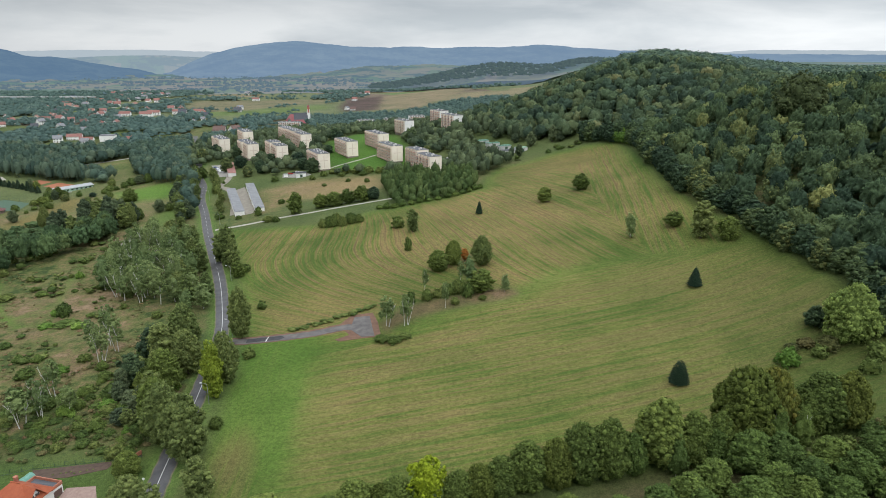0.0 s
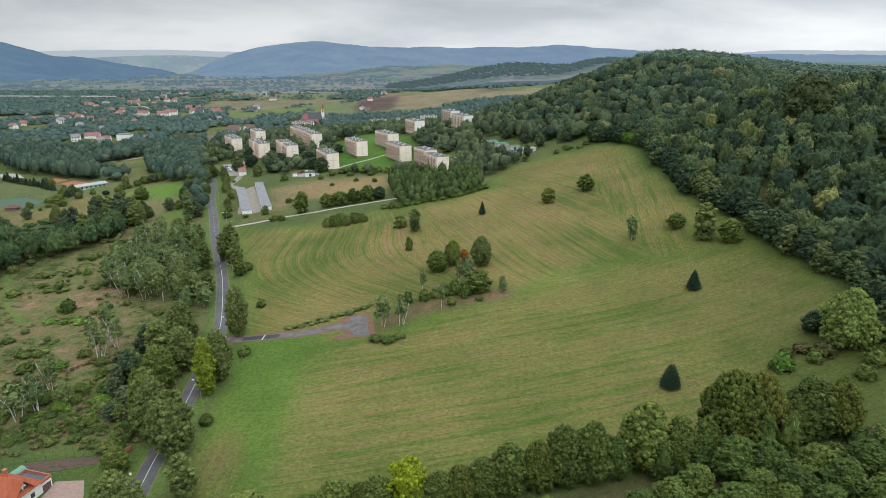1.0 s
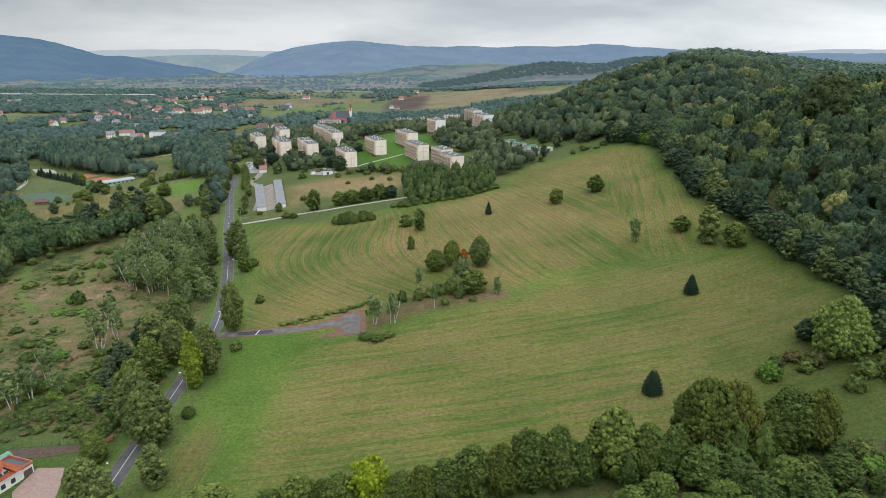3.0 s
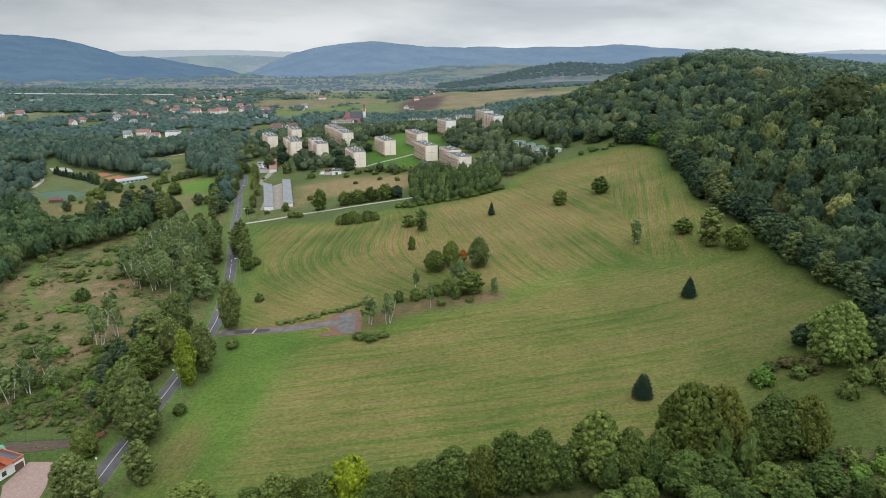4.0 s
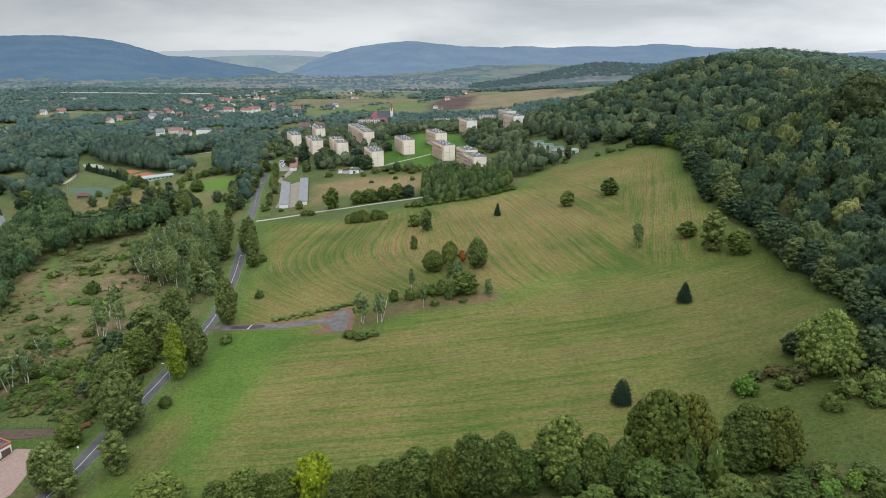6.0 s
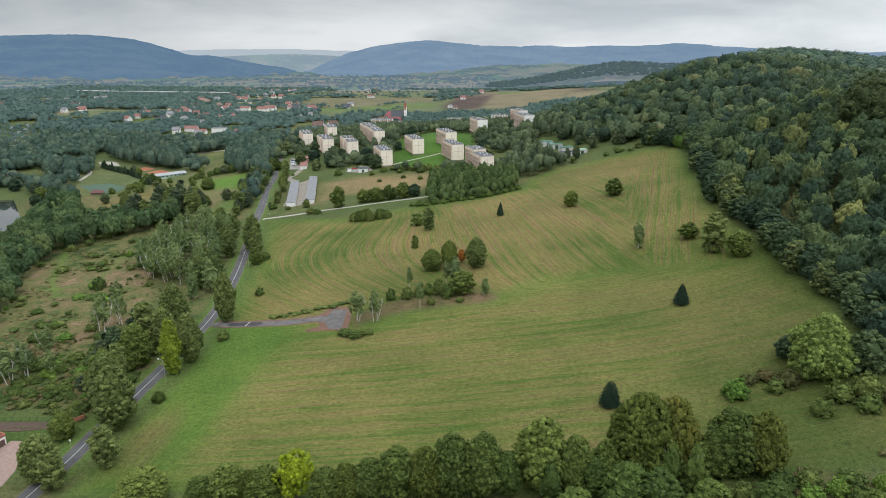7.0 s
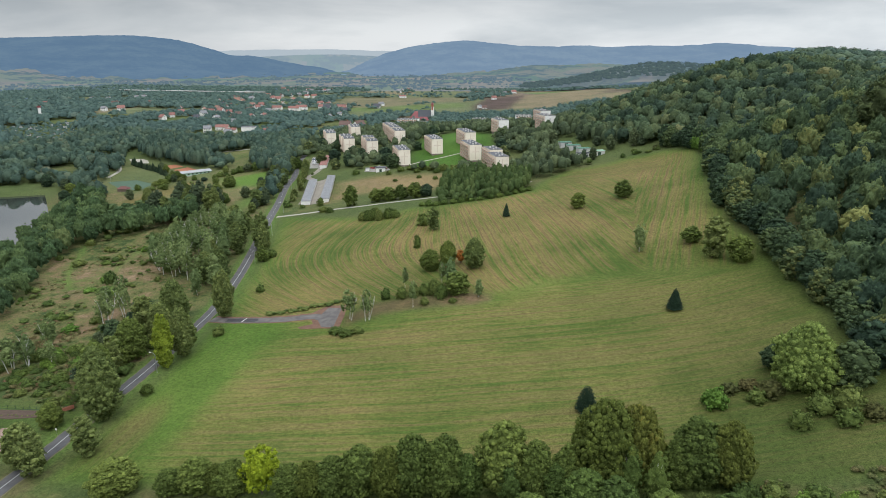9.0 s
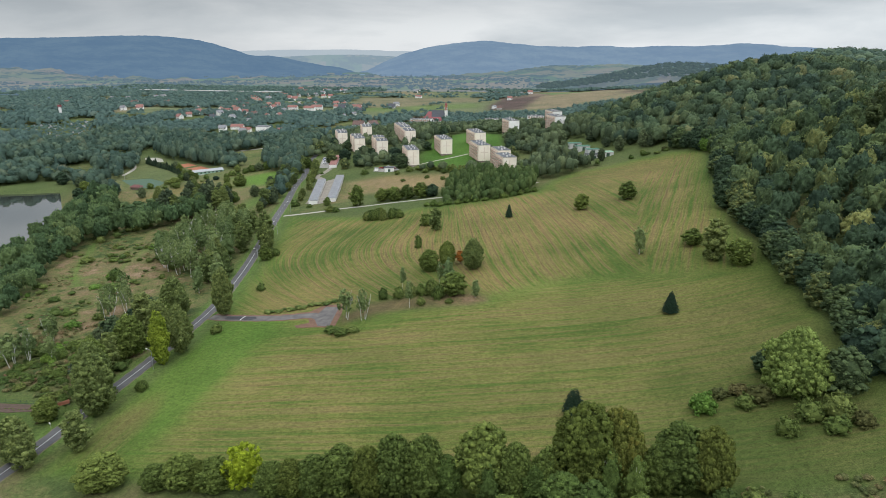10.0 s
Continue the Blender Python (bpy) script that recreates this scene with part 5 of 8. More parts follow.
for key, x, y, h, w in (
    ("nearbirch", 60.5, 147, 11.4, 5.4), ("nearash0", 66.5, 138.5, 10.6, 9.2), ("nearash1", 78, 144.5, 13.2, 11), ("nearash2", 85, 143, 12.2, 10), ("nearbirch", 88, 151.5, 13.4, 5.8), ("nearbirch", 94, 150.5, 13.6, 6.0),
    ("nearash0", 95.5, 140.5, 11.2, 9.6), ("nearash1", 99, 134.5, 11, 9.6), ("nearash2", 109, 143, 8.8, 8.8), ("nearash0", 71.5, 150, 11, 7), ("nearash1", 72, 129, 12, 10.5), ("nearash2", 88, 134, 11, 9), ("nearash0", 60, 136, 9, 9),
    ("nearash1", 52, 133, 9, 8.5), ("nearash2", 42, 131, 8.6, 8), ("nearlime0", 30, 134, 8, 7), ("nearash0", 80, 134.5, 10.5, 9), ("nearash2", 104, 129, 9, 8), ("nearash1", 92, 128, 10, 9),
    ("shrub0", 113, 152, 6.0, 7.0), ("shrub4", 118, 147, 5.0, 6.4), ("shrub1", 119, 153.5, 4.4, 6.6), ("shrub0", 104, 147, 6.4, 7), ("rust", 108, 149, 3.6, 6), ("shrub4", 124, 149.5, 4.8, 5.4), ("shrub2", 128, 154, 3.0, 7), ("shrub4", 133, 150.5, 4.4, 4.6), ("shrub1", 141, 152, 3, 6), ("shrub3", 128, 146, 4.4, 7), ("shrub3", 138, 146, 4.0, 7), ("shrub0", 149, 154, 3.2, 7),
):
    put(key, x, y, h, w, group="thicket below the meadow")

# the willow corner below the hill
put("willow", 134.5, 200, 17.8, 16.8)
for key, x, y, h, w in (
    ("rust", 121, 201, 3.4, 7), ("rust", 126, 197, 5.2, 8), ("rust", 116, 200, 3.0, 6), ("shrub1", 122, 194, 4.2, 6), ("wood0", 129, 211, 8.0, 7),
    ("shrub2", 136, 187, 6.0, 8), ("shrub0", 142, 187, 7.6, 9), ("shrub1", 141, 181, 4.6, 7), ("rust", 147, 183, 4.4, 6), ("wood1", 146, 199, 12, 11), ("wood2", 152, 206, 14, 12),
):
    put(key, x, y, h, w, group="bushes round the willow")

# roadside trees
put("poplar", -79, 203, 22.0, 6.8, turn=30)
for key, x, y, h, w in (
    ("roadash1", -83, 249, 22.5, 9.2), ("roadash0", -78, 213, 20, 10), ("roadash0", -84.5, 176, 21, 12), ("roadash1", -75.5, 167.5, 21.5, 13), ("nearlime0", -89, 181, 20, 11), ("nearlime2", -98, 208, 17, 11.5), ("roadash2", -95, 222, 18, 11),
    ("nearlime0", -89, 160, 8.4, 7.4), ("roadash2", -79, 140, 14.0, 10.5), ("aspen2", -65, 149, 13.0, 7.0), ("aspen1", -72, 137, 14, 7), ("aspen2", -106, 226, 19, 10), ("wood0", -112, 233, 16, 11),
    ("roadash0", -104, 243, 20, 12), ("wood1", -113, 216, 12, 10), ("aspen1", -97, 196, 15, 8), ("shrub0", -72, 184, 4.5, 5), ("shrub1", -75, 232, 4.0, 6),
):
    put(key, x, y, h, w, group="roadside trees")
for key, x, y, h, w in (
    ("aspen0", -117, 341, 24.0, 9), ("aspen1", -124, 349, 17.5, 8), ("aspen2", -112, 334, 18, 7), ("lime0", -106, 322, 9, 7), ("lime2", -100, 434, 14.6, 10), ("lime0", -84, 442, 9.6, 10), ("lime1", -75, 442, 10, 11), ("lime2", -66, 444, 10, 10), ("lime0", -56, 445, 11, 11), ("wood0", -48, 446, 9, 9),
    ("shrub0", -116, 423, 4.6, 8), ("shrub1", -156, 446, 5.4, 8), ("shrub2", -141, 440, 3.0, 5), ("shrub0", -128, 443, 7, 6), ("shrub1", -110, 420, 4, 6),
):
    put(key, x, y, h, w, group="trees along the field path")

# birches on the heath
for key, x, y, h, w in (
    ("birch1", -138, 190, 12, 7.5), ("birch2", -134, 194, 14.6, 7), ("birch0", -141, 193, 12.5, 5), ("birch1", -138, 209, 13.6, 6), ("birch0", -126, 197, 10.3, 5.6), ("birch2", -135, 236, 15.3, 8),
    ("birch0", -139, 252, 17.6, 7), ("birch1", -133, 246, 15, 6), ("birch0", -146, 250, 13, 5.5), ("shrub2", -179, 289, 7.4, 8.2), ("shrub0", -126, 222, 3.6, 6), ("shrub1", -118, 208, 4.2, 7), ("shrub2", -128, 212, 3.2, 7), ("shrub0", -112, 196, 4, 7),
):
    put(key, x, y, h, w, group="birches and bushes on the heath")


def scatter(ring, step, seed, jitter=0.42):
    """Places inside an outline, on a loosened lattice."""
    rng = np.random.default_rng(seed)
    xs, ys = [p[0] for p in ring], [p[1] for p in ring]
    gx, gy = np.meshgrid(np.arange(min(xs), max(xs), step), np.arange(min(ys), max(ys), step * 0.9))
    gx = gx + (np.arange(gx.shape[0]) % 2)[:, None] * step * 0.5
    x = (gx + rng.uniform(-jitter, jitter, gx.shape) * step).ravel()
    y = (gy + rng.uniform(-jitter, jitter, gy.shape) * step).ravel()
    ok = to_polygon(x, y, ring) < 0
    return x[ok], y[ok], rng


# bushes and small trees strewn over the heath, thicker towards the road and the garden
far_scrub = []
SHRUBS = ("shrub0", "shrub3", "shrub1", "shrub4", "shrub2", "shrub3", "shrub0")
hx, hy, rg_ = scatter(((-88, 180), (-95, 225), (-110, 262), (-150, 300), (-200, 395), (-255, 440), (-262, 372), (-240, 310), (-190, 220), (-135, 178)), 4.6, 5, 0.5)
for i_ in range(len(hx)):
    drift = noise.noise((hx[i_] * 0.045, hy[i_] * 0.045, 4.0)) + 0.5 * noise.noise((hx[i_] * 0.16, hy[i_] * 0.16, 7.0)) + 0.010 * max(0.0, hx[i_] + 0.62 * hy[i_] - 20)
    s_, w_ = rg_.uniform(0, 1), 1.6 + 4.2 * rg_.uniform(0, 1) ** 2
    if drift > 0.22 and s_ > 0.25:
        if i_ % 6 and w_ < 5.2:
            far_scrub.append((hx[i_], hy[i_], w_ * rg_.uniform(0.4, 0.85), w_ * 1.15, int(rg_.integers(0, 4))))
        else:
            put(SHRUBS[int(rg_.integers(0, 7))], hx[i_], hy[i_], w_ * rg_.uniform(0.45, 0.85), w_, group="shrubs on the heath")
for x_, y_, h_, w_ in ((-249, 352, 5, 7), (-223, 314, 3.6, 10), (-172, 278, 2.4, 12), (-158, 309, 5, 6), (-207, 318, 3, 7), (-227, 342, 3.6, 5), (-201, 344, 4, 5), (-153, 294, 3, 4), (-186, 255, 2.6, 7), (-167, 240, 1.8, 6), (-143, 239, 3.4, 7), (-147, 228, 3.6, 8), (-159, 226, 4.6, 8), (-164, 275, 2, 9), (-180, 276, 2, 8)):
    put(SHRUBS[int(rg_.integers(0, 7))], x_, y_, h_, w_, "dark broad thicket on the heath", "shrubs on the heath")
hx, hy, rg_ = scatter(((-88, 152), (-92, 200), (-100, 232), (-122, 224), (-150, 205), (-152, 178), (-100, 172)), 5.2, 6, 0.5)
for i_ in range(len(hx)):
    w_ = rg_.uniform(2.6, 6.6)
    put(SHRUBS[int(rg_.integers(0, 7))], hx[i_], hy[i_], w_ * rg_.uniform(0.3, 0.75), w_, group="shrubs on the heath")
for i_ in range(26):
    f_ = rg_.uniform(0, 1)
    put(("ash%d", "aspen%d", "lime%d")[i_ % 3] % (i_ % 3), -92 - 16 * rg_.uniform(0, 1) - 12 * f_, 178 + 66 * f_, rg_.uniform(5, 11), rg_.uniform(4, 7), group="young trees beside the road")
# weeds and tussocks, thick by the garden and the road, sparse on the open heath
tufts = []
for ring_, step_, lo_, hi_ in ((((-88, 150), (-92, 200), (-104, 244), (-130, 240), (-165, 215), (-165, 172), (-122, 168), (-98, 172)), 2.5, 0.5, 1.7), (((-104, 244), (-112, 268), (-150, 310), (-200, 400), (-262, 440), (-280, 400), (-245, 320), (-200, 240), (-165, 215), (-130, 240)), 3.4, 0.25, 0.7), (((112, 150), (118, 160), (150, 165), (178, 168), (186, 150), (150, 146)), 2.2, 0.5, 1.5)):
    hx, hy, rg_ = scatter(ring_, step_, 17, 0.5)
    for i_ in range(len(hx)):
        if noise.noise((hx[i_] * 0.05, hy[i_] * 0.05, 2.0)) + 0.6 * noise.noise((hx[i_] * 0.2, hy[i_] * 0.2, 9.0)) > (-0.08 if step_ < 3 else 0.12) and np.min(np.hypot(hx[i_] - ROAD_LINE[:, 0], hy[i_] - ROAD_LINE[:, 1])) > 5:
            tufts.append((hx[i_], hy[i_], rg_.uniform(lo_, hi_), min(step_, 2.4) * rg_.uniform(0.5, 1.2), int(rg_.integers(0, 4))))
# birch and aspen wood between heath and road
hx, hy, rg_ = scatter(((-179, 317), (-148, 295), (-124, 283), (-113, 268), (-108, 284), (-117, 314), (-134, 352), (-150, 382), (-168, 404), (-187, 407), (-196, 376), (-190, 345)), 9.4, 7)
for i_ in range(len(hx)):
    edge_ = hx[i_] + 0.5 * hy[i_] < 22
    key_ = f"birch{i_ % 3}" if edge_ and i_ % 4 else ("aspen%d" % (i_ % 3) if i_ % 2 else "birchthick%d" % (i_ % 3))
    put(key_, hx[i_], hy[i_], rg_.uniform(12, 19), rg_.uniform(6, 9), group="birch wood beside the road")
# the wood by the pond
SPORT_FRONT = ((-322, 446), (-294, 464), (-272, 472), (-244, 445), (-207, 427), (-198, 495), (-300, 600), (-415, 547))
hx, hy, rg_ = scatter(((-190, 226), (-203, 255), (-230, 296), (-252, 332), (-249, 366), (-234, 381), (-218, 408), (-205, 440), (-224, 458), (-247, 480), (-287, 484), (-332, 468), (-360, 462), (-350, 436), (-301, 360), (-266, 295)), 9.5, 8)
pond_spots = []
for i_ in range(len(hx)):
    if to_polygon(hx[i_], hy[i_], POND_SHORE) > 3 and to_polygon(hx[i_], hy[i_], GOLDEN) > 2 and to_polygon(hx[i_], hy[i_], SPORT_FRONT) > 0:
        if hy[i_] + 0.3 * hx[i_] < 178 and i_ % 2:
            put(("lime%d" if i_ % 3 else "ash%d") % (i_ % 3), hx[i_], hy[i_], rg_.uniform(12, 19), rg_.uniform(9, 13), group="wood beside the pond")
        else:
            low_ = min(to_polygon(np.array([hx[i_] - 0.6 * d_]), np.array([hy[i_] + 0.8 * d_]), GOLDEN)[0] for d_ in (0, 14, 28, 42, 56, 70)) < 8
            pond_spots.append((hx[i_], hy[i_], rg_.uniform(3, 5.5) if low_ else rg_.uniform(11, 19), rg_.uniform(9, 13), i_ % 5))
# young trees behind the meadow, below the flats
hx, hy, rg_ = scatter(((-31, 411), (2, 417), (26, 437), (20, 476), (4, 494), (-14, 496), (-36, 512), (-46, 496), (-40, 456)), 4.6, 9)
tall_ = 5.0 + 6.5 * np.minimum(1.0, (hy - 412) / 45)
young_spots = np.column_stack([hx, hy, tall_ * rg_.uniform(0.75, 1.3, len(hx)), rg_.uniform(4.2, 6.4, len(hx)), rg_.integers(0, 4, len(hx))])
hx, hy, rg_ = scatter(((-82, 388), (-70, 396), (-50, 394), (-46, 388), (-60, 384)), 4.6, 10)
for i_ in range(len(hx)):
    put(f"shrub{i_ % 3}", hx[i_], hy[i_], rg_.uniform(5, 8), rg_.uniform(4.5, 6.5), group="thicket on the meadow's edge")
# hedge of trees behind the flats' track
FLATS_GROVE = ((13, 512), (20, 482), (30, 480), (48, 503), (57, 518), (42, 532), (30, 556), (18, 600), (4, 606), (9, 560), (13, 530))

# trees between the sheds and the hill, bushes along the top of the meadow
hx, hy, rg_ = scatter(((4, 640), (26, 664), (44, 640), (64, 600), (90, 562), (76, 552), (58, 578), (40, 604), (18, 618)), 7.6, 14, 0.45)
foot_spots = np.column_stack([hx, hy, rg_.uniform(9, 16, len(hx)), rg_.uniform(7, 10, len(hx)), rg_.integers(0, 4, len(hx))])
for i_ in range(17):
    f_ = rg_.uniform(0, 1)
    put(("shrub0", "rust", "shrub3", "shrub2")[i_ % 4], 52 + 74 * f_, 512 + 8 * math.sin(f_ * 3.0) + rg_.uniform(-2, 9), rg_.uniform(0.8, 3.6), rg_.uniform(3, 8), group="bushes along the meadow's top edge")
# edge of the wood along the meadow
for (ax_, ay_), (bx_, by_) in (((158, 200), (153, 228)), ((153, 228), (149, 248)), ((149, 248), (146, 270)), ((146, 270), (143, 300)), ((143, 300), (137, 320)), ((137, 320), (132, 358)), ((132, 358), (133, 402)), ((133, 402), (137, 484)), ((133, 490), (110, 526))):
    n_ = max(2, int(math.hypot(bx_ - ax_, by_ - ay_) / 6.2))
    for i_ in range(n_):
        f_ = (i_ + random.uniform(0.2, 0.8)) / n_
        put(f"wood{i_ % 3}", ax_ + (bx_ - ax_) * f_ + random.uniform(-1.5, 2.5), ay_ + (by_ - ay_) * f_ + random.uniform(0, 2), random.uniform(9, 16), random.uniform(9, 13), group="edge of the hill wood")


# ---- woods too many to count ----
def low_tree(seed, count, size, fine=3, shape="round", lobes=0):
    """A light crown, 1 m high and 1 m wide, its upper side only."""
    rng = np.random.default_rng(seed)
    if shape == "cone":
        lumps = np.array([(0, 0, 0.15 + 0.8 * f, 0.38 * (1 - f) + 0.05, 0.13) for f in np.linspace(0, 0.95, 7)])
    else:
        tall = shape == "tall"
        lumps = [(0, 0, 0.50, 0.36, 0.42 if tall else 0.36)]
        for k in range(26):
            a, e = k * 2.39996, math.asin(min(1, -0.55 + 1.5 * (k + rng.uniform(0, 1)) / 26))
            d = 0.36 * math.cos(e) * (0.9 if tall else 1) * rng.uniform(0.85, 1.1)
            s = rng.uniform(0.09, 0.16)
            lumps.append((math.cos(a) * d, math.sin(a) * d, 0.48 + (0.42 if tall else 0.36) * math.sin(e) * rng.uniform(0.9, 1.1), s, s))
        lumps = np.array(lumps)
    v, q, t = crown(rng, lumps, count, size, upper=True, core=1.0 if lobes else 0.9, ragged=0.13, tilt=0.6, fine=fine, low=-0.62, lobes=lobes)
    return v, q, t


def wood_mass(name, spots, forms, mats, label, category):
    """Many crowns joined in one mesh: spots are x, y, height, width, form."""
    vs, qs, ts, tint, n = [], [], [], [], 0
    rng = np.random.default_rng(len(spots))
    for x, y, h, w, k in spots:
        v, q, t = forms[int(k)]
        a = rng.uniform(0, 6.28)
        c, s = math.cos(a), math.sin(a)
        p = np.column_stack([(v[:, 0] * c - v[:, 1] * s) * w + x, (v[:, 0] * s + v[:, 1] * c) * w + y, v[:, 2] * h])
        p[:, 2] += ground_cache(x, y)
        vs.append(p), qs.append(q + n), ts.append(t + n)
        tint.append(np.full(len(v), rng.uniform(0, 1)))
        n += len(v)
    me = net(name, np.concatenate(vs), np.concatenate(qs), np.concatenate(ts), mats, smooth="core", values={"tint": np.concatenate(tint)})
    return tagged(new(name, me), label, category, kind="stuff")


def ground_cache(x, y):
    return ground_z(x, y)


def spots_in(ring, step, seed, lo, hi, spread=1.35, forms=3, cone=0.0):
    x, y, rng = scatter(ring, step, seed)
    k = rng.integers(0, forms, len(x))
    k = np.where(rng.uniform(0, 1, len(x)) < cone, forms, k)
    return np.column_stack([x, y, rng.uniform(lo, hi, len(x)), step * spread * rng.uniform(0.8, 1.3, len(x)), k])


NEAR_FORMS = [low_tree(201 + k, 120, 0.085, 4, lobes=44) for k in range(5)] + [low_tree(206, 170, 0.06, 3, "cone")]
MID_FORMS = [low_tree(211 + k, 80, 0.10, 3, lobes=24) for k in range(4)] + [low_tree(216, 70, 0.07, 2, "cone")]
TALL_FORMS = [low_tree(221 + k, 40, 0.12, 2, "tall", lobes=14) for k in range(4)] + [low_tree(226, 50, 0.08, 2, "cone")]
GARDEN_FORMS = [low_tree(251 + k, 40, 0.12, 2, lobes=14) for k in range(4)] + [low_tree(256, 40, 0.08, 2, "cone")]
FAR_FORMS = [low_tree(231 + k, 10, 0.13, 1, "tall") for k in range(4)] + [low_tree(236, 16, 0.11, 1, "cone")]
TUFT_FORMS = [low_tree(241 + k, 34, 0.2, 1) for k in range(4)]
HILL_NEAR = ((152, 200), (156, 228), (152, 250), (149, 272), (147, 300), (141, 322), (136, 358), (137, 402), (140, 470), (270, 470), (330, 470), (300, 380), (240, 290), (190, 195))
HILL_MID = ((140, 470), (138, 490), (112, 530), (86, 546), (72, 560), (60, 580), (50, 602), (38, 640), (32, 690), (40, 740), (70, 790), (120, 800), (330, 800), (420, 700), (440, 600), (330, 470))
HILL_FAR = ((60, 780), (100, 900), (140, 1040), (200, 1250), (420, 1320), (900, 1300), (980, 1000), (700, 700), (420, 560), (420, 700), (330, 800))
wood_mass("heath_scrub", far_scrub, MID_FORMS, [LEAF_SHRUB], "scattered low scrub over the far heath", "scrub")
wood_mass("heath_weeds", tufts, TUFT_FORMS, [LEAF_HEATH], "tall weeds and grass tussocks over the heath", "weeds")
wood_mass("pond_wood", pond_spots, NEAR_FORMS, [LEAF_POND], "dense alder and willow wood beside the pond", "woodland")
wood_mass("hill_foot_wood", foot_spots, TALL_FORMS, [LEAF_ASH], "upright trees between the sheds and the hill", "woodland")
wood_mass("young_wood", young_spots, TALL_FORMS, [LEAF_YOUNG], "young upright birches and aspens below the flats", "woodland")
wood_mass("bank_scrub", bank_spots, MID_FORMS, [LEAF_SHRUB], "low green scrub along the side road's bank", "scrub")
wood_mass("grove", spots_in(FLATS_GROVE, 6.8, 51, 8, 16, 1.05, forms=4), TALL_FORMS, [LEAF_ASH], "grove of upright trees beside the flats", "woodland")
wood_mass("hill_wood", spots_in(HILL_NEAR, 9.0, 21, 11, 19.5, 1.14, forms=5, cone=0.03), NEAR_FORMS, [LEAF_DARK_WOOD], "dense mixed deciduous wood covering the hillside", "woodland")
wood_mass("hill_wood", spots_in(HILL_MID, 9.6, 22, 9, 16.5, 1.18, forms=4, cone=0.03), MID_FORMS, [LEAF_WOOD], "dense deciduous wood on the domed hill", "woodland")
wood_mass("hill_wood", spots_in(HILL_FAR, 13.5, 23, 8, 13, forms=4), FAR_FORMS, [LEAF_HAZY_SUMMIT], "dark deciduous wood on the far summit", "woodland")


HOME_SPOTS = ((-548, 1150), (-506, 1137), (-505, 1165), (-470, 1188), (-440, 1203), (-528, 1081), (-616, 1211), (-590, 1149), (-642, 1221), (-586, 1049), (-613, 1065), (-746, 1332), (-715, 1303), (-722, 1354), (-680, 1201), (-712, 1225), (-640, 1073), (-610, 1008), (-650, 978), (-640, 941), (-596, 968), (-552, 958), (-384, 1024), (-385, 1068), (-460, 1180), (-403, 1128), (-378, 1230), (-910, 1151), (-945, 1225), (-1030, 1269), (-998, 1346), (-1016, 1343), (-1067, 1262), (-870, 1200))
SPORT_CLEAR = ((-322, 446), (-294, 464), (-272, 472), (-244, 445), (-207, 427), (-190, 418), (-198, 495), (-253, 607), (-318, 640), (-316, 600), (-352, 624), (-400, 648), (-440, 664), (-446, 634), (-405, 545))
TOWN = ((-782, 1388), (-761, 1372), (-586, 1116), (-605, 1187), (-582, 1236), (-556, 1255), (-521, 1282), (-498, 1268), (-422, 1174), (-664, 1132), (-669, 1096), (-666, 1025), (-510, 996), (-808, 1494), (-808, 1563), (-770, 1513), (-972, 1950), (-895, 1873), (-723, 1543), (-735, 1513), (-783, 1761), (-752, 1802), (-665, 1513), (-729, 1269), (-758, 1283), (-509, 941), (-392, 1291), (-541, 1872), (-202, 1793), (-205, 1636), (-851, 1533), (-642, 1106), (-554, 1027), (-659, 1341), (-726, 1106), (-812, 1736), (-913, 1940))


def valley_spots(x0, x1, y0, y1, step, seed, lo, hi, share, clear):
    """Trees of the settled valley: loose groves with gaps, kept off roads, lawns and buildings."""
    x, y, rng = scatter(((x0, y0), (x1, y0), (x1, y1), (x0, y1)), step, seed, 0.48)
    grove = np.array([noise.noise((a * 0.006, b * 0.006, seed)) + 0.6 * noise.noise((a * 0.019, b * 0.019, seed + 4)) for a, b in zip(x, y)])
    keep = grove > np.quantile(grove, 1 - share)
    for ring, margin in clear:
        keep &= to_polygon(x, y, ring) > margin
    near = [(a, b) for a, b in TOWN + HOME_SPOTS if x0 - 40 < a < x1 + 40 and y0 - 40 < b < y1 + 60]
    for a, b in near:
        r = math.hypot(a - 45, b - 5)
        ux, uy = (a - 45) / r, (b - 5) / r
        ahead = (x - a) * ux + (y - b) * uy
        aside = np.abs((x - a) * uy - (y - b) * ux)
        keep &= ~((aside < 8) & (ahead > -22) & (ahead < 10))
    d = np.min(np.hypot(x[:, None] - ROAD_LINE[None, ::8, 0], y[:, None] - ROAD_LINE[None, ::8, 1]), 1)
    keep &= d > 9
    x, y = x[keep], y[keep]
    k = rng.integers(0, 4, len(x))
    return np.column_stack([x, y, rng.uniform(lo, hi, len(x)), step * 1.5 * rng.uniform(0.75, 1.3, len(x)), np.where(rng.uniform(0, 1, len(x)) < 0.05, 4, k)])


ESTATE = ((20, 500), (20, 560), (-20, 640), (-20, 700), (-85, 745), (-100, 690), (-128, 790), (-205, 800), (-268, 770), (-262, 690), (-240, 650), (-170, 590), (-150, 560), (-130, 540), (-60, 540), (-20, 500))
BLOCK_CLEAR = ((-48, 690), (-20, 660), (24, 655), (24, 720), (-20, 790), (-60, 812), (-70, 740))
GARAGE_CLEAR = ((-120, 444), (-150, 440), (-190, 520), (-230, 600), (-232, 640), (-190, 625), (-150, 545))
PITCHES = ((-410, 520), (-352, 490), (-325, 530), (-305, 590), (-345, 625), (-400, 645), (-425, 600), (-480, 655), (-500, 700), (-470, 720), (-430, 640))
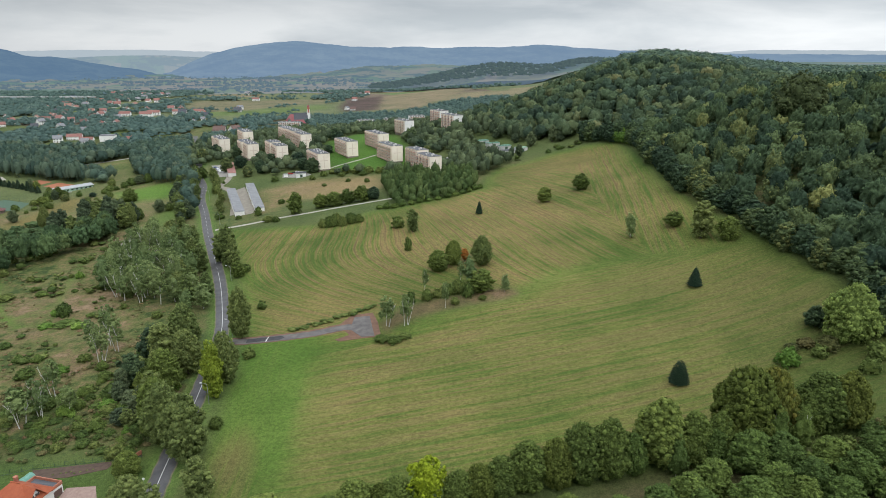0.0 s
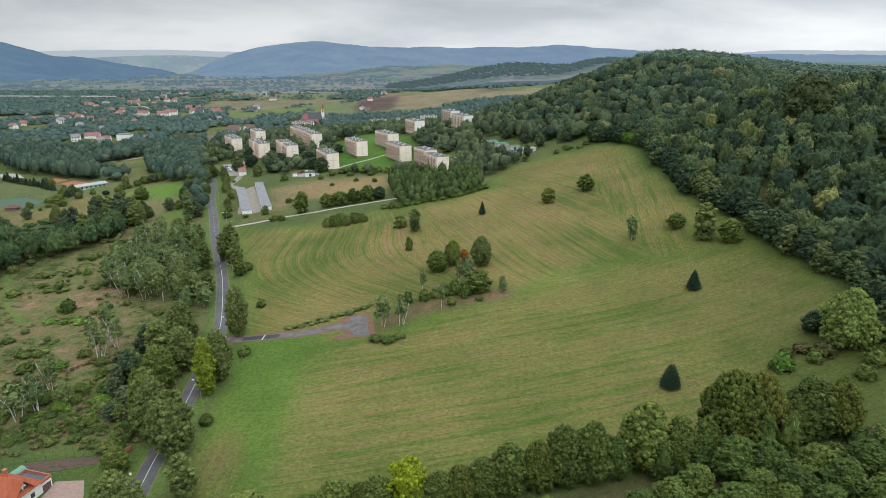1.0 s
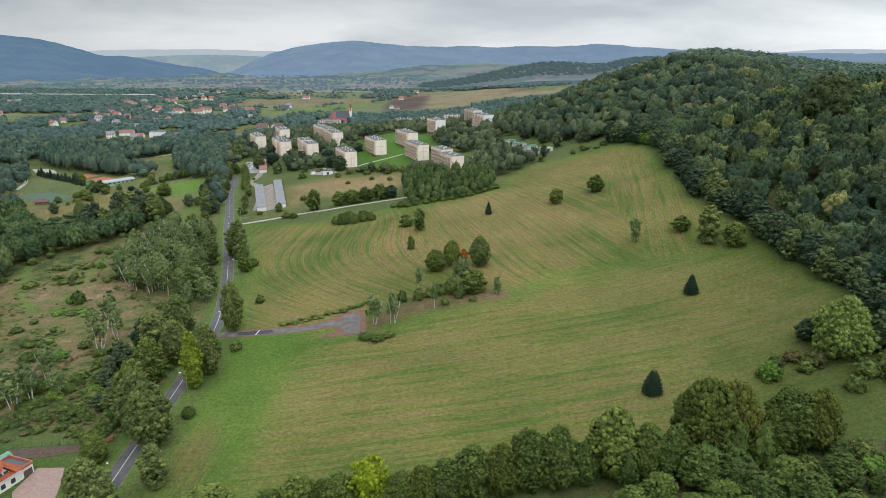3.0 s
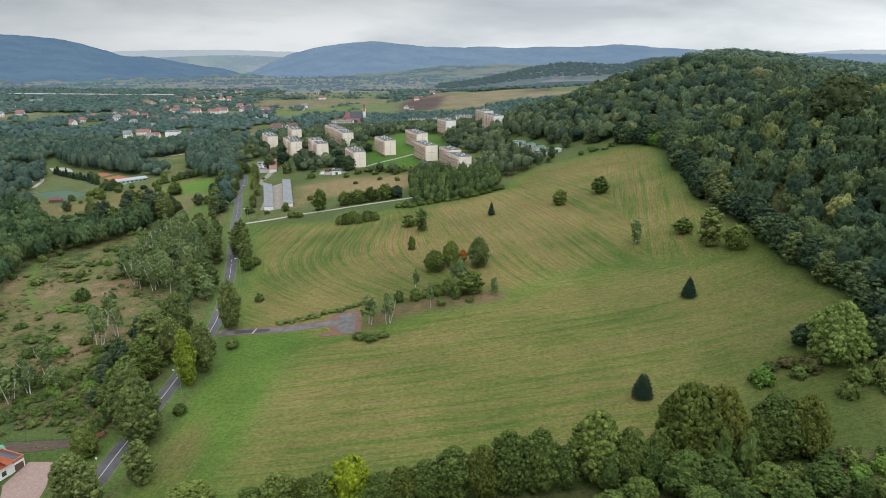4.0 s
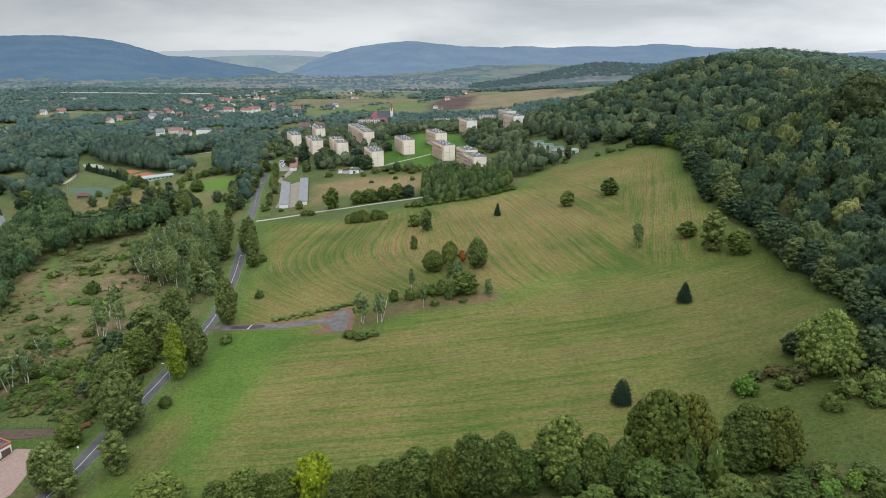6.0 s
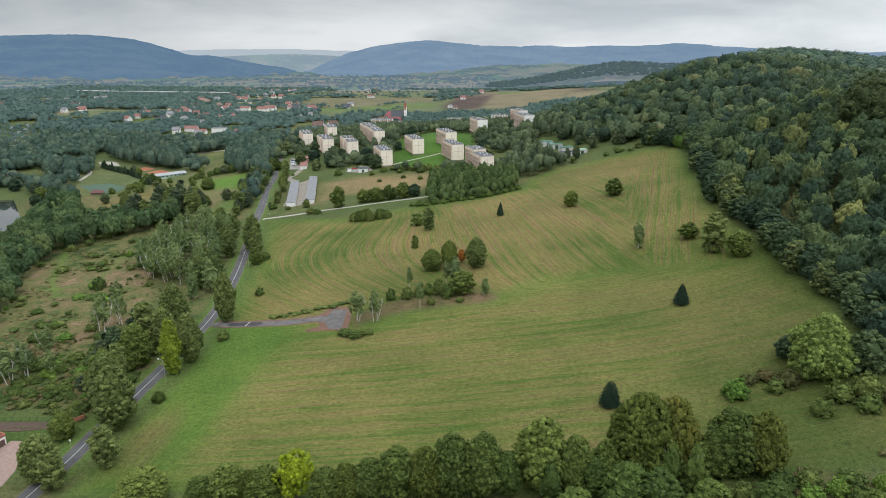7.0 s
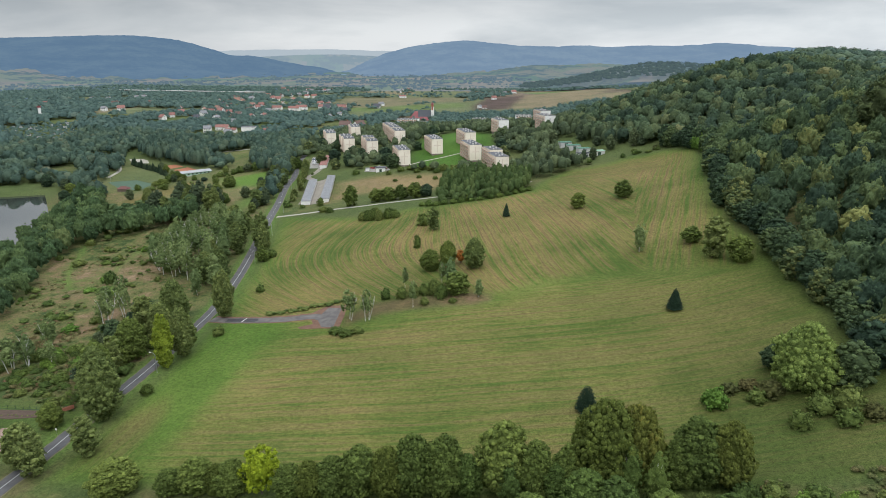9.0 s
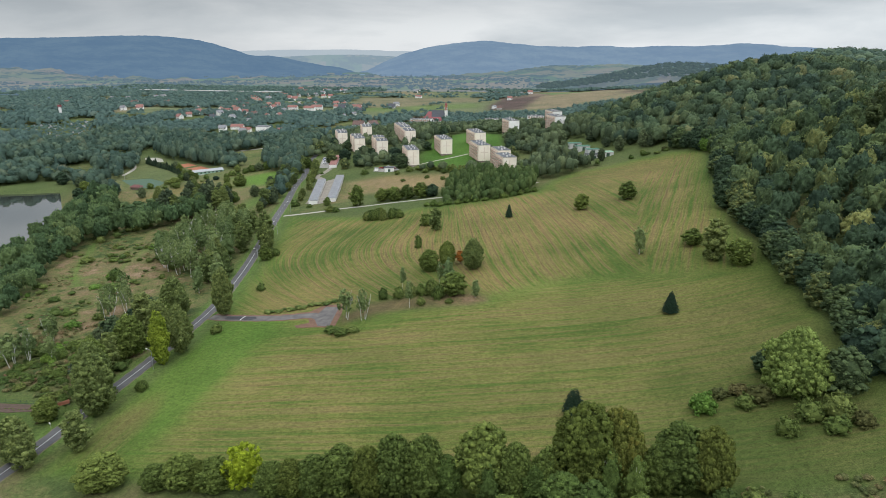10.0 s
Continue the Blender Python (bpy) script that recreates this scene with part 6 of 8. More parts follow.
ROAD_SIDE_WOOD = ((-222, 566), (-238, 600), (-258, 650), (-280, 720), (-318, 800), (-370, 790), (-310, 650), (-256, 580))
OPEN_NORTH = ((-700, 1240), (-430, 1225), (-360, 1040), (-330, 1010), (-300, 1110), (-60, 1110), (90, 1330), (150, 1800), (-700, 1800))
ALLOTMENTS = ((-600, 680), (-660, 682), (-770, 768), (-812, 800), (-745, 872), (-690, 812), (-630, 762))
CLEARINGS = ((ALLOTMENTS, 0), (ESTATE, 0), (BLOCK_CLEAR, 2), (GARAGE_CLEAR, 4), (PITCHES, 2), (SPORT_CLEAR, 0), (FIELD_LAWN, 3), (FAR_MEADOW, 4), (BLOCK_LAWN, 2), (FALLOW, 3), (MEADOW, 6), (HEATH, 8), (POND_SHORE, 4), (OPEN_NORTH, 0))
HOMES = tuple(((x - r, y - r * 1.4), (x + r, y - r * 1.4), (x + r, y + r * 0.8), (x - r, y + r * 0.8)) for x, y, r in ((-500, 1150, 55), (-610, 1060, 22), (-590, 1150, 24), (-475, 850, 36), (-440, 866, 18), (-214, 966, 26), (-190, 905, 26), (-384, 1045, 18), (-295, 906, 22), (-730, 1330, 24), (-700, 1215, 22), (-640, 1216, 20), (-610, 975, 24), (-552, 957, 14), (-910, 1160, 20), (-1010, 1345, 26), (-378, 1230, 18), (-840, 1052, 22)))
HOMES = HOMES + (((-262, 905), (-190, 905), (-190, 985), (-262, 985)),)
ALL_CLEAR = CLEARINGS + tuple((h, 0) for h in HOMES)
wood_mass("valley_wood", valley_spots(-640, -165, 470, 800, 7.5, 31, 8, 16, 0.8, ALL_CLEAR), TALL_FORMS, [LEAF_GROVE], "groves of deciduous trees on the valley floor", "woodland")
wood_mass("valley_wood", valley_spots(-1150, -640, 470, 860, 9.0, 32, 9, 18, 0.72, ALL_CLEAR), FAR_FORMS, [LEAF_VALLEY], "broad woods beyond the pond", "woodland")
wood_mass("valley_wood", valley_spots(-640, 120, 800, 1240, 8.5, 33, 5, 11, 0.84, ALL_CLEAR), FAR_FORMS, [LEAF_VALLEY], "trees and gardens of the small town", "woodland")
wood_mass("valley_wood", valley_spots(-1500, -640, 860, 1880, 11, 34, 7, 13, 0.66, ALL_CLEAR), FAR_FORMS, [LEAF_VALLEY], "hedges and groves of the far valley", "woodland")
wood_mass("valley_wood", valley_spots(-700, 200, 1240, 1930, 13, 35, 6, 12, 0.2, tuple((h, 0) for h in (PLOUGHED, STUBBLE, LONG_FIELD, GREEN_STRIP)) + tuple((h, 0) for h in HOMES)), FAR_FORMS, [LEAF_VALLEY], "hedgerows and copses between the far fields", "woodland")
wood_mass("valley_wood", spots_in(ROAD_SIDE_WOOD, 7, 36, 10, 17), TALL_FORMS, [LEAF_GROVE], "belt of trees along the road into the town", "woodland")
ax_, ay_, rg_ = scatter(ALLOTMENTS, 8.5, 79, 0.5)
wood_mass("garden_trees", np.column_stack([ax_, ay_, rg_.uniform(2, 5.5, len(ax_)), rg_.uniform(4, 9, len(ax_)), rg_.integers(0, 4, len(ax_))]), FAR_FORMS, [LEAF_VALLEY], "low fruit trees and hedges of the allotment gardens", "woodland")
rg_ = np.random.default_rng(64)
hedge_ = []
for (ax_, ay_), (bx_, by_), n_ in (((-500, 1228), (-372, 1240), 16), ((-372, 1240), (-300, 1385), 10), ((-575, 1545), (-250, 1590), 30), ((-600, 1640), (-220, 1680), 22), ((-460, 1205), (-520, 1300), 8), ((-330, 1110), (-260, 1200), 16), ((-700, 1760), (-180, 1800), 30), ((-240, 1380), (-225, 1560), 12)):
    for i_ in range(n_):
        f_ = rg_.uniform(0, 1)
        hedge_.append((ax_ + (bx_ - ax_) * f_ + rg_.normal() * 5, ay_ + (by_ - ay_) * f_ + rg_.normal() * 12, rg_.uniform(4, 10), rg_.uniform(7, 14), int(rg_.integers(0, 4))))
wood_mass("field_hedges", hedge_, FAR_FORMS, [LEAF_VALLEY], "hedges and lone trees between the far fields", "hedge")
# trees of the estate, kept off the buildings and the lawn
ex_, ey_, rg_ = scatter(((24, 500), (22, 600), (40, 660), (30, 770), (-60, 840), (-210, 850), (-290, 790), (-262, 650), (-190, 585), (-150, 560), (-60, 540), (-20, 500)), 7.8, 61)
ok_ = np.ones(len(ex_), bool)
for x_, y_, l_, n_, j_ in BLOCKS + WHITE_BLOCKS:
    for k_ in range(n_):
        ok_ &= to_polygon(ex_, ey_, footprint(x_ + ALONG[0] * l_ * k_, y_ + ALONG[1] * l_ * k_, l_, 14, 5)) > 0
    ok_ &= to_polygon(ex_, ey_, footprint(x_ - ALONG[0] * 12, y_ - ALONG[1] * 12, 12, 10, 1)) > 0
ok_ &= (to_polygon(ex_, ey_, BLOCK_LAWN) > 1) & (to_polygon(ex_, ey_, GARAGE_CLEAR) > 2) & (to_polygon(ex_, ey_, FLATS_GROVE) > 0) & (ex_ < 0.16 * (ey_ - 640) + 44) & (np.hypot(ex_ + 125, ey_ - 556) > 18)
ok_ &= np.array([noise.noise((a * 0.02, b * 0.02, 3.3)) for a, b in zip(ex_, ey_)]) > -0.36
wood_mass("estate_trees", np.column_stack([ex_, ey_, rg_.uniform(6, 13, len(ex_)), rg_.uniform(7, 11, len(ex_)), rg_.integers(0, 3, len(ex_))])[ok_], GARDEN_FORMS, [LEAF_ASH], "garden trees between the blocks of flats", "woodland")
# garden trees between the blocks
rg_ = np.random.default_rng(41)
for x_, y_, h_, w_ in (
    (-112, 560, 12, 13), (-122, 572, 10, 11), (-130, 590, 11, 11), (-158, 598, 10, 11), (-168, 606, 11, 12), (-160, 572, 12, 9), (-170, 565, 10, 9), (-186, 600, 11, 11), (-196, 590, 13, 10), (-200, 640, 11, 11), (-206, 655, 11, 11), (-232, 672, 12, 11), (-240, 655, 13, 12),
    (-108, 620, 8, 9), (-96, 648, 10, 10), (-104, 664, 11, 10), (-112, 690, 12, 11), (-40, 590, 10, 10), (-14, 560, 14, 11), (-20, 585, 14, 11), (-30, 640, 13, 12),
):
    put(f"wood{int(rg_.integers(0, 3))}", x_, y_, h_, w_, group="trees between the flats")
for x_, y_, h_, w_ in ((-62, 545, 6, 11), (-72, 547, 6, 11), (-82, 549, 6, 10), (-92, 551, 5, 10), (-52, 541, 6, 10), (-66, 537, 4, 8), (-100, 545, 5, 8), (-84, 540, 4, 7), (-108, 536, 4, 6), (-140, 541, 5, 8), (-76, 520, 3, 5), (-60, 512, 3.4, 5), (-94, 512, 2.5, 5), (-118, 470, 4, 6), (-183, 522, 9, 9)):
    put(f"shrub{int(rg_.integers(0, 3))}", x_, y_, h_, w_, group="shrubs below the flats")
for x_, y_, h_, w_ in ((27, 546, 12, 8), (38, 543, 9, 7), (46, 527, 8, 7), (61, 527, 10, 6), (73, 547, 12, 8), (80, 558, 9, 7), (90, 543, 14, 7), (96, 540, 8, 7), (28, 562, 13, 7), (24, 592, 14, 8), (48, 590, 9, 8), (62, 566, 8, 7)):
    put(f"ash{int(rg_.integers(0, 3))}", x_, y_, h_, w_, group="trees round the sheds")
for i_ in range(46):
    f_, g_ = rg_.uniform(0, 1), rg_.uniform(0, 1)
    w_ = rg_.uniform(3, 8)
    x_, y_ = -215 - 150 * f_ + 40 * g_, 452 + 110 * g_ + 20 * f_
    if to_polygon(x_, y_, FIELD_LAWN) > 2 and np.min(np.hypot(x_ - ROAD_LINE[:, 0], y_ - ROAD_LINE[:, 1])) > 9 and math.hypot(x_ + 366, y_ - 528) > 32:
        put(("shrub0", "shrub3", "shrub1", "ash0", "shrub2")[i_ % 5], x_, y_, w_ * (1.3 if i_ % 5 == 3 else rg_.uniform(0.4, 0.9)), w_, group="bushes on the rough pasture")
for x_, y_, h_, w_ in ((-171, 497, 8, 6), (-186, 533, 11, 6), (-192, 548, 12, 7), (-200, 566, 12, 7), (-166, 476, 7, 6), (-213, 560, 13, 8), (-206, 536, 12, 7), (-198, 520, 9, 6), (-190, 496, 8, 6), (-160, 462, 6, 5), (-220, 580, 13, 8)):
    put(f"aspen{int(rg_.integers(0, 3))}", x_, y_, h_, w_, group="trees along the road into the town")
for x_, y_, h_, w_ in ((131, 487, 8, 8), (133, 480, 9, 9), (135, 473, 8, 8), (130, 492, 9, 8), (137, 482, 11, 9), (135, 490, 11, 9)):
    put("fresh", x_, y_, h_, w_, group="young trees at the corner of the wood")
# trees round the pitch and the clubhouse
sport_spots = []
for ring_, seed_ in ((((-432, 530), (-402, 505), (-400, 535), (-425, 575)), 13), (((-470, 600), (-440, 575), (-432, 605), (-462, 640)), 15), (((-420, 660), (-350, 640), (-330, 655), (-400, 690)), 16)):
    hx, hy, rg_ = scatter(ring_, 8.0, seed_, 0.5)
    sport_spots += [(a, b, rg_.uniform(8, 15), rg_.uniform(6, 10), int(rg_.integers(0, 4))) for a, b in zip(hx, hy)]
hx, hy, rg_ = scatter(((-470, 675), (-440.7, 654.6), (-411.6, 645), (-372, 628), (-346, 619), (-352, 640), (-396, 690), (-420, 712), (-470, 745), (-505, 720)), 6.6, 19, 0.45)
sport_spots += [(a, b, rg_.uniform(14, 21), rg_.uniform(7, 10), int(rg_.integers(0, 4))) for a, b in zip(hx, hy)]
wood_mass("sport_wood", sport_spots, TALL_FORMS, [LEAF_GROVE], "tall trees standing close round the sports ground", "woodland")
# clump of tall dark trees at the end of the pond wood
for x_, y_, h_, w_, k_ in ((-280.8, 449.2, 17, 9, 0), (-269.4, 441.0, 15, 9, 1), (-259.9, 435.0, 18, 9, 2), (-252.3, 431.9, 15, 8, 3), (-237.9, 417.9, 14, 9, 0), (-248.1, 440.9, 17, 9, 1), (-254.2, 454.1, 20, 10, 2), (-240.5, 443.7, 18, 9, 3), (-226.6, 426.9, 15, 8, 0), (-230.8, 440.5, 20, 10, 1), (-228.8, 446.4, 20, 10, 2), (-221.7, 442.6, 18, 9, 3), (-220.3, 448.9, 17, 9, 0), (-220.9, 455.2, 15, 8, 1), (-240.6, 460.4, 20, 10, 2), (-254.8, 460.9, 20, 10, 0), (-230.3, 459.5, 17, 9, 1), (-249.1, 464.4, 19, 10, 3), (-265.5, 431.6, 12, 9, 2)):
    put(("roadash0", "ash1", "ash2", "aspen1")[k_], x_, y_, h_, w_, group="tall trees at the end of the pond wood")
for x_, y_, h_, w_ in ((-374, 460, 9, 9), (-360, 465, 11, 10), (-366, 474, 8, 8), (-432, 500, 12, 11), (-457, 510, 13, 12), (-446, 518, 10, 9), (-402, 492, 11, 10), (-388, 482, 10, 10), (-291, 523, 4, 7), (-260, 512, 6, 8), (-254, 523, 9, 10), (-317, 515, 5, 7), (-318, 541, 6, 7), (-219, 544, 10, 8), (-214, 578, 11, 9), (-275, 633, 9, 9), (-300, 640, 10, 9), (-420, 508, 9, 9), (-410, 516, 7, 8), (-326, 556, 6, 7), (-300, 552, 4, 6)):
    put(("ash%d", "lime%d", "wood%d")[int(rg_.integers(0, 3))] % int(rg_.integers(0, 3)), x_, y_, h_, w_, group="trees round the sports ground")
for i_ in range(24):
    f_ = i_ / 24
    k_ = int((0.52 + 0.20 * f_) * len(ROAD_LINE))
    put(("aspen%d", "ash%d")[i_ % 2] % (i_ % 3), ROAD_LINE[k_, 0] - rg_.uniform(8, 20), ROAD_LINE[k_, 1] - rg_.uniform(0, 8), rg_.uniform(6, 14), rg_.uniform(5, 9), group="trees along the road into the town")
# thicket in front of the row of big trees
hx, hy, rg_ = scatter(((34, 116), (100, 122), (132, 136), (140, 152), (104, 138), (60, 130), (30, 128)), 6.4, 12, 0.5)
for i_ in range(len(hx)):
    key_ = ("shrub3", "nearash0", "shrub0", "nearash1", "shrub4", "shrub1")[int(rg_.integers(0, 6))]
    w_ = rg_.uniform(4, 8)
    put(key_, hx[i_], hy[i_], w_ * (1.25 if "ash" in key_ else rg_.uniform(0.5, 0.9)), w_, group="thicket below the meadow")
for x_, y_, h_, w_ in ((-255.5, 525.0, 12, 13), (-221.8, 465.3, 10, 9), (-206.5, 484.6, 6, 8), (-185.4, 454.9, 6, 9), (-280.2, 540.9, 7, 7), (-282.7, 587.4, 8, 9), (-275.7, 590.1, 8, 9), (-269.6, 594.3, 9, 10), (-303.0, 592.8, 8, 8), (-286.0, 580.6, 6, 8), (-294.6, 571.0, 6, 9), (-329.1, 529.4, 7, 11), (-337.2, 549.1, 8, 9), (-330.9, 554.2, 10, 8), (-336.7, 528.8, 5, 8), (-344.3, 564.2, 9, 7), (-380.1, 595.1, 10, 7), (-371.2, 590.5, 9, 6)):
    put(("lime0", "shrub0", "shrub2", "ash1")[int(rg_.integers(0, 4))], x_, y_, h_, w_, group="bushes on the rough pasture")
for x_, y_ in ((-436, 620), (-431, 617), (-426, 614), (-421, 611.5), (-416, 609), (-410, 606), (-404, 603), (-398, 600), (-392, 597), (-386, 594), (-378, 588), (-370, 582), (-362, 577)):
    put("fir", x_, y_, float(rg_.uniform(6, 10)), float(rg_.uniform(4.5, 6)), "dark green spruce in a row by the sports ground", "row of spruces")


def far_hedges():
    """Dark lines of trees and copses on the hazy plain."""
    rng = np.random.default_rng(91)
    spots = []
    for k in range(150):
        az, d = radians(rng.uniform(-56, 14)), 1990 + 1700 * rng.uniform(0, 1) ** 1.2
        x0, y0, a = 45 + d * math.sin(az), 5 + d * math.cos(az), rng.uniform(-0.5, 0.4)
        s, bend = 0.0, rng.uniform(-0.03, 0.03)
        for i in range(int(rng.integers(4, 22))):
            s += rng.uniform(6, 17) if rng.uniform(0, 1) < 0.85 else rng.uniform(30, 60)
            a += bend
            tall = rng.uniform(4, 9)
            spots.append((x0 + s * math.cos(a), y0 + s * math.sin(a) + rng.uniform(-6, 6), tall, tall * rng.uniform(1.2, 2.6), int(rng.integers(0, 3))))
    for k in range(46):
        az, d = radians(rng.uniform(-54, 10)), 2050 + 1900 * rng.uniform(0, 1)
        x0, y0, wide = 45 + d * math.sin(az), 5 + d * math.cos(az), rng.uniform(40, 150)
        for i in range(int(wide / 3.4)):
            spots.append((x0 + rng.normal() * wide, y0 + rng.normal() * wide * 0.45, rng.uniform(7, 13), rng.uniform(14, 24), int(rng.integers(0, 3))))
    hump = [(x, y) for x in np.arange(-240, 620, 17) for y in np.arange(1930, 2300, 22)]
    crest = []
    for x, y in hump:
        if math.exp(-(((x - 190) / 260) ** 2) - ((y - 2150) / 260) ** 2) > 0.07:
            crest.append((x + rng.uniform(-8, 8), y + rng.uniform(-8, 8), rng.uniform(10, 16), rng.uniform(20, 28), int(rng.integers(0, 3))))
    for x in np.arange(-160, 460, 13):
        crest.append((x, 5 + math.sqrt(1985**2 - (x - 45) ** 2) + rng.uniform(-30, 10), rng.uniform(8, 14), rng.uniform(18, 28), int(rng.integers(0, 3))))
    return spots, crest


def lift_far(x, y):
    return ground_z(x, y) + 60 * math.exp(-(((x - 190) / 260) ** 2) - ((y - 2150) / 260) ** 2)


# haze over the far hedges and crest wood is emission in their materials
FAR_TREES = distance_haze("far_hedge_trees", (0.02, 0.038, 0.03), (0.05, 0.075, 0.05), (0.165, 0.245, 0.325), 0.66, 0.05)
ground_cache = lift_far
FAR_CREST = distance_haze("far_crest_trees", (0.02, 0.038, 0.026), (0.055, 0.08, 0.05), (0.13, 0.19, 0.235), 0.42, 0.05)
hedges_, crest_ = far_hedges()
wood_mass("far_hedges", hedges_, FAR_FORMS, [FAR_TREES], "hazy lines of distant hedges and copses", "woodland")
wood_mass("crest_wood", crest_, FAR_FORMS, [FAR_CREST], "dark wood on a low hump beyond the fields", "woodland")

# ---- building kit ----
def boxes(*list_of):
    """Several boxes (x0, x1, y0, y1, z0, z1) as one set of arrays."""
    vs, qs, n = [], [], 0
    for x0, x1, y0, y1, z0, z1 in list_of:
        vs += [(x0, y0, z0), (x1, y0, z0), (x1, y1, z0), (x0, y1, z0), (x0, y0, z1), (x1, y0, z1), (x1, y1, z1), (x0, y1, z1)]
        qs += [[n + i for i in f] for f in ((0, 3, 2, 1), (4, 5, 6, 7), (0, 1, 5, 4), (1, 2, 6, 5), (2, 3, 7, 6), (3, 0, 4, 7))]
        n += 8
    return np.array(vs, float), np.array(qs)


def box_mesh(name, mat, *list_of):
    v, q = boxes(*list_of)
    return net(name, v, q, mats=[mat])


def part(name, me, parent, at=None, label=""):
    """One mesh as a part of a thing, or of a part."""
    ob = new(name, me)
    ob.parent = parent
    if at is not None:
        ob.matrix_basis = at
    return tagged(ob, label)


def root_at(name, x, y, z, turn, label, category, group=""):
    ob = new(name)
    ob.matrix_basis = pose(x, y, z, 0, 0, turn)
    return tagged(ob, label, category, group)


def lowest(x, y, turn, x0, x1, y0, y1):
    c, s = math.cos(radians(turn)), math.sin(radians(turn))
    return min(ground_z(x + c * a - s * b, y + s * a + c * b) for a in (x0, x1) for b in (y0, y1))


def tube(name, points, radius, mat, sides=6):
    v, f = [], []
    for a, b in zip(points, points[1:]):
        limb(v, f, a, b, radius, radius * 0.9, sides)
    return net(name, np.array(v), np.array(f), mats=[mat], smooth=True)


# ---- blocks of flats ----
STOREY = 2.65
bv_, bq_ = boxes((-1.25, 0, 0, 4.2, 0, 0.14), (-1.25, -1.15, 0, 4.2, 0.14, 1.05), (-1.15, 0, 0, 0.08, 0.14, 2.4), (-1.15, 0, 4.12, 4.2, 0.14, 2.4), (-0.05, 0.02, 0.3, 1.7, 0.15, 2.2))
BALCONY = net("balcony", bv_, bq_, mats=[BEIGE, GLASS], slots=[0] * 24 + [1] * 6)
BALCONY_PANEL = box_mesh("parapet_panel", SALMON, (-1.29, -1.25, 0.15, 4.05, 0.22, 0.98))


def window_frame(name, us, vs, holes, depth, mat, sill_out=0.0):
    """A flat frame with openings through it, lying in the xz plane and standing depth out of the wall."""
    bm = bmesh.new()
    grid = [[bm.verts.new((u, 0, v)) for v in vs] for u in us]
    for a in range(len(us) - 1):
        for c in range(len(vs) - 1):
            if (a, c) not in holes:
                bm.faces.new((grid[a][c], grid[a + 1][c], grid[a + 1][c + 1], grid[a][c + 1]))
    made = bmesh.ops.extrude_face_region(bm, geom=bm.faces[:])
    for v in made["geom"]:
        if isinstance(v, bmesh.types.BMVert):
            v.co.y = -depth - (sill_out if v.co.z < vs[1] else 0)
    bmesh.ops.recalc_face_normals(bm, faces=bm.faces)
    me = bpy.data.meshes.new(name)
    bm.to_mesh(me)
    bm.free()
    me.materials.append(mat)
    return me


FLAT_WINDOW = window_frame("window", (0, 0.1, 0.95, 1.05, 1.9, 2.0), (0, 0.1, 1.3, 1.4), ((1, 1), (3, 1)), 0.09, WHITE_WALL, 0.06)
FLAT_PANE = box_mesh("pane", GLASS, (0.09, 1.91, -0.04, 0.02, 0.09, 1.31))
HOUSE_WINDOW = window_frame("window", (0, 0.1, 1.2, 1.3), (0, 0.1, 1.2, 1.3), ((1, 1),), 0.07, WHITE_WALL, 0.05)
HOUSE_PANE = box_mesh("pane", GLASS, (0.09, 1.21, -0.035, 0.02, 0.09, 1.21))
VENT = box_mesh("roof_vent", GREY_WALL, (-0.5, 0.5, -0.7, 0.7, 0, 1.0), (-0.6, 0.6, -0.8, 0.8, 1.0, 1.12))


